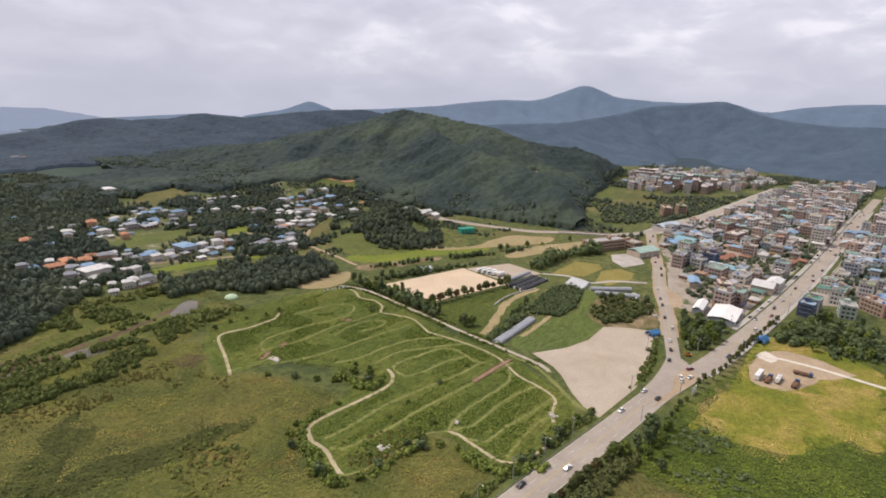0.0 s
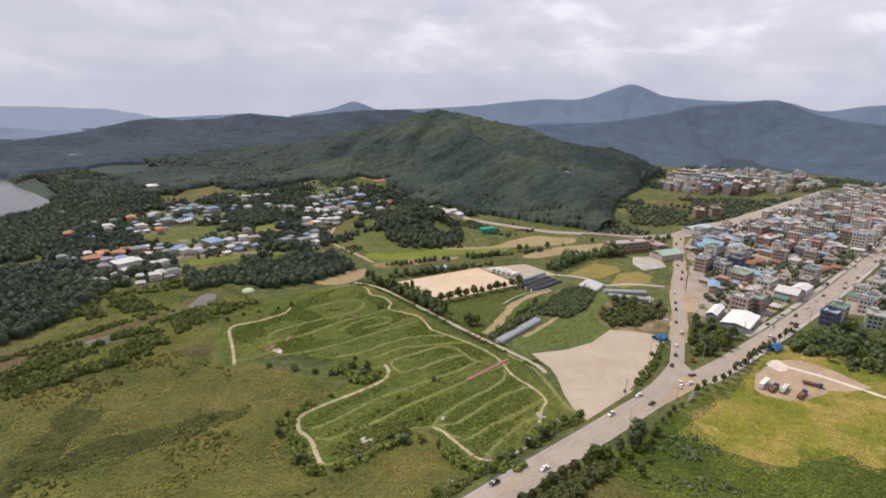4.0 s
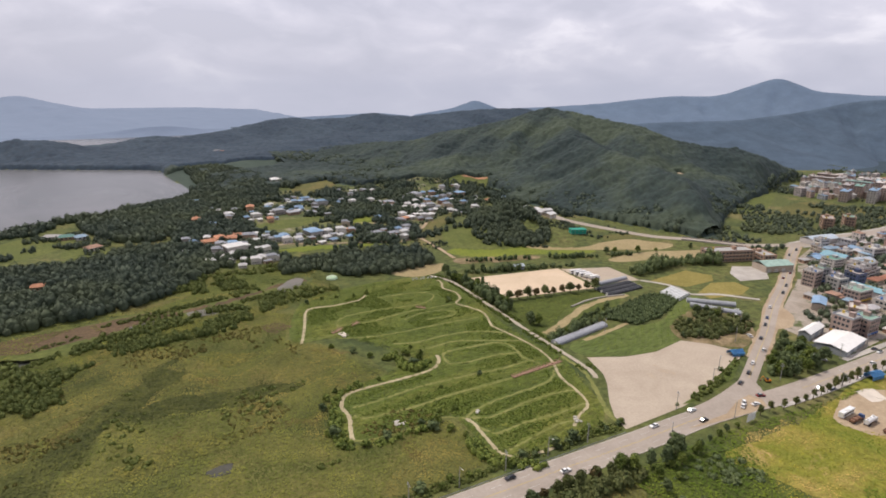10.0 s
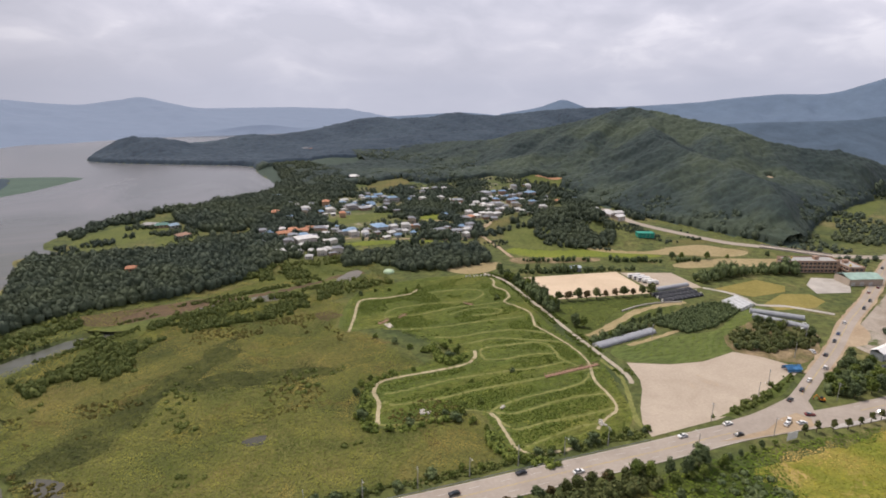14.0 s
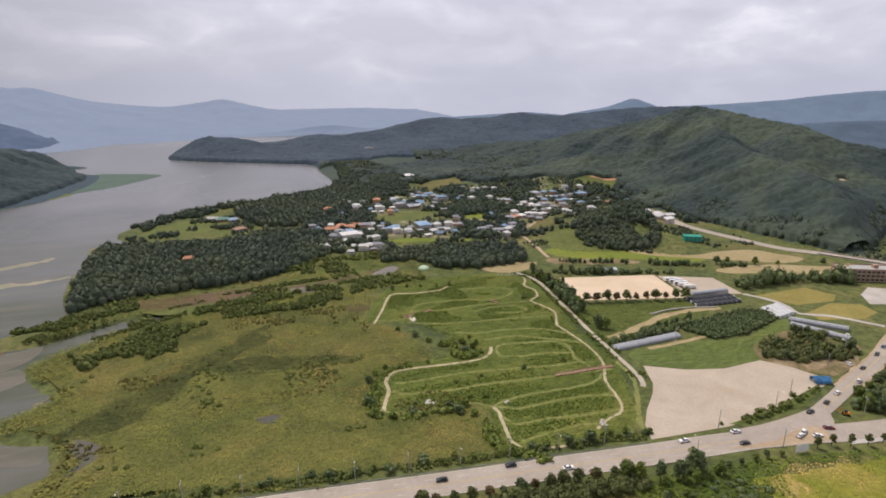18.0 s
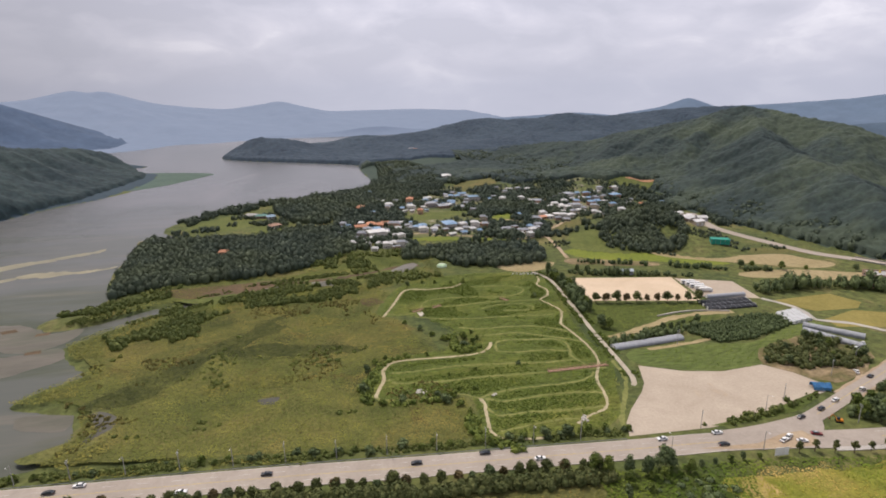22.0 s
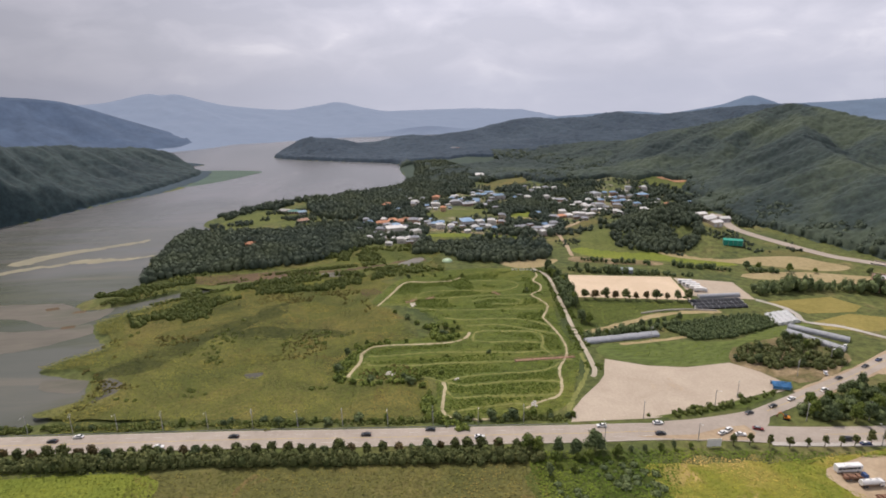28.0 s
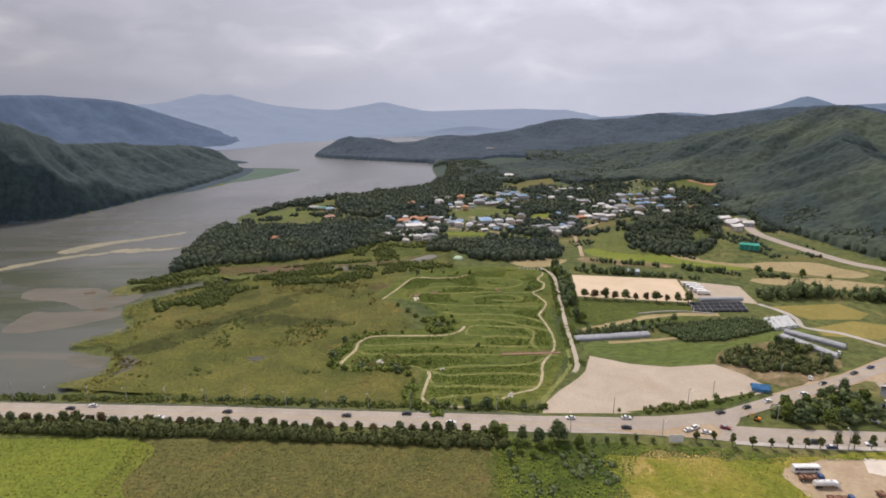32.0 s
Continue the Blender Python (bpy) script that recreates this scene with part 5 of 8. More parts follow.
def drape(name, pts, material, label, category, step=6, lift=0.5):
    p = np.asarray(curve(pts, 6, True))
    xs, ys = np.arange(p[:, 0].min(), p[:, 0].max(), step), np.arange(p[:, 1].min(), p[:, 1].max(), step)
    a, b = np.meshgrid(xs, ys, indexing="ij")
    k = inside(a, b, p)
    z = lie(a, b) + lift
    n2 = len(ys)
    faces = [(i * n2 + j, (i + 1) * n2 + j, (i + 1) * n2 + j + 1, i * n2 + j + 1) for i in range(len(xs) - 1) for j in range(n2 - 1) if k[i, j] and k[i + 1, j] and k[i, j + 1] and k[i + 1, j + 1]]
    return tagged(new(name, mesh_of(name, np.stack([a.ravel(), b.ravel(), z.ravel()], 1), faces, material)), label, category, "", "structure")


drape("field_clearing", CLEAR, "green", "grassy clearing with bare red earth on the hillside", "field", 4)
drape("ground_village", VILLAGE, "village_mix", "patchy gardens, yards and lanes between the houses", "ground", 5, 0.12)
drape("earth_clearing", EARTH, "red_earth", "bare red earth at the edge of the clearing", "bare earth", 3, 0.9)
for nm, pts, mt, lb in zip("abcdef", VILLAGE_FIELDS, ("green", "bright", "olive", "green", "bright", "olive"), ("green vegetable field in the village", "bright green field among trees", "terraced olive field beside the lane", "green terraced field below the village", "long green field in front of the village", "olive field behind the village")):
    drape("field_village_" + nm, pts, mt, lb, "field", 4, 0.25)
drape("scar_hill", SCAR, "dirt", "bare earth patch on the wooded hill", "bare earth", 3, 1.0)


def tufts(name, x, y, size, material, label, z=0.12, rise=0.35):
    """Many small leaning tufts of grass as one object."""
    n = len(x)
    at = np.stack([x, y, z + rng.uniform(0, rise, n)], 1)
    v, q = leaf_cards(at, np.tile((0, 0, 4.0), (n, 1)), np.full(n, size))
    return tagged(new(name, fast_mesh(name, v, np.zeros((0, 3), np.int32), q, material)), label, "grass", "", "stuff")

# ---------------------------------------------------------------- buildings
M["wall"] = palette_mat("house_wall", [(0.55, 0.52, 0.47), (0.42, 0.40, 0.37), (0.36, 0.22, 0.15), (0.62, 0.60, 0.56), (0.50, 0.42, 0.32), (0.33, 0.30, 0.28), (0.58, 0.55, 0.50), (0.40, 0.27, 0.19)])
# brick tones of the town walls are greyed to stand for haze
M["wall_town"] = palette_mat("town_wall", [(0.50, 0.47, 0.44), (0.36, 0.34, 0.34), (0.36, 0.27, 0.23), (0.58, 0.54, 0.50), (0.33, 0.35, 0.38), (0.45, 0.38, 0.31), (0.52, 0.49, 0.47), (0.40, 0.32, 0.28), (0.60, 0.58, 0.56)])
M["tile"] = palette_mat("roof_sheet", [(0.12, 0.20, 0.32), (0.33, 0.20, 0.14), (0.26, 0.26, 0.27), (0.52, 0.49, 0.45), (0.17, 0.17, 0.18), (0.24, 0.33, 0.41), (0.33, 0.32, 0.31), (0.30, 0.14, 0.09), (0.10, 0.20, 0.17), (0.45, 0.44, 0.44)])
M["deck"] = palette_mat("flat_roof", [(0.36, 0.35, 0.33), (0.44, 0.42, 0.39), (0.12, 0.26, 0.20), (0.30, 0.29, 0.28), (0.50, 0.47, 0.43), (0.22, 0.33, 0.27), (0.38, 0.34, 0.31), (0.28, 0.36, 0.42)])
M["sheet"] = palette_mat("metal_roof", [(0.46, 0.47, 0.48), (0.17, 0.29, 0.45), (0.36, 0.42, 0.47), (0.55, 0.54, 0.52), (0.20, 0.36, 0.42)], 0.5)
M["sign"] = palette_mat("sign_board", [(0.5, 0.08, 0.05), (0.06, 0.15, 0.4), (0.6, 0.55, 0.45), (0.08, 0.3, 0.15), (0.6, 0.4, 0.06)])
M["frame"] = plain_mat("window_frame", (0.55, 0.55, 0.53), 0.6)
M["tank"] = palette_mat("water_tank", [(0.08, 0.2, 0.5), (0.55, 0.40, 0.06), (0.5, 0.5, 0.5)], 0.5)


def bmesh_to(name, bm, material):
    me = bpy.data.meshes.new(name)
    bm.to_mesh(me)
    bm.free()
    me.materials.append(M[material])
    return me


def windows_row(w, d, z, h, step, wide, bm=None):
    """The panes of one storey, on all four sides, a little proud of the wall."""
    bm = bm or bmesh.new()
    for side in range(4):
        run, off = (w, d / 2) if side % 2 == 0 else (d, w / 2)
        n = max(1, int((run - 1.0) / step))
        m = Matrix.Rotation(side * math.pi / 2, 4, "Z")
        for i in range(n):
            c = (i - (n - 1) / 2) * step
            v = bmesh.ops.create_cube(bm, size=1.0, matrix=m @ Matrix.Translation((c, -off, z + h / 2)) @ Matrix.Diagonal((wide, 0.12, h, 1)))
    return bm


def house(w, d, h, rise, wing, label, name="house", wall="wall", roof="tile"):
    """A low house under a hipped or gabled roof with eaves."""
    ob = tagged(new(name), label, "house")
    bm = bmesh.new()
    box(bm, -w / 2, -d / 2, -1.0, w / 2, d / 2, h)
    if wing:
        box(bm, w / 2 - 0.02, -d / 2 + 0.8, -1.0, w / 2 + wing, d / 2 - 1.2, h * 0.8)
    part("wall", bm, wall, ob)
    bm = bmesh.new()
    o = 0.7
    x, y, k = w / 2 + o, d / 2 + o, (w / 2 - d / 2 * 0.55 if rise > 0 else 0)
    lo = [bm.verts.new(q) for q in ((-x, -y, h), (x, -y, h), (x, y, h), (-x, y, h))]
    hi = [bm.verts.new(q) for q in ((-x, -y, h + 0.22), (x, -y, h + 0.22), (x, y, h + 0.22), (-x, y, h + 0.22))]
    a, b = bm.verts.new((-k, 0, h + 0.22 + rise)), bm.verts.new((k, 0, h + 0.22 + rise))
    bm.faces.new(lo[::-1])
    for i in range(4):
        bm.faces.new((lo[i], lo[(i + 1) % 4], hi[(i + 1) % 4], hi[i]))
    bm.faces.new((hi[0], hi[1], b, a))
    bm.faces.new((hi[1], hi[2], b))
    bm.faces.new((hi[2], hi[3], a, b))
    bm.faces.new((hi[3], hi[0], a))
    if wing:
        box(bm, w / 2 + o * 0.2, -d / 2 + 0.5, h * 0.8, w / 2 + wing + 0.4, d / 2 - 0.9, h * 0.8 + 0.25)
    part("roof", bm, roof, ob)
    tagged(part("window_glass", windows_row(w, d, 1.0, 1.3, 3.2, 1.7), "glass", ob), kind="stuff")
    ob.location = (0, 0, -900)
    return ob


def block(w, d, floors, label, sign=True, name="town_building", wall="wall_town", step=2.6, single=False):
    """A flat-roofed block of storeys with a parapet, stair hut and tank."""
    fh = 3.1
    H = floors * fh
    ob = tagged(new(name), label, "building")
    bm = bmesh.new()
    box(bm, -w / 2, -d / 2, -1.0, w / 2, d / 2, H)
    for i in range(1, floors):
        box(bm, -w / 2 - 0.1, -d / 2 - 0.1, i * fh - 0.12, w / 2 + 0.1, d / 2 + 0.1, i * fh + 0.08)
    part("wall", bm, wall, ob)
    bm = bmesh.new()
    box(bm, -w / 2 - 0.15, -d / 2 - 0.15, H - 0.05, w / 2 + 0.15, d / 2 + 0.15, H + 0.12)
    part("roof", bm, "deck", ob)
    bm = bmesh.new()
    for s in (-1, 1):
        box(bm, -w / 2 - 0.2, s * (d / 2) - 0.15, H + 0.1, w / 2 + 0.2, s * (d / 2) + 0.15, H + 1.0)
        box(bm, s * (w / 2) - 0.15, -d / 2 + 0.16, H + 0.1, s * (w / 2) + 0.15, d / 2 - 0.16, H + 0.99)
    part("parapet", bm, wall, ob)
    bm = bmesh.new()
    box(bm, w * 0.1, -d * 0.1, H + 0.1, w * 0.1 + 3.2, -d * 0.1 + 3.6, H + 2.7)
    box(bm, w * 0.1 - 0.2, -d * 0.1 - 0.2, H + 2.7, w * 0.1 + 3.4, -d * 0.1 + 3.8, H + 2.9)
    part("stair_hut", bm, wall, ob)
    bm = bmesh.new()
    rod(bm, (-w * 0.28, d * 0.2, H + 0.1), (-w * 0.28, d * 0.2, H + 1.8), 0.8, 0.75, 10)
    part("water_tank", bm, "tank", ob)
    if single:
        pane = bmesh.new()
        box(pane, -step * 0.33, -0.06, 0, step * 0.33, 0.06, 1.5)
        pane = bmesh_to("window", pane, "glass")
        edge = bmesh.new()
        box(edge, -step * 0.33 - 0.12, -0.16, -0.12, step * 0.33 + 0.12, 0.1, -0.01)
        edge = bmesh_to("sill", edge, "frame")
        for i in range(floors):
            for side in range(4):
                run, off = (w, d / 2) if side % 2 == 0 else (d, w / 2)
                k = max(1, int((run - 1.0) / step))
                for j in range(k):
                    m = Matrix.Rotation(side * math.pi / 2, 4, "Z") @ Matrix.Translation(((j - (k - 1) / 2) * step, -off, i * fh + 0.9))
                    o = share("window", pane, ob, m)
                    if name in ("school", "town_building", "apartment_block"):
                        share("sill", edge, o)
    else:
        bm = bmesh.new()
        for i in range(floors):
            windows_row(w, d, i * fh + 0.9, 1.5, step, step * 0.66, bm)
        tagged(part("window_glass", bm, "glass", ob), kind="stuff")
    if sign:
        bm = bmesh.new()
        box(bm, -w / 2 + 0.4, -d / 2 - 0.35, fh - 0.75, w / 2 - 0.4, -d / 2 - 0.1, fh + 0.25)
        part("sign_board", bm, "sign", ob)
    ob.location = (0, 0, -900)
    return ob


def shed(w, d, h, label, roof="sheet"):
    """A long metal-roofed hall."""
    ob = tagged(new("shed"), label, "shed")
    bm = bmesh.new()
    box(bm, -w / 2, -d / 2, -1.0, w / 2, d / 2, h)
    part("wall", bm, "wall_town", ob)
    bm = bmesh.new()
    r = d * 0.16
    for s in (-1, 1):
        q = [bm.verts.new(p) for p in ((-w / 2 - 0.4, s * (d / 2 + 0.5), h - 0.1), (w / 2 + 0.4, s * (d / 2 + 0.5), h - 0.1), (w / 2 + 0.4, 0, h + r), (-w / 2 - 0.4, 0, h + r), (-w / 2 - 0.4, s * (d / 2 + 0.5), h + 0.1), (w / 2 + 0.4, s * (d / 2 + 0.5), h + 0.1), (w / 2 + 0.4, 0, h + r + 0.2), (-w / 2 - 0.4, 0, h + r + 0.2))]
        for f in ((0, 1, 2, 3), (4, 5, 6, 7), (0, 1, 5, 4), (0, 3, 7, 4), (1, 2, 6, 5)):
            bm.faces.new([q[i] for i in f])
    bmesh.ops.recalc_face_normals(bm, faces=bm.faces[:])
    part("roof", bm, roof, ob)
    bm = bmesh.new()
    for i in range(max(1, int(w / 9))):
        box(bm, -w / 2 + 2 + i * 9, -d / 2 - 0.08, 0, -w / 2 + 6 + i * 9, -d / 2 + 0.02, min(3.2, h - 0.5))
    tagged(part("shutters", bm, "frame", ob), kind="stuff")
    ob.location = (0, 0, -900)
    return ob


def houses(name):
    return [house(w, d, h, r, g, "low house with a pitched coloured roof", name) for w, d, h, r, g in ((11, 8, 3.0, 1.9, 0), (13, 8.5, 3.1, 1.7, 4), (9, 7, 3.0, 2.0, 0), (12, 9, 5.6, 2.0, 0), (10, 8, 5.4, 0.4, 3), (15, 8, 3.2, 1.6, 0), (9, 9, 3.2, 2.4, 3.5), (12, 7, 3.0, 0.5, 0))]


HOUSES, TOWN_HOUSES = houses("house"), houses("town_house")
BLOCKS = [block(w, d, f, "flat-roofed concrete town building of %s storeys" % n, True, "shop_building" if f < 3 else "office_building", "wall_town", 2.6, True) for w, d, f, n in ((12, 10, 2, "two"), (14, 11, 3, "three"), (10, 12, 3, "three"), (16, 12, 2, "two"), (13, 13, 4, "four"), (18, 12, 3, "three"), (11, 9, 2, "two"), (9, 9, 1, "one low"), (14, 9, 1, "one low"))]
SHEDS = [shed(w, d, h, "low workshop hall with a metal roof") for w, d, h in ((26, 14, 5), (34, 16, 6), (18, 11, 4.5), (22, 20, 6))]
BUILT = []


def put(src, x, y, turn, r, sx=1.0, sy=1.0, sz=1.0, group="", label=""):
    z = float(lie(x, y))
    ob = copy_thing(src, Matrix.Translation((x, y, z)) @ Matrix.Rotation(radians(turn), 4, "Z"))
    ob.scale = (sx, sy, sz)
    tagged(ob, label, "", group)
    BUILT.append((x, y, r))
    return ob


ROADS = ((MAIN, 8.8), (BRANCH, 6.0), (AVENUE, 8.5), (HIGHWAY, 6.0))


def free(x, y, r, gap=1.0):
    if any(near(x, y, line) < r + w for line, w in ROADS):
        return False
    q = np.array(BUILT)
    return bool((np.hypot(q[:, 0] - x, q[:, 1] - y) > q[:, 2] + r + gap).all())


# single buildings that stand out
M["roof_orange"] = plain_mat("orange_tile", (0.44, 0.21, 0.12), 0.8, 0, 0.2, 0.3, 0.12)
M["roof_grey"] = plain_mat("grey_tile", (0.27, 0.28, 0.30), 0.75, 0, 0.2, 0.3, 0.2)
M["roof_white"] = plain_mat("white_roof", (0.56, 0.55, 0.53), 0.7, 0, 0.12, 0.3, 0.1)
M["roof_blue"] = plain_mat("blue_sheet_roof", (0.19, 0.29, 0.41), 0.55, 0, 0.15, 0.3, 0.2)
M["wall_pale"] = plain_mat("pale_render", (0.58, 0.54, 0.49), 0.85, 0, 0.12, 0.3, 0.12)
M["wall_ochre"] = plain_mat("ochre_render", (0.46, 0.30, 0.19), 0.85, 0, 0.15, 0.3, 0.12)
M["roof_pale"] = plain_mat("pale_blue_sheet", (0.42, 0.48, 0.54), 0.5, 0, 0.12, 0.3, 0.1)
M["wall_red"] = plain_mat("reddish_brick", (0.35, 0.25, 0.21), 0.85, 0, 0.18, 0.3, 0.15)
M["mint_roof"] = plain_mat("pale_green_sheet", (0.30, 0.42, 0.36), 0.5)
M["wall_blue"] = plain_mat("dark_blue_cladding", (0.07, 0.09, 0.16), 0.6)
M["wall_grey"] = plain_mat("grey_render", (0.36, 0.35, 0.34), 0.85)
M["wall_green"] = plain_mat("pale_green_render", (0.38, 0.44, 0.38), 0.85)


def landmark(w, d, f, wall, label, x, y, turn, r, name="town_building", step=2.8):
    ob = block(w, d, f, label, False, name, wall, step, True)
    ob.matrix_basis = Matrix.Translation((x, y, float(lie(x, y)))) @ Matrix.Rotation(radians(turn), 4, "Z")
    BUILT.append((x, y, r))


landmark(44, 14, 3, "brick", "orange brick school building with a flat roof and rows of windows", 338, 372, -24, 24, "school", 3.4)
landmark(11, 10, 3, "wall_blue", "dark blue three-storey building by the road", 272, 190, -4, 8)
landmark(13, 11, 3, "wall_grey", "grey three-storey building by the road", 288, 189, -4, 9)
landmark(14, 10, 3, "wall_green", "pale green apartment building behind the road", 290, 168, 10, 9, "apartment_block")
landmark(20, 11, 3, "brick", "orange brick apartment block among trees", 314, 152, 50, 14, "apartment_block")
landmark(22, 13, 2, "brick", "low orange brick school wing with a flat roof", 366, 356, 66, 13, "school", 3.4)
put(shed(10, 6, 3.2, "small pale-roofed shed behind the sports field", "roof_pale"), 157, 448, -15, 5, label="small pale-roofed shed behind the sports field")
put(shed(34, 16, 6, "hall with a pale green metal roof", "mint_roof"), 345, 335, -20, 18, 0.8, 1.0, 0.9, "", "hall with a pale green metal roof")
put(shed(26, 14, 5, "long white-roofed hall", "white"), 225, 232, 4, 16, 1.15, 1.2, 0.75, "", "wide white-roofed hall beside the main road")
put(shed(18, 11, 4.5, "white-roofed annex", "white"), 227, 249, 5, 9, 1.2, 0.6, 1.0, "", "narrow white-roofed annex beside the wide hall")

TOWN_A = [(236, 222), (250, 262), (330, 300), (400, 336), (450, 352), (600, 336), (840, 321), (1000, 310), (1150, 200), (800, 203), (430, 212), (262, 222)]
TOWN_B = [(300, 192), (430, 188), (800, 178), (1150, 165), (1150, 20), (650, 40), (420, 100), (330, 140)]
TOWN_C = [(690, 490), (740, 470), (840, 412), (860, 360), (1000, 340), (1150, 400), (1040, 560), (940, 590), (860, 562), (780, 535)]
GREENS = [((252, 256), 17), ((377, 252), 19), ((368, 318), 17), ((310, 288), 15), ((375, 318), 16), ((420, 290), 15), ((370, 250), 16), ((520, 300), 14), ((640, 270), 20), ((560, 230), 14), ((760, 280), 18), ((480, 240), 10), ((640, 410), 30), ((560, 400), 22), ((760, 400), 24), ((420, 130), 26), ((520, 110), 24), ((360, 160), 12), ((700, 110), 28)]
for x, y, w, d, f, wall, turn in ((525, 214, 14, 12, 6, "wall_pale", -4), (435, 266, 6, 8, 4, "wall_pale", -10), (366, 222, 12, 11, 4, "wall_grey", -4), (342, 297, 9, 10, 4, "wall_grey", -14), (336, 282, 10, 11, 3, "wall_grey", -14), (351, 276, 9, 11, 4, "wall_blue", -14), (474, 284, 26, 14, 3, "wall_red", -10), (521, 306, 22, 14, 3, "wall_red", -10), (460, 265, 12, 11, 3, "wall_red", -10),
                                  (541, 256, 12, 12, 5, "wall_grey", -6), (559, 230, 13, 12, 4, "wall_red", -4), (475, 252, 9, 9, 3, "wall_pale", -6), (551, 384, 22, 11, 4, "brick", 30), (579, 374, 17, 11, 4, "brick", 30), (325, 244, 18, 11, 2, "wall_pale", -4), (290, 249, 15, 10, 2, "wall_red", 22), (392, 181, 13, 11, 2, "wall_pale", -4), (620, 230, 13, 12, 5, "wall_pale", -4), (660, 252, 16, 12, 4, "wall_red", -4)):
    put(block(w, d, f, "flat-roofed %s town building with rows of windows" % {"wall_pale": "pale", "wall_grey": "grey", "wall_blue": "dark blue", "wall_red": "red-brown brick", "brick": "orange brick"}[wall], f < 5, "town_building", wall, 2.7), x, y, turn, max(w, d) * 0.52, group="larger town buildings")
for x, y, w, d, h, roof, turn in ((478, 358, 36, 15, 5, "roof_pale", -12), (591, 312, 20, 14, 5, "roof_blue", -8), (549, 243, 17, 11, 5, "roof_blue", -4), (404, 326, 15, 10, 4, "roof_blue", -14), (283, 270, 18, 8, 5, "roof_blue", 22), (330, 220, 18, 10, 5, "roof_white", -4), (600, 192, 15, 11, 5, "roof_blue", -4), (537, 188, 14, 12, 5, "roof_pale", -4), (430, 302, 20, 11, 4, "roof_pale", -14)):
    put(shed(w, d, h, "low hall with a %s metal roof in the town" % {"roof_pale": "pale blue", "roof_blue": "blue", "roof_white": "white"}[roof], roof), x, y, turn, w * 0.48, group="halls in the town")
for poly, step, far in ((TOWN_A, 12.0, 0), (TOWN_B, 14, 0)):
    px, py = np.array(poly).T
    for X in np.arange(px.min(), 470, step):
        for Y in np.arange(py.min(), py.max(), step):
            x, y = X + rng.uniform(-3, 3), Y + rng.uniform(-3, 3)
            if not inside(np.array([x]), np.array([y]), poly)[0] or any(math.hypot(x - c[0], y - c[1]) < r for c, r in GREENS) or rng.random() < 0.08 + 0.3 * (bumps(x, y, 40) > 0.64):
                continue
            q = rng.random()
            if q < 0.45:
                src, r = BLOCKS[rng.integers(len(BLOCKS))], 5.6
            elif q < 0.92:
                src, r = TOWN_HOUSES[rng.integers(len(HOUSES))], 4.6
            else:
                src, r = SHEDS[rng.integers(len(SHEDS))], 7.5
            if free(x, y, r, -0.4):
                put(src, x, y, (-3 if y < 300 else -14) + 90 * rng.integers(4) + rng.uniform(-5, 5), r, rng.uniform(0.68, 1.05), rng.uniform(0.66, 0.95), rng.uniform(0.75, 1.1), "town buildings")


# the far part of the town: many small buildings that cannot be counted
def far_town(name, spots, wall, label):
    """Boxes of wall with a slab or ridge roof and a row of dark panes to each storey: three joined objects."""
    wv, wf, rv, rf, gv, gf_ = [], [], [], [], [], []
    for x, y, w, d, h, a, ridge in spots:
        c, s = math.cos(a), math.sin(a)
        z = float(lie(x, y))
        at = lambda u, v, k: (x + u * c - v * s, y + u * s + v * c, z + k)

        def cuboid(V, F, u0, v0, k0, u1, v1, k1):
            b = len(V)
            V += [at(u, v, k) for k in (k0, k1) for u, v in ((u0, v0), (u1, v0), (u1, v1), (u0, v1))]
            F += [(b, b + 1, b + 5, b + 4), (b + 1, b + 2, b + 6, b + 5), (b + 2, b + 3, b + 7, b + 6), (b + 3, b, b + 4, b + 7), (b + 4, b + 5, b + 6, b + 7)]

        cuboid(wv, wf, -w / 2, -d / 2, -1, w / 2, d / 2, h)
        if ridge:
            b = len(rv)
            o = 0.5
            rv += [at(-w / 2 - o, -d / 2 - o, h), at(w / 2 + o, -d / 2 - o, h), at(w / 2 + o, d / 2 + o, h), at(-w / 2 - o, d / 2 + o, h), at(-w / 3, 0, h + ridge), at(w / 3, 0, h + ridge)]
            rf += [(b, b + 1, b + 5, b + 4), (b + 1, b + 2, b + 5), (b + 2, b + 3, b + 4, b + 5), (b + 3, b, b + 4)]
        else:
            cuboid(rv, rf, -w / 2 - 0.15, -d / 2 - 0.15, h, w / 2 + 0.15, d / 2 + 0.15, h + 0.3)
            cuboid(wv, wf, 0, -d / 4, h + 0.3, 2.6, -d / 4 + 2.8, h + 2.4)
        for fl in range(max(1, int(h / 3))):
            for sgn, run, off, turn in ((-1, w, d / 2, 0), (1, w, d / 2, 0), (-1, d, w / 2, 1), (1, d, w / 2, 1)):
                k = max(1, int(run / 3.2))
                for j in range(k):
                    t = (j - (k - 1) / 2) * 3.2
                    e = sgn * (off + 0.05)
                    b = len(gv)
                    for du, dz in ((-0.9, 0.9), (0.9, 0.9), (0.9, 2.2), (-0.9, 2.2)):
                        gv.append(at(*((t + du, e) if not turn else (e, t + du)), fl * 3 + dz))
                    gf_.append((b, b + 1, b + 2, b + 3))
    for suffix, v, f, m, lb in (("walls", wv, wf, wall, "crowded pale walls of "), ("roofs", rv, rf, "roof_island", "mixed flat and pitched roofs of "), ("windows", gv, gf_, "glass", "rows of dark windows of ")):
        tagged(new(name + "_" + suffix, mesh_of(name, v, f, m)), lb + label, "buildings", "", "stuff")


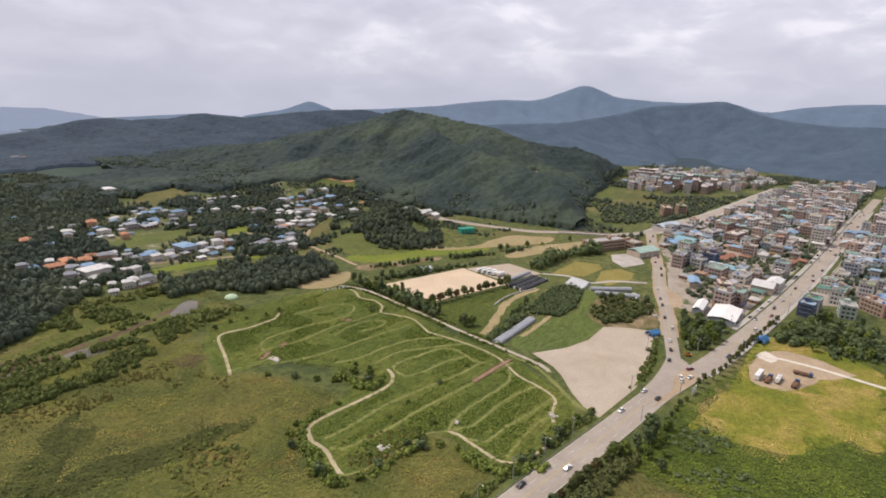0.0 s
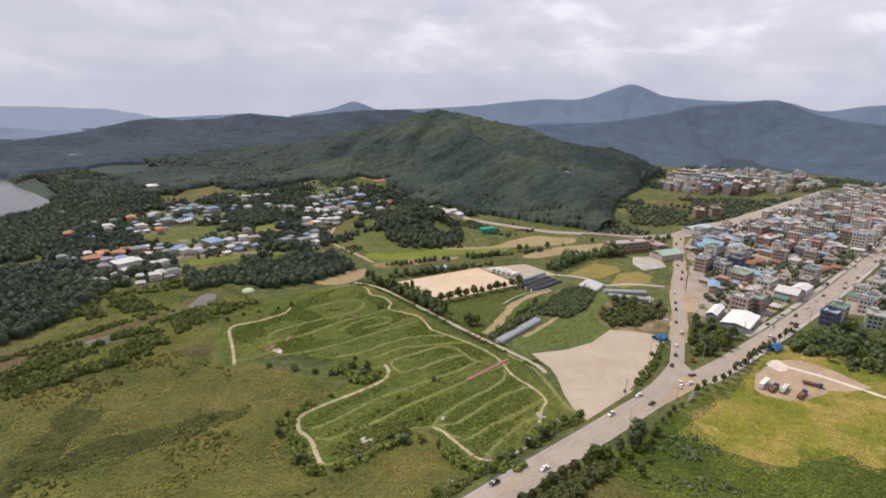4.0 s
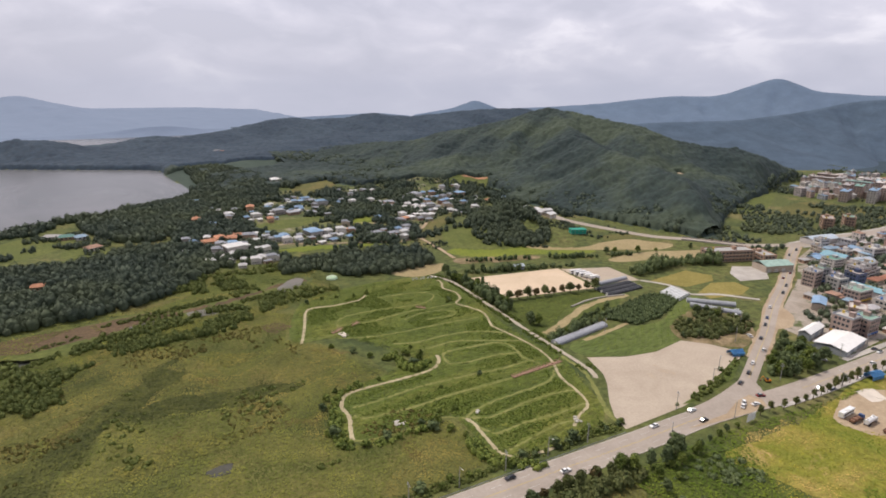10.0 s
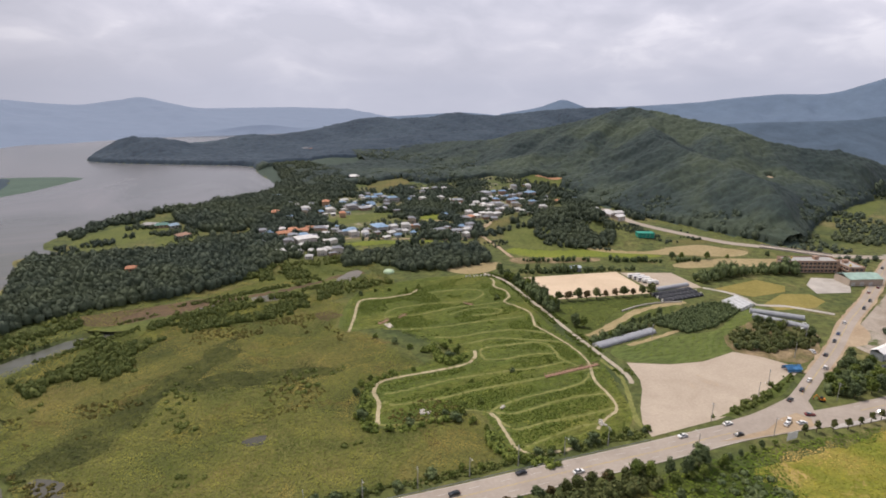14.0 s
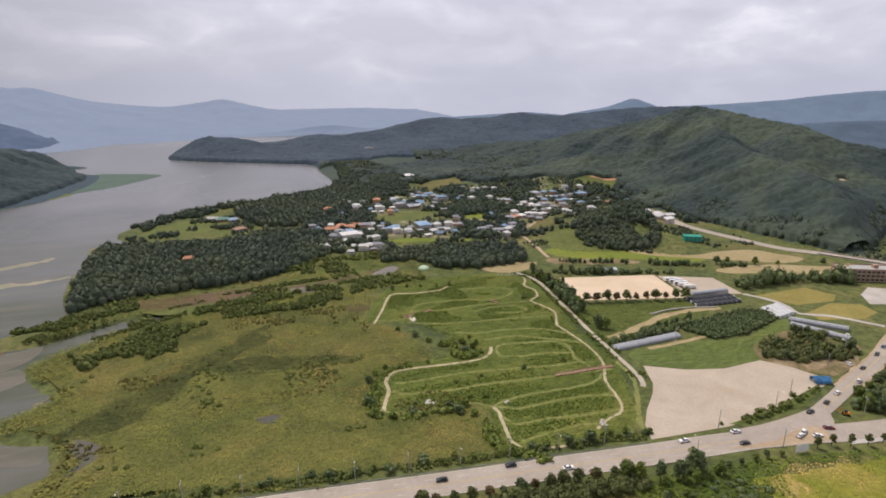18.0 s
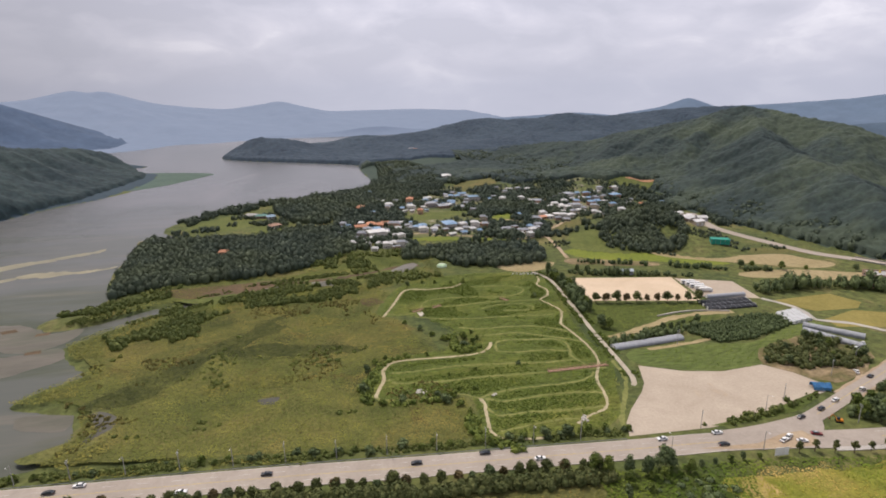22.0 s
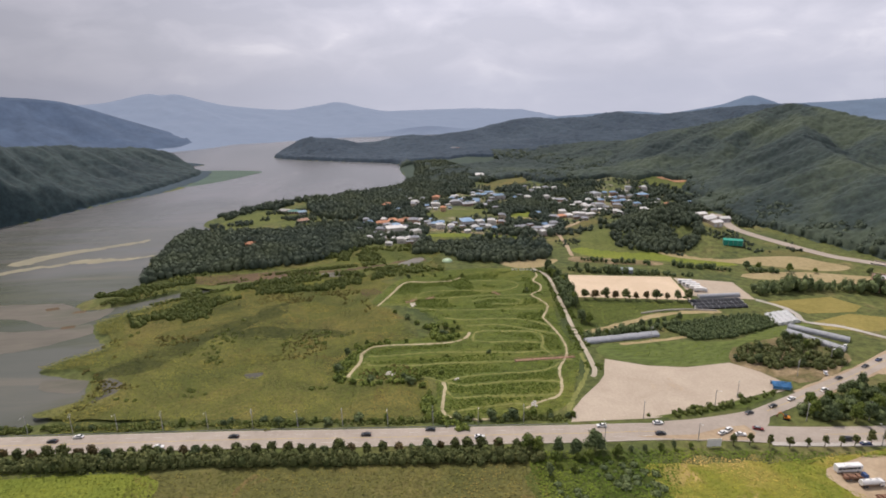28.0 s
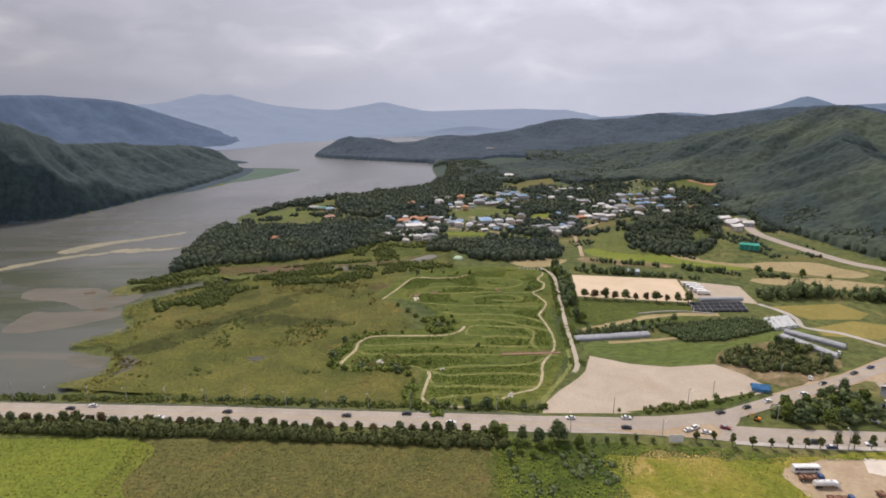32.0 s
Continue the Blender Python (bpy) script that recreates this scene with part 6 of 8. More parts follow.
def island_mat(name, cols, rough=0.8):
    m, n, l, b = mat_base(name, rough)
    geo = n.new("ShaderNodeNewGeometry")
    r = n.new("ShaderNodeValToRGB")
    r.color_ramp.interpolation = "CONSTANT"
    el = r.color_ramp.elements
    el[0].position, el[0].color = 0, (*cols[0], 1)
    el[1].position, el[1].color = (len(cols) - 1) / len(cols), (*cols[-1], 1)
    for i in range(1, len(cols) - 1):
        el.new(i / len(cols)).color = (*cols[i], 1)
    l.new(geo.outputs["Random Per Island"], r.inputs[0])
    g = ramp_node(n, l, noise_node(n, l, 0.3, 5, 0.65), [(0.3, (0.85,) * 3), (0.7, (1.12,) * 3)])
    l.new(mixed(n, l, 1.0, r.outputs[0], g, "MULTIPLY"), b.inputs["Base Color"])
    return m


# far walls: haze is put in by muting the brick colours
M["wall_island"] = island_mat("far_town_walls", [(0.52, 0.48, 0.46), (0.40, 0.36, 0.36), (0.40, 0.31, 0.28), (0.62, 0.57, 0.53), (0.36, 0.37, 0.40), (0.50, 0.41, 0.34), (0.58, 0.53, 0.50), (0.46, 0.34, 0.28)])
M["brick_island"] = island_mat("far_flats_walls", [(0.40, 0.30, 0.26), (0.37, 0.28, 0.24), (0.44, 0.35, 0.31), (0.50, 0.46, 0.44)])
M["roof_island"] = island_mat("far_town_roofs", [(0.42, 0.40, 0.38), (0.50, 0.47, 0.44), (0.20, 0.33, 0.28), (0.34, 0.32, 0.31), (0.56, 0.52, 0.49), (0.20, 0.30, 0.42), (0.38, 0.23, 0.16), (0.46, 0.45, 0.45), (0.30, 0.40, 0.44), (0.48, 0.42, 0.38)])
for nm, poly, step, dens, wall, lb in (("town_centre", TOWN_A, 11.5, 0.72, "wall_island", "the town centre"), ("town_south", TOWN_B, 13.5, 0.8, "wall_island", "the southern town"), ("town_north", TOWN_C, 16.5, 0.6, "wall_island", "the northern town"), ("town_flats", [(735, 470), (750, 425), (780, 395), (830, 385), (960, 440), (980, 540), (900, 560), (840, 510)], 22.0, 0.85, "brick_island", "the apartment quarter")):
    px, py = np.array(poly).T
    spots = []
    for X in np.arange(max(px.min(), 470 if nm != "town_north" else 0), px.max(), step):
        for Y in np.arange(py.min(), py.max(), step):
            x, y = X + rng.uniform(-3, 3), Y + rng.uniform(-3, 3)
            if not inside(np.array([x]), np.array([y]), poly)[0] or any(math.hypot(x - c[0], y - c[1]) < r for c, r in GREENS) or rng.random() > dens or not free(x, y, 4.5, 0):
                continue
            if wall == "brick_island":
                spots.append((x, y, rng.uniform(26, 36), 10, 3 * rng.integers(4, 7), rng.choice([0.2, 0.25, 1.75]), 0))
            else:
                tall = rng.choice([3, 3, 6, 6, 9, 9, 12]) if rng.random() > 0.03 else 3 * rng.integers(4, 7)
                spots.append((x, y, rng.uniform(6, 15), rng.uniform(5.5, 10), tall + rng.uniform(0, 0.6), (-0.05 if y < 300 else -0.24) + rng.choice([0, math.pi / 2]) + rng.uniform(-0.08, 0.08), rng.uniform(0.8, 2.0) if tall < 7 and rng.random() < 0.5 else 0))
            BUILT.append((x, y, 5.0))
    if nm == "town_north":
        spots += [(911, 510, 46, 12, 6, -0.35, 1.5), (984, 547, 26, 14, 9, -0.3, 0)]
    far_town(nm, spots, wall, lb)

# the village by the hill
SIZES = ((11, 8, 3.0, 1.8, 0), (12, 9, 5.6, 1.6, 3), (11, 7, 3.2, 0.5, 0))
COTTAGES = {c: [house(*q, "%s with a %s roof in the village" % (("low house", "two-storey house", "low building")[i], c), "house", "wall_ochre" if c == "orange" else "wall_pale" if c == "white" else "wall", "roof_" + c) for i, q in enumerate(SIZES)] for c in ("orange", "white", "blue", "grey")}
SPOTS = {
    "orange": [(-46, 660, 14), (-34, 670, 13), (-18, 673, 13), (-41, 750, 10), (27, 790, 11), (89, 640, 9), (162, 655, 14), (315, 696, 9), (30, 718, 8), (-26, 655, 11), (-179, 590, 9)],
    "white": [(-2, 668, 10), (-18, 585, 9), (-32, 621, 17), (-26, 575, 7), (-46, 598, 6), (-8, 794, 7), (22, 748, 9), (118, 986, 18), (31, 630, 8), (56, 619, 8), (77, 635, 8), (173, 656, 11), (185, 664, 9), (199, 656, 12), (221, 676, 11), (207, 724, 10), (211, 708, 9), (247, 869, 9), (268, 883, 9), (266, 659, 8), (178, 826, 11), (-36, 606, 8), (-12, 612, 8)],
    "blue": [(49, 791, 10), (80, 770, 11), (20, 640, 10), (50, 641, 17), (113, 783, 13), (238, 726, 9), (252, 712, 9), (266, 724, 9), (300, 767, 11), (302, 746, 13), (267, 749, 9), (97, 811, 9)],
    "grey": [(-23, 769, 11), (50, 754, 11), (65, 746, 14), (66, 627, 8), (105, 609, 16), (122, 602, 12), (138, 607, 10), (58, 920, 10), (245, 767, 13), (83, 824, 9), (145, 790, 8), (226, 700, 10), (208, 668, 8), (187, 737, 12), (-10, 656, 11), (6, 654, 8), (245, 690, 9), (85, 738, 14), (150, 640, 9)],
}
for c, spots in SPOTS.items():
    for x, y, w in spots:
        k = int(rng.integers(3))
        put(COTTAGES[c][k], x, y, rng.uniform(-20, 20) + (90 if rng.random() < 0.3 else 0), w * 0.5, w / 12, w / 13 + 0.1, rng.uniform(0.85, 1.1), "village houses")
for x, y, _ in sum(SPOTS.values(), []):
    for _ in range(5):
        u, v = x + rng.normal(0, 14), y + rng.normal(0, 14)
        if rng.random() < 0.75 and x > -60 and y < 860 and free(u, v, 4.0, -0.5) and lie(u, v) < 14 and not any(inside(np.array([u]), np.array([v]), q)[0] for q in VILLAGE_FIELDS):
            put(COTTAGES[("grey", "blue", "white", "grey", "white")[rng.integers(5)]][rng.integers(3)], u, v, rng.uniform(-20, 20), 4.0, rng.uniform(0.45, 0.75), rng.uniform(0.5, 0.8), rng.uniform(0.8, 1.0), "village houses")
HALLS = [shed(18, 11, 5, "white-roofed workshop hall below the wooded hill", "roof_white"), shed(24, 9, 4, "long pale blue-roofed village hall", "roof_blue")]
for x, y, w, k, turn in ((317, 626, 15, 0, 10), (314, 604, 20, 0, 20), (303, 583, 15, 0, 25), (298, 560, 12, 0, 10), (332, 600, 11, 0, -10), (-18, 868, 22, 1, 5), (2, 860, 18, 1, 5), (106, 822, 12, 1, 0), (-70, 656, 8, 1, 10)):
    put(HALLS[k], x, y, turn, w * 0.5, w / (18, 24)[k], 0.9, 0.9, "halls round the village")
for x, y, k in ((-160, 745, 0), (-148, 738, 2), (-172, 752, 1), (-120, 720, 2), (-140, 690, 0), (128, 1375, 4), (140, 1385, 1), (118, 1390, 3)):
    put(HOUSES[k], x, y, rng.uniform(-30, 30), 6, 1.1, 1.1, 1.0, "", "pale house standing apart among trees")
for nm in [o for o in bpy.data.objects if o.name.split(".")[0] in ("house", "town_house", "shop_building", "office_building", "town_building", "apartment_block", "shed") and o.location.z < -500]:
    for c in list(nm.children_recursive) + [nm]:
        bpy.data.objects.remove(c)

# ---------------------------------------------------------------- planting


def clear_of(x, y):
    best = np.full(np.shape(x), 1e9)
    for a, b, c in BUILT:
        best = np.minimum(best, np.hypot(x - a, y - b) - c)
    return best


for s in np.arange(-262, 24, 4.6):
    i = np.searchsorted(MAIN[:, 0], s)
    d = MAIN[i] - MAIN[i - 1]
    nn = np.array([d[1], -d[0]]) / np.linalg.norm(d)
    p = MAIN[i] + nn * (10.6 + rng.uniform(-0.5, 0.8))
    if rng.random() > 0.06:
        plant("hedge", p[0] + rng.uniform(-0.8, 0.8), p[1], rng.uniform(0.75, 1.1), "row of trees beside the road")
hx = np.linspace(-300, 26, 240)
hy = np.interp(hx, MAIN[:, 0], MAIN[:, 1])
wood("hedge", np.concatenate([hx, hx]) + rng.normal(0, 0.7, 480), np.concatenate([hy - 15.5, hy - 18.3]) + rng.normal(0, 0.7, 480), 2.1, "dense green hedge along the foot of the road bank", "leaf_hedge", 44, 1, 0.3, 1.0, True, 0.26)
plant("big", 49, 219, 0.78, "", 0, "large round dark tree beside the road")
for x, y, k in ((21, 224, 1.0), (25, 221, 0.9), (33, 219, 0.8), (40, 217, 0.9), (45, 213, 0.75), (57, 214, 0.7), (30, 213, 0.8), (36, 208, 0.6), (26, 206, 0.6), (64, 217, 0.35), (70, 217, 0.42), (77, 217, 0.5), (83, 217, 0.45), (90, 216, 0.42), (56, 215, 0.4), (40, 214, 0.5)):
    plant("broad", x, y, k * 0.9, "trees beside the road")
for i, (x, y) in enumerate(((109, 216), (116, 215.4), (123, 212.5), (131, 211), (138.5, 210.3), (146, 210), (153, 209.6), (159, 209.2), (166, 208.8), (173, 208.3), (180, 207.8), (187, 207.2), (195, 206.5), (203, 205.8), (212, 205), (221, 204.3), (230, 203.5), (240, 202.8))):
    plant("young", x, y, rng.uniform(0.9, 1.1), "young trees along the footway")
for s in np.arange(-235, 45, 6.5):
    y = np.interp(s, MAIN[:, 0], MAIN[:, 1])
    plant("shrub", s + rng.uniform(-2, 2), y + 11.5 + rng.uniform(0, 3.5), rng.uniform(0.5, 1.15), "shrubs along the marsh edge")
sx, sy = strewn(-250, 238, 46, 285, 1.6, lambda x, y: (np.abs(y - np.interp(x, MAIN[:, 0], MAIN[:, 1]) - 12.3) < 1.0 + 2.4 * bumps(x, y, 11)) & (fractal(x, y, 13, 2) > 0.34) & ~inside(x, y, SHORE))
wood("weeds_roadside", sx, sy, 1.0, "tall yellow-green weeds between road and marsh", "willow", 22, 1, 0.7, 0.85, True, 0.32)
sx, sy = strewn(60, 280, 104, 470, 1.5, lambda x, y: (np.abs(near(x, y, DIKE) - 3.4) < 1.3) & (fractal(x, y, 10, 2) > 0.42))
wood("weeds_lane", sx, sy, 0.8, "weeds and low shrubs beside the lane", "weed", 20, 1, 0.7, 0.9, True, 0.34)
# shrubs in the park and the marsh
MARSH_AREA = [(-205, 282), (-60, 262), (-20, 300), (-64, 340), (-50, 400), (-60, 440), (-150, 440), (-220, 390), (-214, 340)]
SHRUBS = [(-66, 306, 1.3), (-62, 318, 1.0), (-63, 328, 0.9), (-58, 336, 1.0), (-66, 296, 1.2), (-58, 292, 1.1), (-48, 292, 1.0), (-52, 340, 0.9), (-40, 341, 0.9), (-28, 340, 0.8), (-4, 345, 1.3), (2, 350, 1.4), (-8, 352, 1.4), (-14, 358, 1.2),
          (-2, 358, 1.3), (6, 354, 1.1), (-20, 366, 1.0), (-26, 376, 1.0), (-34, 388, 0.9), (-22, 292, 1.2), (-27, 288, 1.2), (-21, 283, 1.1), (-18, 275, 1.0), (-20, 266, 1.0), (-18, 298, 0.9), (-30, 293, 0.9), (-10, 296, 0.9), (64, 414, 1.0), (66, 416, 0.8),
          (22, 458, 1.2), (12, 458, 0.9), (0, 462, 0.9), (-10, 464, 0.9), (-22, 462, 0.8), (5, 364, 0.8), (45, 318, 0.7), (20, 317, 0.7), (-5, 316, 0.7), (-20, 314, 0.6), (30, 250, 1.2), (20, 249, 1.3), (10, 250, 1.2), (0, 251, 1.0), (38, 249, 1.2), (48, 247, 1.1), (-45, 300, 0.7)]
for x, y, k in SHRUBS:
    plant("shrub", x, y, k, "shrubs in the riverside park")
mx, my = strewn(-235, 262, -10, 470, 2.6, lambda x, y: inside(x, y, MARSH_AREA) & (fractal(x, y, 42, 3) > 0.57) & (fractal(x, y, 9, 2) > 0.45) & ~inside(x, y, SHORE))
wood("clumps_marsh", mx, my, 0.9, "low clumps of pale reeds in the marsh", "reed", 18, 1, 0.85, 0.6, True, 0.36)
sx, sy = strewn(-235, 290, 0, 480, 5.0, lambda x, y: (fractal(x, y, 34, 3) > 0.60) & inside(x, y, [(-225, 300), (-60, 262), (-20, 300), (-64, 340), (-50, 400), (-80, 440), (-200, 400)]))
wood("thicket_marsh", sx, sy, 1.5, "low reeds and bushes in the marsh", "willow", 26, 1, 0.8, 0.6, True, 0.28)
sx, sy = strewn(20, 100, 110, 213, 4.2, lambda x, y: inside(x, y, [(24, 212), (60, 211), (70, 200), (68, 187), (72, 168), (104, 150), (100, 125), (60, 95), (24, 110)]) & (fractal(x, y, 22, 3) > 0.56))
wood("thicket_scrub", sx, sy, 1.5, "dark green scrub and brambles", "leaf_dark", 30, 1, 0.7, 0.6, True, 0.26)
# dark weeds between the mown tracks, and belts of shrubs round the park
PARK = [(-52, 314), (-50, 332), (6, 332), (14, 350), (0, 375), (-40, 405), (-28, 448), (60, 468), (80, 440), (68, 360), (68, 312), (50, 270), (20, 252), (-10, 258), (-10, 290), (-50, 298)]
off_paths = lambda x, y, w: np.min([off_line(x, y, p[0])[0] for p in PATHS.values()], axis=0) > w
sx, sy = strewn(-52, 250, 82, 470, 1.5, lambda x, y: inside(x, y, PARK) & (fractal(x, y * 1.8, 22, 3) > 0.44) & off_paths(x, y, 1.9))
wood("meadow_growth", sx, sy, 0.85, "dark tall weeds between the mown tracks", "weed", 12, 1, 0.95, 0.6, True, 0.36)
BELTS = [[(-65, 309), (-66, 299), (-54, 289), (-43, 290), (-25, 293), (-14, 286), (-16, 275), (-20, 264), (-18, 255), (-10, 249), (-4, 242)], [(-8, 369), (-9, 352), (-8, 340), (4, 343)], [(-39, 339), (-47, 338), (-59, 327), (-62, 315), (-65, 309)]]
sx, sy = strewn(-75, 238, 12, 375, 2.0, lambda x, y: (np.min([off_line(x, y, q)[0] for q in BELTS], axis=0) < 0.8 + 3.4 * bumps(x, y, 9)) & (fractal(x, y, 14, 2) > 0.36) & off_paths(x, y, 1.8))
wood("thicket_park", sx, sy, 1.35, "belt of dark shrubs round the park", "leaf", 26, 1, 0.6, 1.0, True, 0.3)
sx, sy = strewn(-275, 380, -30, 575, 2.7, lambda x, y: np.any([inside(x, y, q) for q in CREEK_SHRUBS + BANK_SHRUBS], axis=0) & (fractal(x, y, 13, 3) > 0.43) & ~inside(x, y, SHORE))
wood("bushes_creek", sx, sy, 2.0, "rounded yellow-green bushes by the creek", "willow", 34, 1, 0.6, 0.95, True, 0.26)
sx, sy = strewn(-275, 426, -30, 520, 1.7, lambda x, y: ((inside(x, y, [(-262, 440), (-252, 450), (-232, 448), (-228, 437), (-248, 432)]) & (fractal(x, y, 9, 2) > 0.5)) | ((np.abs(near(x, y, curve([(-212, 440), (-180, 460), (-152, 474), (-128, 484), (-95, 490), (-60, 497), (-30, 508)], 4)) - 8) < 2.6) & (fractal(x, y, 12, 2) > 0.42))) & ~inside(x, y, SHORE))
wood("reeds_creek", sx, sy, 1.0, "reeds standing along the muddy creek", "willow", 22, 1, 0.6, 0.9, True, 0.34)
# trees round the sports field
for i in range(11):
    k = i / 10
    plant("russet", 104 + 70 * k, 395.5 - 16 * k - 1.5, rng.uniform(0.95, 1.35), "row of trees beside the sports field")
for i in range(13):
    k = i / 12
    plant("poplar" if i % 3 == 0 else "broad", 92 + 10 * k * (1 - k) * 2, 456 - 78 * k, rng.uniform(0.75, 0.95), "trees between the lane and the sports field")
bx, by = strewn(96, 420, 275, 490, 3.4, lambda x, y: ((off_line(x, y, [(116, 459), (150, 447), (205, 430)])[0] < 3.4) & (fractal(x, y, 14, 2) > 0.44)) | ((off_line(x, y, [(120, 490), (150, 479), (189, 464), (240, 438), (300, 420), (345, 408)])[0] < 2.6) & (fractal(x, y, 12, 2) > 0.46)))
wood("tree_belt_north", bx, by, 2.0, "low belt of trees behind the sports field", "leaf_dark", 36, 1, 0.3, 1.2, True, 0.22)
for x, y, k in ((127, 457, 0.7), (119, 460, 0.65), (257, 440, 0.7), (266, 438, 0.7), (286, 428, 0.75), (303, 421, 0.6), (340, 410, 0.65), (98, 470, 0.8)):
    plant("broad", x, y, k, "trees beside the strip fields")
bx, by = strewn(80, 370, 104, 470, 3.6, lambda x, y: off_line(x, y, [(97, 458), (96, 430), (92, 400), (89, 380)])[0] < 3.6)
wood("tree_belt_west", bx, by, 2.4, "belt of dark trees between lane and sports field", "leaf_dark", 30, 1, 0.1, 1.3, True, 0.28)
bx, by = strewn(82, 322, 150, 345, 3.2, lambda x, y: off_line(x, y, [(84, 329), (104, 331), (132, 336), (146, 340)])[0] < 2.6)
wood("tree_belt_farm", bx, by, 2.0, "row of dark bushes behind the greenhouse", "leaf_dark", 30, 1, 0.2, 1.1, True, 0.28)
bx, by = strewn(225, 365, 320, 405, 4.0, lambda x, y: (off_line(x, y, [(232, 385), (262, 388), (300, 380), (322, 368)])[0] < 6))
wood("tree_belt_stream", bx, by, 2.6, "belt of tall trees along the stream", "leaf_dark", 30, 1, 0.0, 1.6, True, 0.28)
bx, by = strewn(145, 260, 232, 318, 3.6, lambda x, y: inside(x, y, [(152, 288), (169, 306), (206, 313), (224, 294), (210, 276), (180, 267), (164, 271)]) & (fractal(x, y, 20, 3) > 0.52))
wood("thicket_waste", bx, by, 1.9, "tangled bushes on the waste ground", "leaf_hedge", 34, 1, 0.5, 0.85, True, 0.22)
bx, by = strewn(135, 218, 215, 258, 3.8, lambda x, y: inside(x, y, [(146, 238), (164, 247), (188, 254), (203, 249), (206, 240), (192, 226), (160, 226)]) & (near(x, y, MAIN) > 11) & (near(x, y, BRANCH) > 8))
wood("thicket_wedge", bx, by, 2.3, "dense bushes between the two roads", "leaf_dark", 28, 1, 0.3, 1.0, True, 0.28)
bx, by = strewn(84, 238, 168, 262, 2.4, lambda x, y: inside(x, y, [(78, 240.3), (81, 243.3), (113, 246), (146, 255), (156, 257), (152, 251.5), (127, 244), (112, 241), (96, 239.9)]) & (fractal(x, y, 9, 2) > 0.42))
wood("thicket_verge", bx, by, 1.25, "tall weeds on the verge of the gravel lot", "willow", 24, 1, 0.6, 0.9, True, 0.3)
bx, by = strewn(196, 138, 282, 202, 4.0, lambda x, y: inside(x, y, [(206, 199), (262, 188), (266, 172), (268, 150), (215, 140), (196, 168)]) & (near(x, y, MAIN) > 11) & (clear_of(x, y) > 1) & (fractal(x, y, 24, 2) > 0.42))
wood("thicket_south", bx, by, 2.4, "dense bushes south of the main road", "leaf_dark", 28, 1, 0.3, 1.0, True, 0.28)
bx, by = strewn(174, 492, 302, 632, 4.6, lambda x, y: inside(x, y, [(182, 548), (227, 608), (270, 626), (294, 590), (272, 536), (240, 496), (204, 496), (178, 520)]) & ~inside(x, y, [(236, 520), (262, 528), (268, 552), (246, 556)]))
wood("wood_knoll", bx, by, 3.0, "dark wood covering the small knoll", "leaf_wood", 50, 1, 0.35, 1.2, False, 0.17)
for x, y, k in ((88, 354, 0.8), (92, 350, 0.8), (90, 358, 0.6)):
    plant("broad", x, y, k, "trees beside the lane")
for i in range(12):
    plant("broad", 90 + i * 5.5 + rng.uniform(-1, 1), 329 + i * 1.6 + rng.uniform(-1.5, 1.5), rng.uniform(0.4, 0.55), "trees behind the greenhouse")
DARK = [(136, 334), (160, 345), (200, 349), (214, 341), (207, 329), (168, 316), (147, 316)]
sx, sy = strewn(130, 310, 220, 352, 1.8, lambda x, y: inside(x, y, DARK), 0.25)
wood("plantation", sx, sy, 1.15, "dense dark plantation of young trees in rows", "leaf_dark", 26, 1, 0.3, 1.25, True, 0.25)
for poly, step, kind, lo, hi, grp in (([(152, 288), (169, 306), (206, 313), (224, 294), (210, 276), (180, 267), (164, 271)], 14.0, "broad", 0.35, 0.65, "trees on the waste ground"),
                                      ([(146, 238), (164, 247), (188, 254), (203, 249), (208, 238), (196, 224), (160, 226)], 9.0, "broad", 0.6, 1.0, "trees between the roads"),
                                      ([(206, 199), (262, 188), (278, 170), (268, 150), (215, 140), (196, 168)], 11, "broad", 0.6, 0.95, "trees south of the road")):
    px, py = np.array(poly).T
    tx, ty = strewn(px.min(), py.min(), px.max(), py.max(), step, lambda x, y: inside(x, y, poly))
    for x, y in zip(tx, ty):
        if free(x, y, 0.5, 0.5):
            plant(kind, x, y, rng.uniform(lo, hi), grp)
# trees among the houses of the village and the town
vx, vy = strewn(-260, 575, 360, 1000, 4.8, lambda x, y: ((fractal(x, y, 38, 3) > np.where(inside(x, y, VILLAGE), 0.52, 0.45)) | np.any([inside(x, y, q) for q in VILLAGE_WOODS], axis=0)) & ~np.any([inside(x, y, q) for q in VILLAGE_FIELDS], axis=0) & ~inside(x, y, SHORE) & ~inside(x, y, OPEN_SHORE) & (clear_of(x, y) > 2.5) & (lie(x, y) < 9) & (near(x, y, HIGHWAY) > 10))
gx_, gy_ = strewn(-70, 580, 350, 900, 5.2, lambda x, y: inside(x, y, VILLAGE) & (clear_of(x, y) > 0.8) & (fractal(x, y, 16, 2) > 0.5) & (lie(x, y) < 12) & ~np.any([inside(x, y, q) for q in VILLAGE_FIELDS], axis=0))
ox, oy = strewn(-262, 640, -110, 800, 4.6, lambda x, y: inside(x, y, OPEN_SHORE) & (clear_of(x, y) > 1.5) & ~inside(x, y, SHORE) & ((fractal(x, y, 22, 2) > 0.58) | (off_line(x, y, SHORE, True)[0] < 9)))
wood("bushes_shore", ox, oy, 2.0, "bushes and small trees round the lakeside fields", "leaf_wood", 36, 1, 0.4, 1.0, False, 0.22)
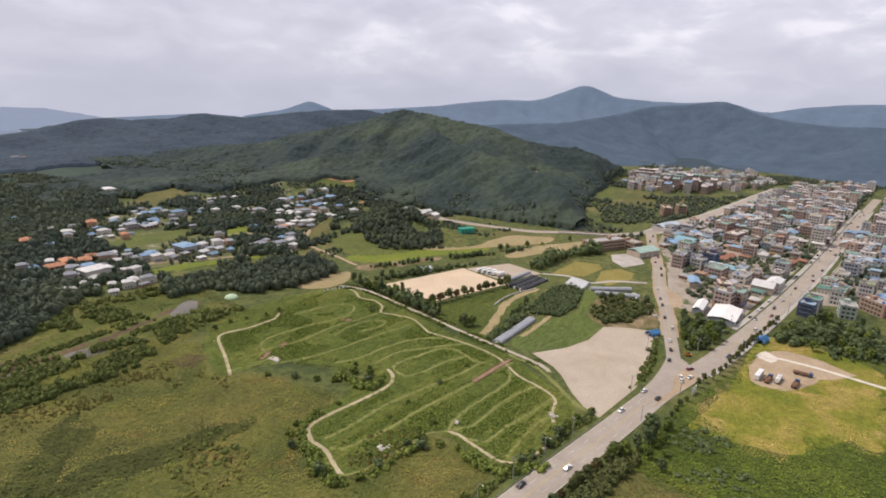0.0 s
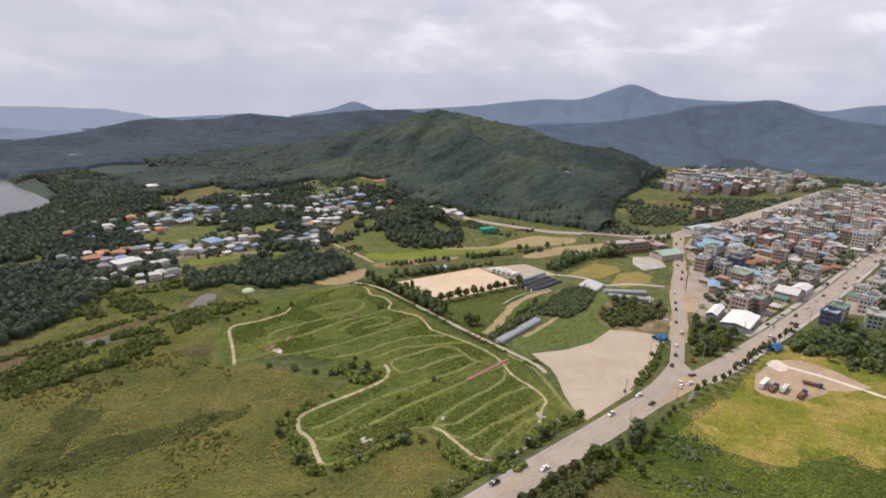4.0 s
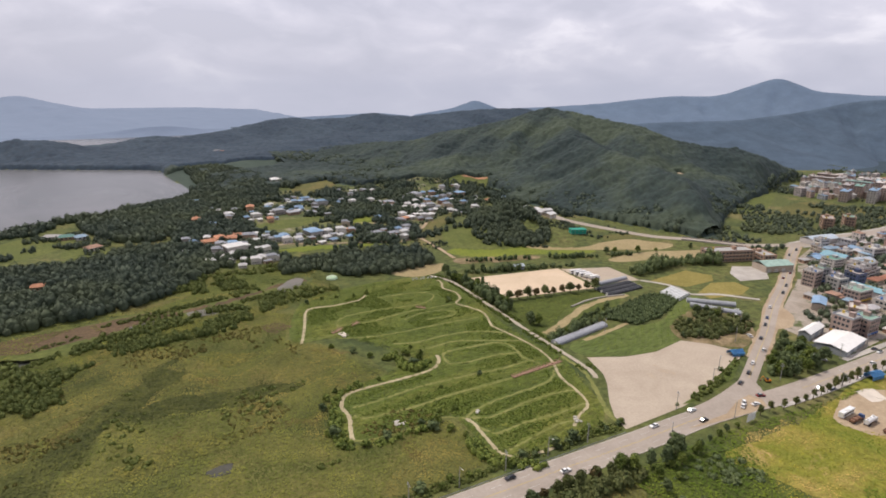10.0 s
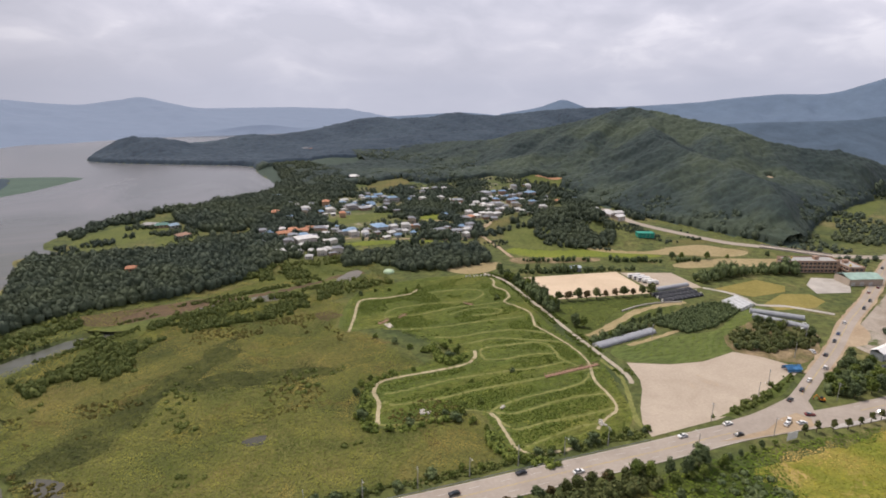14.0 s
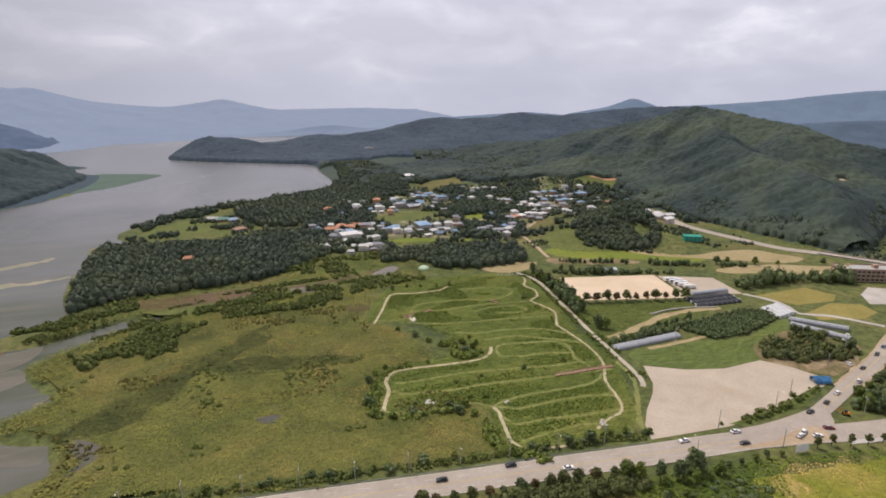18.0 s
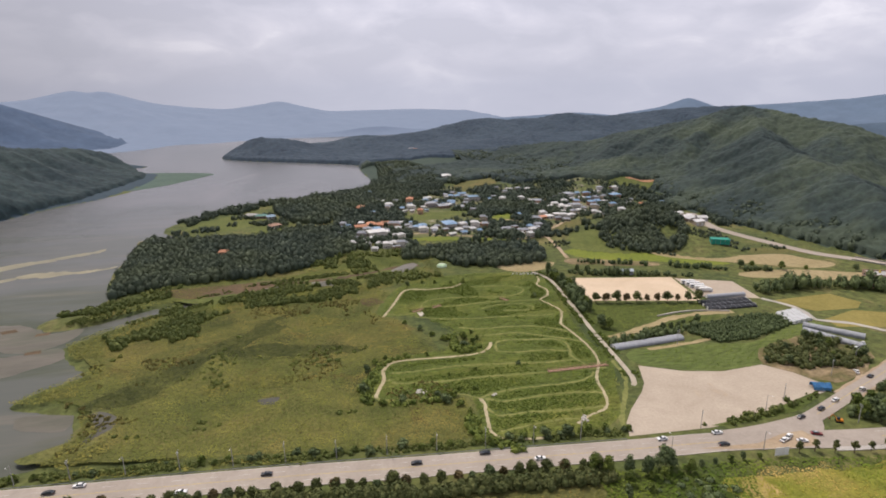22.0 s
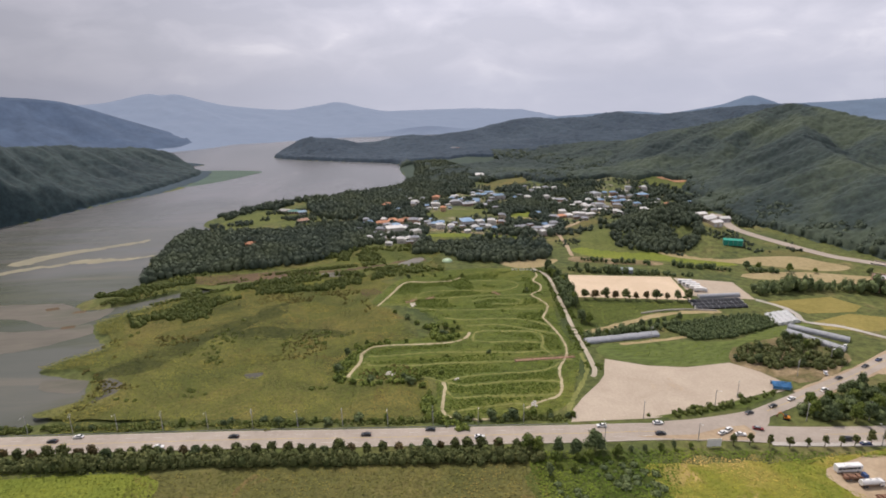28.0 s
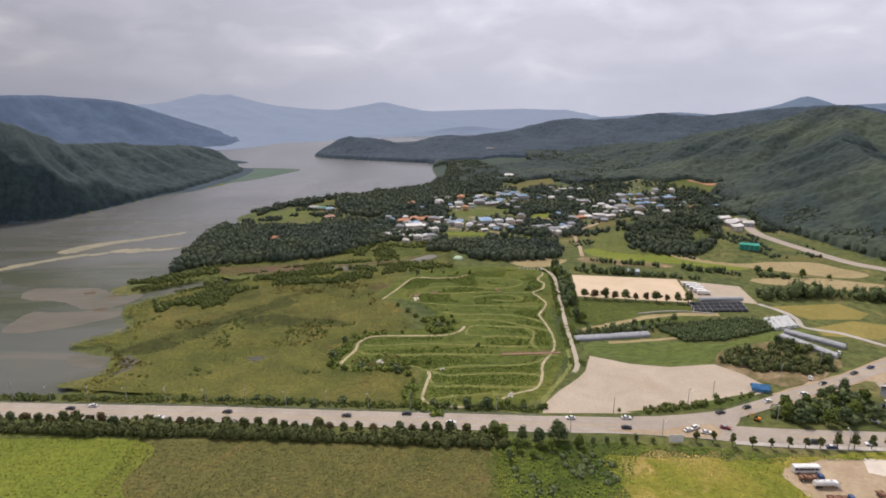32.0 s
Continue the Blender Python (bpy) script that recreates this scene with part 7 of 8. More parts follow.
lx, ly = strewn(95, 480, 345, 640, 4.2, lambda x, y: (fractal(x, y, 20, 3) > 0.57) & (clear_of(x, y) > 1.5) & (near(x, y, HIGHWAY) > 8) & ~np.any([inside(x, y, q) for q in VILLAGE_FIELDS], axis=0) & (lie(x, y) < 12) & ~inside(x, y, [(133, 524), (203, 500), (257, 455), (236, 452), (124, 483)]))
wood("bushes_fields", lx, ly, 1.5, "bushes along the edges of the small fields", "leaf_wood", 30, 1, 0.45, 0.9, False, 0.24)
wood("garden_trees", gx_, gy_, 1.7, "small garden trees and hedges between the houses", "leaf_wood", 34, 1, 0.4, 1.1, False, 0.22)
wood("wood_village", vx, vy, 2.9, "clumps of trees round the village", "leaf_wood", 40, 1, 0.42, 1.1, False, 0.18)
ex, ey = strewn(240, 40, 1150, 640, 6.5, lambda x, y: ((fractal(x, y, 60, 3) > np.where(inside(x, y, TOWN_A), 0.44, 0.54)) | inside(x, y, [(524, 468), (582, 455), (590, 425), (510, 384), (467, 397), (455, 426)]) | inside(x, y, [(684, 444), (716, 418), (668, 401), (628, 422)])) & (near(x, y, MAIN) > 12) & (near(x, y, BRANCH) > 10) & ((x > 390) | inside(x, y, TOWN_A) | inside(x, y, TOWN_B)) & (clear_of(x, y) > 1.2) & (lie(x, y) < 9) & (near(x, y, HIGHWAY) > 9) & (near(x, y, AVENUE) > 12))
wood("wood_town", ex, ey, 2.3, "clumps of trees at the edge of the town", "leaf_wood", 30, 1, 0.42, 1.0, False, 0.2)
# grass that stands up: marsh, meadow and fields
on_path = lambda x, y, w: np.min([near(x, y, curve(q[0], 4)) for q in PATHS.values()], axis=0) > w
MARSH = [(-212, 278), (-150, 268), (-60, 257), (-14, 256), (-18, 290), (-62, 296), (-60, 330), (-22, 346), (-38, 395), (-54, 412), (-36, 448), (-60, 470), (-120, 470), (-190, 444), (-236, 404), (-214, 366), (-238, 340), (-205, 322), (-196, 300)]
tx, ty = strewn(-242, 250, 0, 480, 0.95, lambda x, y: ~inside(x, y, SHORE))
wx, wy = tx + (fractal(tx, ty, 14, 3) - 0.5) * 22, ty + (fractal(tx + 300, ty, 14, 3) - 0.5) * 16
in_pool = np.any([inside(wx, wy, q) for q in POOLS], axis=0)
in_sedge = np.any([inside(wx, wy, q) for q in SEDGE], axis=0) & ~in_pool
in_reed = np.any([inside(wx, wy, q) for q in REEDS], axis=0) & ~in_pool & ~in_sedge & (near(tx, ty, MAIN) > 9)
in_marsh = inside(tx, ty, MARSH) & ~in_pool & ~in_sedge & ~in_reed
tufts("grass_marsh", tx[in_marsh], ty[in_marsh], 0.44, "tuft_marsh", "tall olive marsh grass", 0.12, 0.5)
tufts("sedge_marsh", tx[in_sedge], ty[in_sedge], 0.52, "tuft_sedge", "dark swaths of sedge in the marsh", 0.14, 0.7)
tufts("reed_marsh", tx[in_reed], ty[in_reed], 0.55, "tuft_reed", "yellow-green reeds on the marsh edge", 0.14, 0.8)
tx, ty = strewn(-62, 246, 90, 478, 1.35, lambda x, y: inside(x, y, [(-14, 257), (30, 248), (50, 256), (64, 285), (74, 310), (74, 350), (82, 400), (84, 462), (40, 478), (-10, 474), (-32, 455), (-50, 408), (-20, 396), (0, 350), (-50, 338), (-60, 312), (-58, 296), (-14, 296)]) & on_path(x, y, 1.9))
tufts("grass_meadow", tx, ty, 0.55, "tuft_meadow", "rough green meadow grass", 0.18)
tx, ty = strewn(-142, 128, 24, 226, 1.25, lambda x, y: y < np.interp(x, MAIN[:, 0], MAIN[:, 1]) - 20)
tufts("grass_field", tx, ty, 0.5, "tuft_field", "olive field grass below the road")
tx, ty = strewn(-240, 150, -136, 236, 1.4, lambda x, y: y < np.interp(x, MAIN[:, 0], MAIN[:, 1]) - 20)
tufts("grass_wet", tx, ty, 0.5, "tuft_green", "bright green wet grass")
tx, ty = strewn(84, 335, 180, 402, 1.5, lambda x, y: inside(x, y, [(92, 392), (172, 376), (176, 362), (130, 362), (96, 344), (84, 345)]))
tufts("grass_farm", tx, ty, 0.5, "tuft_meadow", "green weeds in the farm field")
tx, ty = strewn(86, 286, 226, 330, 1.3, lambda x, y: inside(x, y, [(108, 293), (124, 288), (150, 290), (176, 303), (222, 322), (196, 324), (166, 311), (130, 316), (92, 314)]) & (np.sin((x * 0.62 - y * 0.78) * 1.6 + 3 * bumps(x, y, 14)) > -0.5))
tufts("crop_farm", tx, ty, 0.42, "tuft_scrub", "green crops growing in rows", 0.12, 0.25)
# the rough grass and scrub south of the road
tx, ty = strewn(20, 90, 212, 222, 1.05, lambda x, y: (y < np.interp(x, MAIN[:, 0], MAIN[:, 1]) - 13) & (x + y * 0.3 < 262))
wx, wy = tx + (fractal(tx, ty, 18, 3) - 0.5) * 26, ty + (fractal(tx + 300, ty, 18, 3) - 0.5) * 22
in_yard = inside(wx, wy, [(80, 208), (100, 207), (130, 203), (205, 205), (210, 172), (190, 140), (99, 137), (105, 158), (81, 167), (68, 174), (67, 186), (78, 201)])
bare = inside(tx, ty, [(157, 201.5), (182, 199), (192, 190), (192, 172), (184, 154), (176, 158), (162, 167), (143, 176), (134, 187), (136, 197)]) | (near(tx, ty, YARD_ROAD) < 2.6)
tufts("grass_yard", tx[in_yard & ~bare], ty[in_yard & ~bare], 0.45, "tuft_yard", "bright yellow-green yard grass", 0.1, 0.2)
tufts("grass_scrub", tx[~in_yard & ~bare], ty[~in_yard & ~bare], 0.55, "tuft_scrub", "rank dark green grass and brambles", 0.12, 0.7)
# the grassy bank between the marsh and the lakeside wood
tx, ty = strewn(-245, 440, 10, 560, 1.3, lambda x, y: ~inside(x, y, SHORE) & ~inside(x, y, PEN) & ~inside(x, y, NORTH_WOOD) & (y > 455 + 0.25 * (x + 60)) & (near(x, y, curve([(-212, 440), (-180, 460), (-152, 474), (-128, 484), (-95, 490), (-60, 497), (-30, 508), (-5, 512)], 4)) > 6.5) & ~((fractal(x, y, 14, 2) < 0.62) & inside(x, y, [(-168, 456), (-154, 453), (-140, 472), (-114, 490), (-104, 496), (-131, 504), (-151, 500), (-178, 482)])))
tufts("grass_bank", tx, ty, 0.55, "tuft_marsh", "patchy grass on the bank by the wood", 0.1, 0.5)
sx, sy = strewn(-235, 446, 60, 560, 4.5, lambda x, y: ~inside(x, y, SHORE) & ~inside(x, y, PEN) & ~inside(x, y, PARK) & (fractal(x, y, 26, 3) > 0.56) & (y > 462 + 0.25 * (x + 60)))
wood("bushes_bank", sx, sy, 1.9, "scattered bushes on the grassy bank", "willow", 30, 1, 0.6, 0.9, True, 0.27)
for k in KINDS.values():
    for src in k:
        for c in list(src.children_recursive) + [src]:
            bpy.data.objects.remove(c)

# ---------------------------------------------------------------- farm buildings and fixtures
def tunnel(name, length, width, high, label, material="poly", ribs=True):
    """A film greenhouse: an arched skin on hoops, with end walls and a door."""
    ob = tagged(new(name), label, "greenhouse")
    prof = [(-width / 2 * math.cos(a), high * (0.35 + 0.65 * math.sin(a)) if 0 < a < math.pi else 0) for a in np.linspace(0, math.pi, 11)]
    prof = [(-width / 2, 0)] + [(-width / 2 * math.cos(a), high * 0.4 + high * 0.6 * math.sin(a)) for a in np.linspace(0, math.pi, 11)] + [(width / 2, 0)]
    bm = bmesh.new()
    n = max(2, int(length / 4))
    rows = [[bm.verts.new((-length / 2 + length * i / n, y, z)) for y, z in prof] for i in range(n + 1)]
    for i in range(n):
        for j in range(len(prof) - 1):
            bm.faces.new((rows[i][j], rows[i + 1][j], rows[i + 1][j + 1], rows[i][j + 1]))
    bm.faces.new(rows[0])
    bm.faces.new(rows[-1][::-1])
    part("film", bm, material, ob)
    if ribs:
        hoop = bmesh.new()
        rings = [[hoop.verts.new((dx, y * k, z * k)) for dx, k in ((-0.05, 1.0), (0.05, 1.0), (0.05, 1.025), (-0.05, 1.025))] for y, z in prof]
        for r0, r1 in zip(rings, rings[1:]):
            for j in range(4):
                hoop.faces.new((r0[j], r1[j], r1[(j + 1) % 4], r0[(j + 1) % 4]))
        me = bmesh_to("hoop", hoop, "steel")
        for i in range(n + 1):
            share("hoop", me, ob, Matrix.Translation((-length / 2 + length * i / n, 0, 0)))
    for s in (-1, 1):
        bm = bmesh.new()
        box(bm, s * length / 2 - 0.06, -0.9, 0, s * length / 2 + 0.06, 0.9, 2.0)
        part("door", bm, "white", ob)
    return ob


def stand(ob, x, y, turn, z=0.1):
    ob.matrix_basis = Matrix.Translation((x, y, z)) @ Matrix.Rotation(radians(turn), 4, "Z")
    return ob


g = stand(tunnel("greenhouse", 47, 6.0, 2.3, "long grey film greenhouse with arched roof"), 104, 325.5, 5)
for i in range(4):
    stand(tunnel("greenhouse", 17, 4.6, 2.0, "short pale film greenhouse in a row", "film_pale"), 211 + i * 4.6 * 0.98, 338 + i * 0.9, 78)
for i in range(3):
    stand(tunnel("shade_house", 36, 5.4, 1.7, "long shade house under black netting", "black_net"), 190 + i * 1.0, 364 + i * 5.9, -2)
stand(tunnel("shade_house", 30, 4.0, 2.4, "low grey shade house beside the parking lot", "poly", False), 200, 383.5, -2)
for i in range(2):
    stand(tunnel("greenhouse", 32, 5.0, 2.8, "grey film greenhouse beside waste ground", "poly"), 214 + i * 9, 305 + i * 9, -62 + 14 * i)


def boardwalk(length, width, label):
    """A raised timber walk: planks on two bearers, with posts and rails."""
    ob = tagged(new("boardwalk"), label, "bridge")
    plank = bmesh.new()
    box(plank, -0.29, -width / 2, 0.42, 0.29, width / 2, 0.50)
    me = bmesh_to("plank", plank, "wood")
    for i in range(int(length / 0.65)):
        share("plank", me, ob, Matrix.Translation((-length / 2 + 0.32 + i * 0.65, 0, rng.uniform(-0.01, 0.01))))
    for s in (-1, 1):
        bm = bmesh.new()
        box(bm, -length / 2, s * (width / 2 - 0.2) - 0.08, 0.2, length / 2, s * (width / 2 - 0.2) + 0.08, 0.41)
        part("bearer", bm, "wood", ob)
        bm = bmesh.new()
        box(bm, -length / 2, s * width / 2 - 0.05, 1.36, length / 2, s * width / 2 + 0.05, 1.46)
        part("rail", bm, "wood", ob)
    post = bmesh.new()
    box(post, -0.07, -0.07, -0.2, 0.07, 0.07, 1.36)
    me = bmesh_to("post", post, "wood")
    n = max(2, int(length / 2.5))
    for i in range(n + 1):
        for s in (-1, 1):
            share("post", me, ob, Matrix.Translation((-length / 2 + 0.1 + (length - 0.2) * i / n, s * width / 2, 0)))
    return ob


stand(boardwalk(35, 2.2, "long reddish timber boardwalk across the meadow"), 50.5, 305.4, 0)
stand(boardwalk(9, 2.0, "short weathered timber footbridge in the park"), -22, 408, 24)
stand(boardwalk(7, 1.8, "short weathered timber footbridge in the park"), 42, 414.5, -50)
stand(boardwalk(7, 1.8, "short weathered timber footbridge in the park"), -8, 412, 30)


def picnic_deck(w, d):
    """A low platform: slats on beams and short posts, over a slab."""
    ob = tagged(new("picnic_deck"), "low pale slatted timber deck in the park", "deck")
    for x in (-w / 2 + 0.3, w / 2 - 0.3):
        for y in (-d / 2 + 0.3, d / 2 - 0.3):
            bm = bmesh.new()
            box(bm, x - 0.1, y - 0.1, -0.1, x + 0.1, y + 0.1, 0.36, 0.02)
            part("post", bm, "stone", ob)
        bm = bmesh.new()
        box(bm, x - 0.1, -d / 2, 0.36, x + 0.1, d / 2, 0.5)
        part("beam", bm, "stone", ob)
    slat = bmesh.new()
    box(slat, -w / 2 - 0.1, -0.17, 0.5, w / 2 + 0.1, 0.17, 0.58)
    me = bmesh_to("slat", slat, "pale")
    for i in range(int(d / 0.42)):
        share("slat", me, ob, Matrix.Translation((0, -d / 2 + 0.2 + i * 0.42, 0)))
    bm = bmesh.new()
    box(bm, -w / 2 - 0.3, -d / 2 - 0.3, 0.02, w / 2 + 0.3, d / 2 + 0.3, 0.16)
    part("floor_slab", bm, "stone", ob)
    return ob


stand(picnic_deck(3.2, 6.4), -20.9, 401, 8)


def rocks(n, spread, label):
    ob = tagged(new("rock_group"), label, "rocks")
    for i in range(n):
        bm = bmesh.new()
        v = bmesh.ops.create_icosphere(bm, subdivisions=2, radius=rng.uniform(0.5, 1.0))["verts"]
        for q in v:
            q.co *= 1 + rng.normal(0, 0.12)
            q.co.z *= 0.65
        o = part("rock", bm, "stone", ob)
        o.location = (rng.uniform(-spread, spread), rng.uniform(-spread, spread) * 0.5, 0.2)
    return ob


stand(rocks(9, 3.0, "heap of pale stones beside the path"), -37.5, 299.5, -40)
stand(rocks(5, 1.6, "few pale stones in the meadow"), -2.3, 289, 20)
stand(rocks(6, 2.0, "few pale stones in the grass by the road"), 33, 259, 70)


def dome(r, h):
    ob = tagged(new("dome_tent"), "pale green round tent standing in the grass", "tent")
    bm = bmesh.new()
    bmesh.ops.create_uvsphere(bm, u_segments=16, v_segments=10, radius=1.0, matrix=Matrix.Diagonal((r, r, h, 1)))
    bmesh.ops.delete(bm, geom=[v for v in bm.verts if v.co.z < -0.05], context="VERTS")
    part("skin", bm, "mint", ob)
    for i in range(8):
        bm = bmesh.new()
        a = i * math.pi / 4
        for k in range(6):
            p, q = k / 6 * math.pi / 2, (k + 1) / 6 * math.pi / 2
            rod(bm, (math.cos(a) * r * 1.01 * math.cos(p), math.sin(a) * r * 1.01 * math.cos(p), h * 1.01 * math.sin(p)), (math.cos(a) * r * 1.01 * math.cos(q), math.sin(a) * r * 1.01 * math.cos(q), h * 1.01 * math.sin(q)), 0.06, None, 4)
        part("rib", bm, "white", ob)
    return ob


M["mint"] = plain_mat("mint_cloth", (0.42, 0.55, 0.36), 0.7, 0, 0.1, 0.6)
stand(dome(4.6, 2.6), 14, 504, 0)


def info_board():
    ob = tagged(new("notice_board"), "white notice board on two posts at the park gate", "sign", "boards at the park gate")
    for s in (-1, 1):
        bm = bmesh.new()
        rod(bm, (s * 0.7, 0, -0.2), (s * 0.7, 0, 2.1), 0.06)
        part("post", bm, "steel", ob)
    bm = bmesh.new()
    box(bm, -0.95, -0.05, 0.9, 0.95, 0.05, 2.1, 0.02)
    part("panel", bm, "white", ob)
    return ob


ib = info_board()
stand(ib, 66, 466, 10)
for i in range(6):
    copy_thing(ib, Matrix.Translation((69 + i * 2.9, 465.6 - i * 0.9 + rng.uniform(-1, 1), 0.1)) @ Matrix.Rotation(rng.uniform(-0.6, 0.6), 4, "Z"))


def billboard():
    ob = tagged(new("billboard"), "blank pale site hoarding on posts beside the road", "hoarding")
    for x in (-2.6, -0.9, 0.9, 2.6):
        bm = bmesh.new()
        rod(bm, (x, 0.15, -0.3), (x, 0.15, 4.2), 0.09)
        part("post", bm, "steel", ob)
    for i in range(3):
        bm = bmesh.new()
        box(bm, -3.1 + i * 2.08, -0.06, 0.5, -3.1 + (i + 1) * 2.08 - 0.04, 0.05, 4.2, 0.02)
        part("panel", bm, "white", ob)
    return ob


stand(billboard(), 100, 215.6, -3)


def power_pole(h, arms, label, lamp=False):
    ob = tagged(new("utility_pole"), label, "pole", "poles along the road")
    bm = bmesh.new()
    rod(bm, (0, 0, -0.5), (0, 0, h), 0.19, 0.11, 10)
    part("shaft", bm, "pole", ob)
    for i in range(arms):
        bm = bmesh.new()
        box(bm, -1.1, -0.06, h - 0.5 - i * 0.9, 1.1, 0.06, h - 0.38 - i * 0.9)
        part("crossarm", bm, "steel", ob)
        for x in (-0.95, 0, 0.95):
            bm = bmesh.new()
            rod(bm, (x, 0, h - 0.38 - i * 0.9), (x, 0, h - 0.14 - i * 0.9), 0.06, 0.04, 6)
            part("insulator", bm, "white", ob)
    if lamp:
        bm = bmesh.new()
        rod(bm, (0, 0, h - 0.2), (0, -2.0, h + 0.3), 0.06, 0.04, 6)
        part("lamp_arm", bm, "steel", ob)
        bm = bmesh.new()
        box(bm, -0.15, -2.6, h + 0.22, 0.15, -1.95, h + 0.36, 0.04)
        part("lamp_head", bm, "white", ob)
    ob.location = (0, 0, -900)
    return ob


POLES = [power_pole(9.5, 2, "grey concrete utility pole with crossarms"), power_pole(9.0, 0, "grey roadside lamp pole", True)]
i = 0
for s in np.arange(-228, 40, 21.0):
    y = float(np.interp(s, MAIN[:, 0], MAIN[:, 1]))
    copy_thing(POLES[i % 2], pose(s, y + 9.6, 0.05, 0, 0, -4 if i % 2 else 85))
    i += 1
for x, y, k, r in ((80, 240.5, 0, 70), (133, 252, 0, 50), (152, 229, 0, 80), (180, 226, 0, 80), (96, 221, 1, 0), (170, 207.6, 1, 180), (207, 224, 0, 80), (236, 222, 0, 80), (118, 246, 1, 20), (176, 268, 0, 30), (206, 282, 0, 30), (120, 320, 0, 10), (56, 226, 1, 180), (265, 200, 1, 180), (300, 198, 1, 180)):
    copy_thing(POLES[k], pose(x, y, 0.05, 0, 0, r))
for p in POLES:
    for c in list(p.children_recursive) + [p]:
        bpy.data.objects.remove(c)


def guard_rail(line, off, z):
    """A steel rail on short posts along the road's edge."""
    ob = tagged(new("guard_rail"), "grey steel guard rail along the road", "guard rail")
    d = np.gradient(line, axis=0)
    d /= np.linalg.norm(d, axis=1, keepdims=True)
    nrm = np.stack([-d[:, 1], d[:, 0]], 1)
    q = line + nrm * off
    n = len(q)
    prof = [(0, 0.0), (0.06, 0.08), (0.0, 0.16), (0.06, 0.24), (0, 0.32)]
    v = np.concatenate([np.c_[q + nrm * a, np.full(n, z + 0.45 + b)] for a, b in prof])
    f = [(k * n + i, k * n + i + 1, (k + 1) * n + i + 1, (k + 1) * n + i) for k in range(len(prof) - 1) for i in range(n - 1)]
    share("rail", mesh_of("rail", v, f, "steel"), ob)
    pm_ = bmesh.new()
    box(pm_, -0.06, -0.06, -0.3, 0.06, 0.06, 0.75)
    me_ = bmesh_to("post", pm_, "steel")
    for p in q[::1]:
        share("post", me_, ob, Matrix.Translation((p[0], p[1], z)))
    return ob


sel = MAIN[(MAIN[:, 0] > -300) & (MAIN[:, 0] < 44)]
guard_rail(sel, 7.1, 0.0)


def painted(name, line, shift, width, z, material, dash=0.0, gap=0.0, label=""):
    line = np.asarray(line)
    t = np.r_[0, np.cumsum(np.linalg.norm(np.diff(line, axis=0), axis=1))]
    pos = lambda s: np.stack([np.interp(s, t, line[:, 0]), np.interp(s, t, line[:, 1])], 1)
    vs, fs = [], []
    runs = [(a, a + dash) for a in np.arange(0, t[-1] - dash, dash + gap)] if dash else [(0, t[-1])]
    for a, b in runs:
        k = max(2, int((b - a) / 6) + 1)
        s = np.linspace(a, b, k)
        p, q = pos(s), pos(s + 0.5)
        d = q - p
        d /= np.linalg.norm(d, axis=1, keepdims=True) + 1e-9
        nn = np.stack([-d[:, 1], d[:, 0]], 1)
        base = len(vs)
        for u, m in zip(p, nn):
            vs += [(*(u + m * (shift + width / 2)), z), (*(u + m * (shift - width / 2)), z)]
        fs += [(base + 2 * i, base + 2 * i + 1, base + 2 * i + 3, base + 2 * i + 2) for i in range(k - 1)]
    return tagged(new(name, mesh_of(name, vs, fs, material)), label, "road marking", "", "structure")


town_in = MAIN[MAIN[:, 0] < 90]
painted("marking_centre", town_in, 0.18, 0.16, 0.206, "yellow_paint", label="double yellow centre line on the road")
painted("marking_centre_twin", town_in, -0.18, 0.16, 0.206, "yellow_paint", label="double yellow centre line on the road")
for s in (-1, 1):
    painted("marking_lane", town_in, s * 3.2, 0.16, 0.206, "paint", 5, 8, "white dashed lane line on the road")
    painted("marking_edge", town_in, s * 6.3, 0.16, 0.206, "paint", label="white edge line on the road")
east = MAIN[MAIN[:, 0] > 150]
painted("marking_centre_east", east, 0, 0.3, 0.206, "yellow_paint", label="yellow centre line on the town road")
for s in (-1, 1):
    painted("marking_lane_east", east, s * 3.5, 0.16, 0.206, "paint", 5, 8, "white dashed lane line on the road")
painted("marking_branch", BRANCH[6:], 0, 0.3, 0.222, "yellow_paint", label="yellow centre line on the branch road")

def road_bridge():
    ob = tagged(new("road_bridge"), "concrete road bridge on piers over the stream", "bridge")
    a, b = np.array((372.0, 432.0)), np.array((395.0, 396.0))
    mid, L = (a + b) / 2, float(np.linalg.norm(b - a))
    bm = bmesh.new()
    box(bm, -L / 2 - 8, -5.2, -0.9, L / 2 + 8, 5.2, 0.21)
    part("deck", bm, "concrete", ob)
    for s in (-1, 1):
        bm = bmesh.new()
        box(bm, -L / 2 - 8, s * 5.2 - 0.15, 0.22, L / 2 + 8, s * 5.2 + 0.15, 1.2)
        part("parapet", bm, "concrete", ob)
    for x in (-L / 2, -L / 6, L / 6, L / 2):
        bm = bmesh.new()
        box(bm, x - 0.6, -4, -3.5, x + 0.6, 4, -0.91)
        part("pier", bm, "concrete", ob)
    ob.matrix_basis = Matrix.Translation((mid[0], mid[1], 0.0)) @ Matrix.Rotation(math.atan2(*(b - a)[::-1]), 4, "Z")
    return ob


road_bridge()


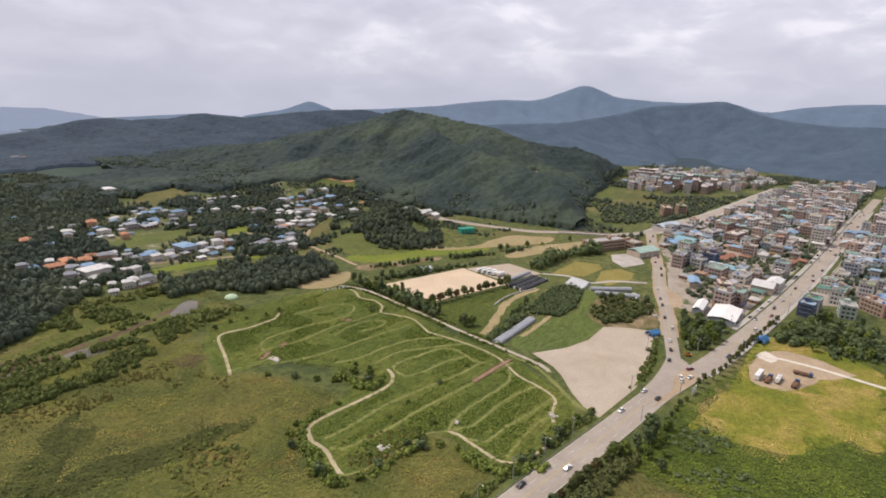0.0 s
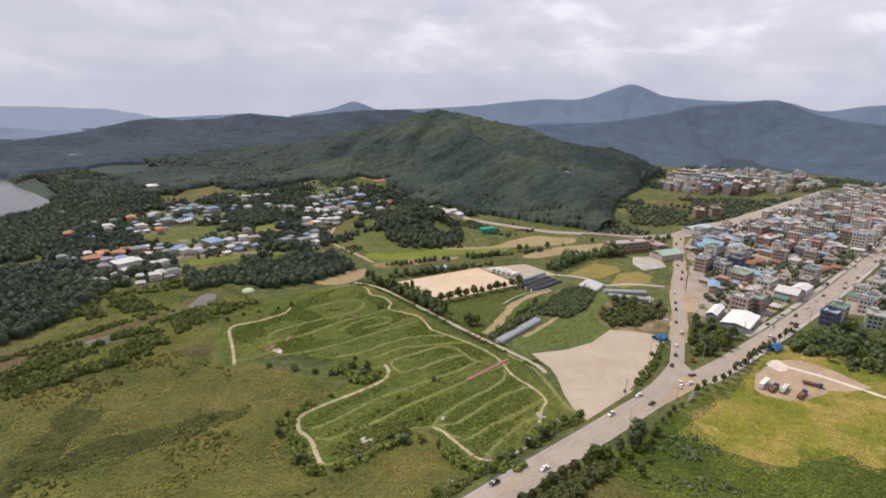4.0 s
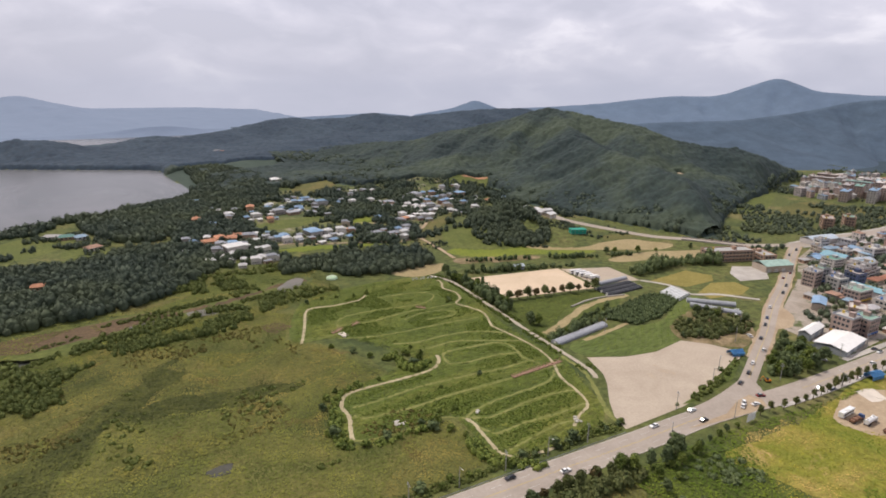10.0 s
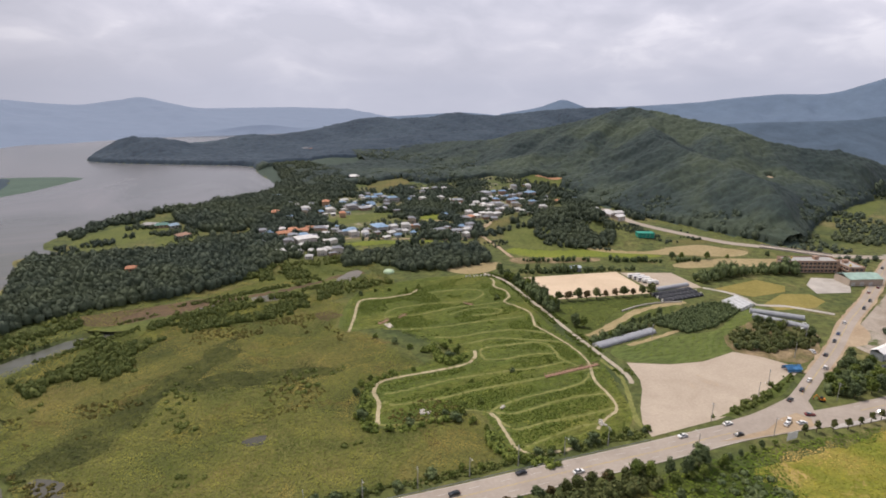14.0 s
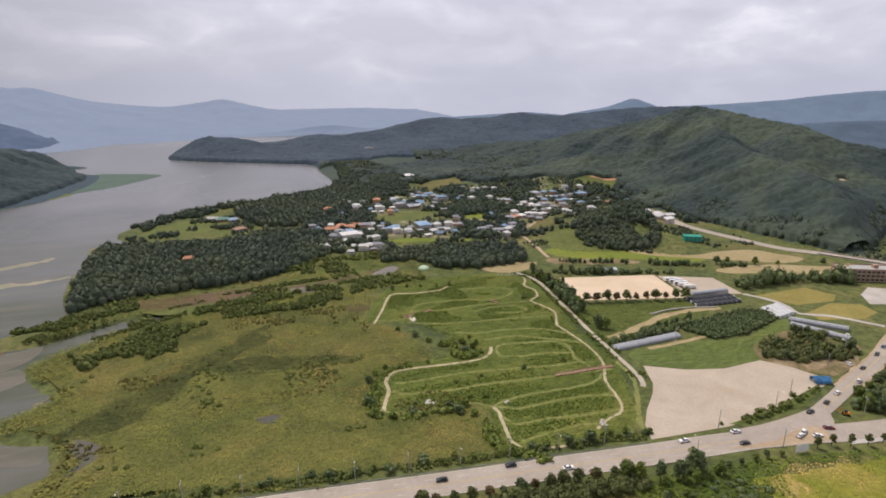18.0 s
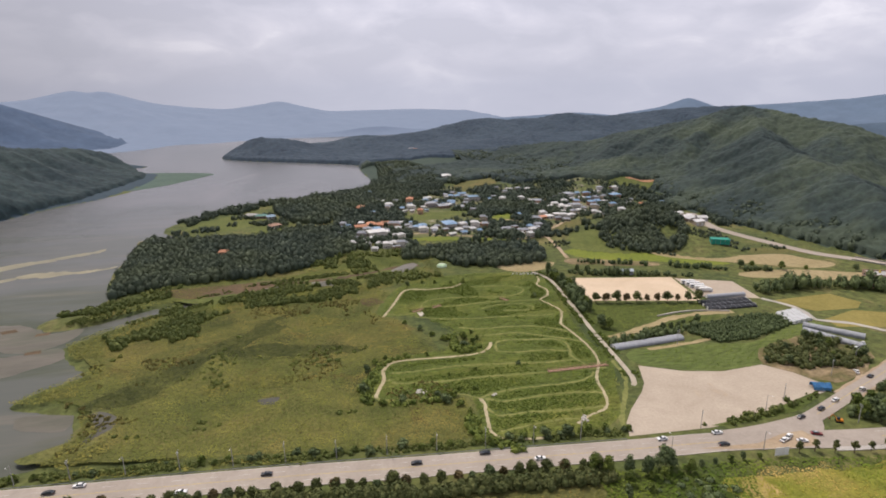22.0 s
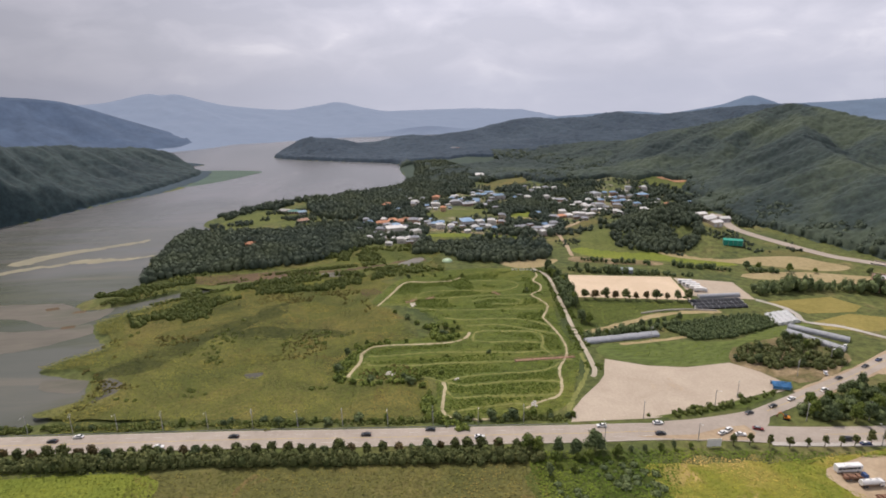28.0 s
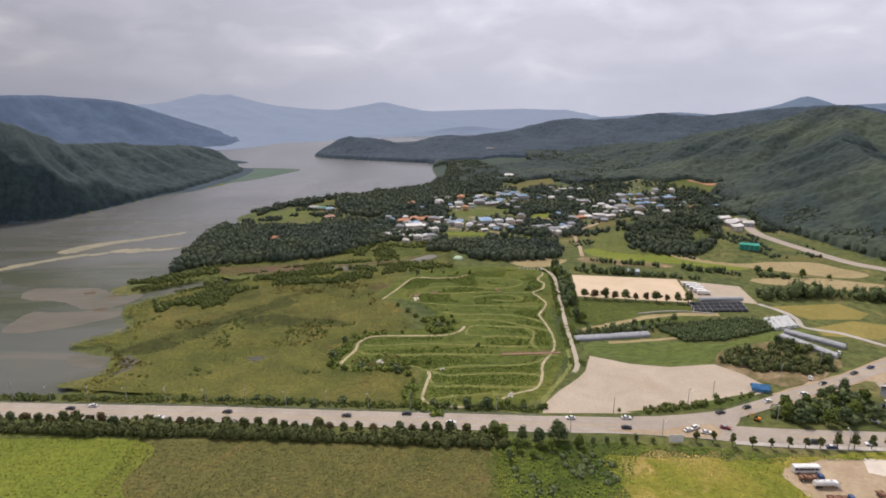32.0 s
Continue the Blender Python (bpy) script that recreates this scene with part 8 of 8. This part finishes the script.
def tent(w, d, h):
    ob = tagged(new("tarpaulin_shelter"), "bright blue tarpaulin shelter beside the gravel lot", "shelter")
    for x in (-w / 2, 0, w / 2):
        for y in (-d / 2, d / 2):
            bm = bmesh.new()
            rod(bm, (x, y, -0.2), (x, y, h), 0.08)
            part("post", bm, "steel", ob)
    bm = bmesh.new()
    n = 12
    rows = [[bm.verts.new((-w / 2 - 0.4 + (w + 0.8) * i / n, s * (d / 2 + 0.4), h + (1.5 if s == 0 else 0) + rng.uniform(-0.12, 0.12))) for s in (-1, -0.5, 0, 0.5, 1)] for i in range(n + 1)]
    for r in rows:
        r[1].co.z += 0.75
        r[3].co.z += 0.75
    for i in range(n):
        for j in range(4):
            bm.faces.new((rows[i][j], rows[i + 1][j], rows[i + 1][j + 1], rows[i][j + 1]))
    bmesh.ops.solidify(bm, geom=bm.faces[:], thickness=0.05)
    part("tarpaulin", bm, "blue", ob)
    for s in (-1, 1):
        bm = bmesh.new()
        box(bm, -w / 2, s * d / 2 - 0.03, 0.3, w / 2, s * d / 2 + 0.03, h)
        part("side_sheet", bm, "blue", ob)
    return ob


stand(tent(8, 5, 1.9), 160, 258.4, -20)
stand(tent(9, 5, 2.4), 197, 203.5, -12)


def net_house():
    ob = tagged(new("net_hall"), "hall screened with bright green netting", "hall")
    for x in range(-2, 3):
        for y in (-6, 6):
            bm = bmesh.new()
            rod(bm, (x * 5, y, -1), (x * 5, y, 8.5), 0.15)
            part("mast", bm, "steel", ob)
    bm = bmesh.new()
    for s in (-1, 1):
        box(bm, -10, s * 6 - 0.05, 0.3, 10, s * 6 + 0.05, 8.2)
        box(bm, s * 10 - 0.05, -5.9, 0.3, s * 10 + 0.05, 5.9, 8.2)
    part("netting", bm, "teal", ob)
    bm = bmesh.new()
    box(bm, -10.2, -6.2, 8.25, 10.2, 6.2, 8.5)
    part("roof", bm, "teal", ob)
    return ob


net = stand(net_house(), 281, 500, -25, float(lie(281, 500)))
net.scale = (0.8, 0.7, 0.6)

# ---------------------------------------------------------------- vehicles
M["car_paint"] = palette_mat("car_paint", [(0.65, 0.65, 0.64), (0.02, 0.02, 0.022), (0.62, 0.62, 0.60), (0.05, 0.05, 0.055), (0.30, 0.31, 0.32), (0.035, 0.037, 0.04), (0.20, 0.03, 0.03), (0.03, 0.05, 0.12)], 0.3, 0.03)
M["car_dark"] = plain_mat("dark_car_paint", (0.022, 0.023, 0.026), 0.3, 0, 0.1, 1, 0, 0.5)
M["car_white"] = plain_mat("white_car_paint", (0.72, 0.72, 0.71), 0.3, 0, 0.05, 1, 0, 0.5)
M["lamp"] = plain_mat("lamp_glass", (0.5, 0.48, 0.42), 0.2)
M["tail"] = plain_mat("tail_lamp", (0.35, 0.02, 0.02), 0.3)
M["orange"] = plain_mat("orange_machine_paint", (0.62, 0.22, 0.02), 0.5)
M["truck_blue"] = plain_mat("blue_truck_paint", (0.05, 0.09, 0.2), 0.4)
M["rust"] = plain_mat("rusty_steel", (0.20, 0.11, 0.07), 0.8, 0, 0.3, 1)


def shell(bm, prof, width, tuck):
    """A body from a side outline (x, z), narrower at the top by tuck."""
    zs = [z for _, z in prof]
    lo, hi = min(zs), max(zs)
    L = [bm.verts.new((x, -width / 2 + tuck * (z - lo) / (hi - lo), z)) for x, z in prof]
    R = [bm.verts.new((x, width / 2 - tuck * (z - lo) / (hi - lo), z)) for x, z in prof]
    n = len(prof)
    bm.faces.new(L)
    bm.faces.new(R[::-1])
    for i in range(n):
        bm.faces.new((L[i], R[i], R[(i + 1) % n], L[(i + 1) % n]))
    bmesh.ops.recalc_face_normals(bm, faces=bm.faces[:])


def wheels(ob, xs, y, r, wide):
    t = bmesh.new()
    rod(t, (0, -wide / 2, 0), (0, wide / 2, 0), r, None, 14)
    tm = bmesh_to("tyre", t, "tyre")
    h = bmesh.new()
    rod(h, (0, -wide / 2 - 0.02, 0), (0, wide / 2 + 0.02, 0), r * 0.55, None, 10)
    hm = bmesh_to("rim", h, "steel")
    for x in xs:
        for s in (-1, 1):
            w = share("wheel", tm, ob, Matrix.Translation((x, s * y, r)))
            share("rim", hm, w)


def car(label, paint, kind="car", van=False):
    ob = tagged(new(kind), label, "car")
    L = 4.6
    bm = bmesh.new()
    shell(bm, [(-2.3, 0.35), (-2.3, 0.85), (-2.1, 0.98), (1.1, 1.0), (2.1, 0.86), (2.3, 0.7), (2.3, 0.35)], 1.82, 0.1)
    part("body", bm, paint, ob)
    bm = bmesh.new()
    top = 1.75 if van else 1.46
    shell(bm, [(-2.05 if van else -1.75, 0.97), (-1.9 if van else -1.1, top - 0.02), (0.15, top), (1.05, 0.98)], 1.6, 0.22)
    part("cabin_glass", bm, "glass", ob)
    bm = bmesh.new()
    box(bm, -1.85 if van else -1.12, -0.6, top - 0.03, 0.2, 0.6, top + 0.04, 0.02)
    part("roof_panel", bm, paint, ob)
    for s in (-1, 1):
        bm = bmesh.new()
        box(bm, 2.2, s * 0.65 - 0.2, 0.6, 2.32, s * 0.65 + 0.2, 0.78)
        part("headlight", bm, "lamp", ob)
        bm = bmesh.new()
        box(bm, -2.33, s * 0.65 - 0.2, 0.65, -2.25, s * 0.65 + 0.2, 0.85)
        part("tail_light", bm, "tail", ob)
    wheels(ob, (-1.4, 1.4), 0.82, 0.33, 0.22)
    ob.location = (0, 0, -900)
    return ob


def bus(label, paint="car_white"):
    ob = tagged(new("bus"), label, "bus")
    bm = bmesh.new()
    box(bm, -5.2, -1.22, 0.45, 5.2, 1.22, 3.2, 0.15)
    part("body", bm, paint, ob)
    for s in (-1, 1):
        for i in range(6):
            bm = bmesh.new()
            box(bm, -4.8 + i * 1.55, s * 1.22 - 0.03, 1.6, -3.45 + i * 1.55, s * 1.22 + 0.03, 2.6)
            part("side_window", bm, "glass", ob)
    bm = bmesh.new()
    box(bm, 5.17, -1.05, 1.4, 5.24, 1.05, 2.8)
    part("windscreen", bm, "glass", ob)
    bm = bmesh.new()
    box(bm, -1.6, -0.7, 3.2, 1.2, 0.7, 3.42, 0.05)
    part("roof_unit", bm, "white", ob)
    wheels(ob, (-3.2, 3.4), 1.1, 0.48, 0.3)
    ob.location = (0, 0, -900)
    return ob


def truck(label, load, cab="car_white"):
    """load: box, tank or flat."""
    ob = tagged(new("truck"), label, "truck")
    bm = bmesh.new()
    shell(bm, [(3.0, 0.5), (3.0, 2.6), (4.3, 2.6), (4.75, 1.6), (4.8, 0.5)], 2.3, 0.1)
    part("cab", bm, cab, ob)
    bm = bmesh.new()
    box(bm, 4.35, -0.95, 1.65, 4.72, 0.95, 2.35)
    part("windscreen", bm, "glass", ob)
    bm = bmesh.new()
    box(bm, -4.4, -0.5, 0.6, 3.1, 0.5, 0.95)
    part("chassis", bm, "rust", ob)
    bm = bmesh.new()
    if load == "box":
        box(bm, -4.5, -1.2, 1.0, 2.8, 1.2, 3.3, 0.06)
        part("cargo_box", bm, "white", ob)
    elif load == "tank":
        rod(bm, (-4.5, 0, 2.05), (2.8, 0, 2.05), 1.15, None, 18)
        part("tank", bm, "white", ob)
        for x in (-3.5, -0.8, 1.8):
            bm = bmesh.new()
            rod(bm, (x, 0, 3.15), (x, 0, 3.4), 0.35, None, 10)
            part("tank_lid", bm, "steel", ob)
    else:
        box(bm, -4.5, -1.2, 1.0, 2.8, 1.2, 1.16)
        for s in (-1, 1):
            box(bm, -4.5, s * 1.2 - 0.05, 1.16, 2.8, s * 1.2 + 0.05, 1.75)
        part("flat_bed", bm, "rust", ob)
        bm = bmesh.new()
        for k in range(4):
            box(bm, -4.2 + k * 1.6, -0.9, 1.17, -2.9 + k * 1.6, 0.9, 1.7 + 0.3 * (k % 2), 0.05)
        part("load", bm, "rust", ob)
    wheels(ob, (-3.4, -2.2, 3.6), 1.0, 0.5, 0.32)
    ob.location = (0, 0, -900)
    return ob


def excavator():
    ob = tagged(new("excavator"), "small orange excavator standing on grass", "excavator")
    for s in (-1, 1):
        bm = bmesh.new()
        box(bm, -1.4, s * 0.9 - 0.25, 0, 1.4, s * 0.9 + 0.25, 0.65, 0.2)
        part("track", bm, "tyre", ob)
    bm = bmesh.new()
    box(bm, -1.5, -0.95, 0.7, 1.0, 0.95, 1.5, 0.1)
    part("house_body", bm, "orange", ob)
    bm = bmesh.new()
    box(bm, -0.2, 0.1, 1.5, 1.0, 0.9, 2.6, 0.08)
    part("cab", bm, "glass", ob)
    bm = bmesh.new()
    rod(bm, (0.9, -0.3, 1.4), (2.6, -0.3, 3.1), 0.2, 0.16, 6)
    part("boom", bm, "orange", ob)
    bm = bmesh.new()
    rod(bm, (2.6, -0.3, 3.1), (3.7, -0.3, 1.4), 0.15, 0.12, 6)
    part("stick", bm, "orange", ob)
    bm = bmesh.new()
    box(bm, 3.3, -0.7, 0.6, 4.0, 0.1, 1.4, 0.1)
    part("bucket", bm, "rust", ob)
    return ob


CARS = [car("white passenger car on the asphalt", "car_white"), car("black passenger car on the asphalt", "car_dark"), car("dark estate car on the asphalt", "car_dark", "car", True), car("white van on the asphalt", "car_white", "van", True), car("painted passenger car on the asphalt", "car_paint")]
BUSES = [bus("white bus with dark windows on gravel"), ]
TRUCKS = [truck("white box truck parked on bare ground", "box"), truck("white tanker truck parked on bare ground", "tank"), truck("rusty flat-bed truck with a load", "flat", "truck_blue")]


def drive(line, x, lane, k, rev=False, group="traffic on the main road"):
    i = int(np.clip(np.searchsorted(line[:, 0], x), 1, len(line) - 1))
    d = line[i] - line[i - 1]
    a = math.degrees(math.atan2(d[1], d[0]))
    n = np.array([-d[1], d[0]]) / np.linalg.norm(d)
    f = (x - line[i - 1][0]) / max(d[0], 1e-6)
    p = line[i - 1] + d * min(max(f, 0), 1) + n * lane
    return tagged(copy_thing(CARS[k], pose(p[0], p[1], 0.212, 0, 0, a + (180 if rev else 0))), "", "", group)


for x, lane, k, rev in ((-191, 1.8, 1, True), (-181, 4.7, 0, True), (-109, 1.8, 1, True), (-49, 1.8, 1, True), (2, -1.8, 0, False), (-20, 4.7, 1, True), (-140, -4.7, 0, False), (58, 4.7, 0, True)):
    drive(MAIN, x, lane, k, rev)
for x, y, r, k in ((84.5, 235.4, -4, 0), (82, 227.4, -4, 1), (109.1, 224.4, 20, 0), (116.2, 222.2, -12, 0), (113, 226.2, 30, 3), (126.3, 225.3, -25, 4), (130, 237.9, 14, 1), (144.6, 241.9, 22, 1), (157.4, 246.8, 22, 0)):
    tagged(copy_thing(CARS[k], pose(x, y, 0.24, 0, 0, r)), "", "", "cars at the junction")
for x in np.arange(158, 440, 19.0):
    if rng.random() < 0.85:
        drive(BRANCH, x + rng.uniform(-4, 4), rng.choice([-1.9, 1.9]), int(rng.integers(5)), rng.random() < 0.5, "traffic on the branch road")
for x in np.arange(160, 820, 19.0):
    if rng.random() < 0.8:
        drive(MAIN, x + rng.uniform(-5, 5), rng.choice([-4.4, -1.5, 1.5, 4.4]), int(rng.integers(5)), rng.random() < 0.5, "traffic in the town")
for x in np.arange(165, 600, 9.0):
    for lane in (-7.6, 8.2):
        if rng.random() < 0.22:
            drive(MAIN, x, lane, int(rng.integers(5)), False, "cars parked along the street").location.z = 0.1
for i in range(5):
    tagged(copy_thing(BUSES[0] if i < 3 else TRUCKS[0], pose(190 + i * 0.6 + rng.uniform(-0.4, 0.4), 414 - i * 4.6, 0.14, 0, 0, -12)), "", "", "vehicles on the gravel lot")
for src, x, y, r in ((BUSES[0], 143.5, 194.4, -2), (TRUCKS[2], 142.5, 189.6, -5), (TRUCKS[1], 145.6, 185.3, -1), (TRUCKS[2], 146, 177.4, -4), (TRUCKS[2], 163, 176.5, -84)):
    tagged(copy_thing(src, pose(x, y, 0.14, 0, 0, r)), "", "", "vehicles in the yard")
for x, y, r, k in ((192, 268, 60, 0), (216, 291, 20, 3), (226, 296, 50, 0), (210, 240, -4, 1), (196, 228, -60, 4)):
    tagged(copy_thing(CARS[k], pose(x, y, 0.2, 0, 0, r)), "", "", "cars parked by the branch road")
stand(excavator(), 144, 231.5, 150, 0.1)
for p in CARS + BUSES + TRUCKS:
    for c in list(p.children_recursive) + [p]:
        bpy.data.objects.remove(c)
patch("pad_white", [(172, 202), (184, 198.5), (178.5, 190.8), (168, 193)], 0.16, "pale", "pale concrete pad at the yard's edge", "pad")
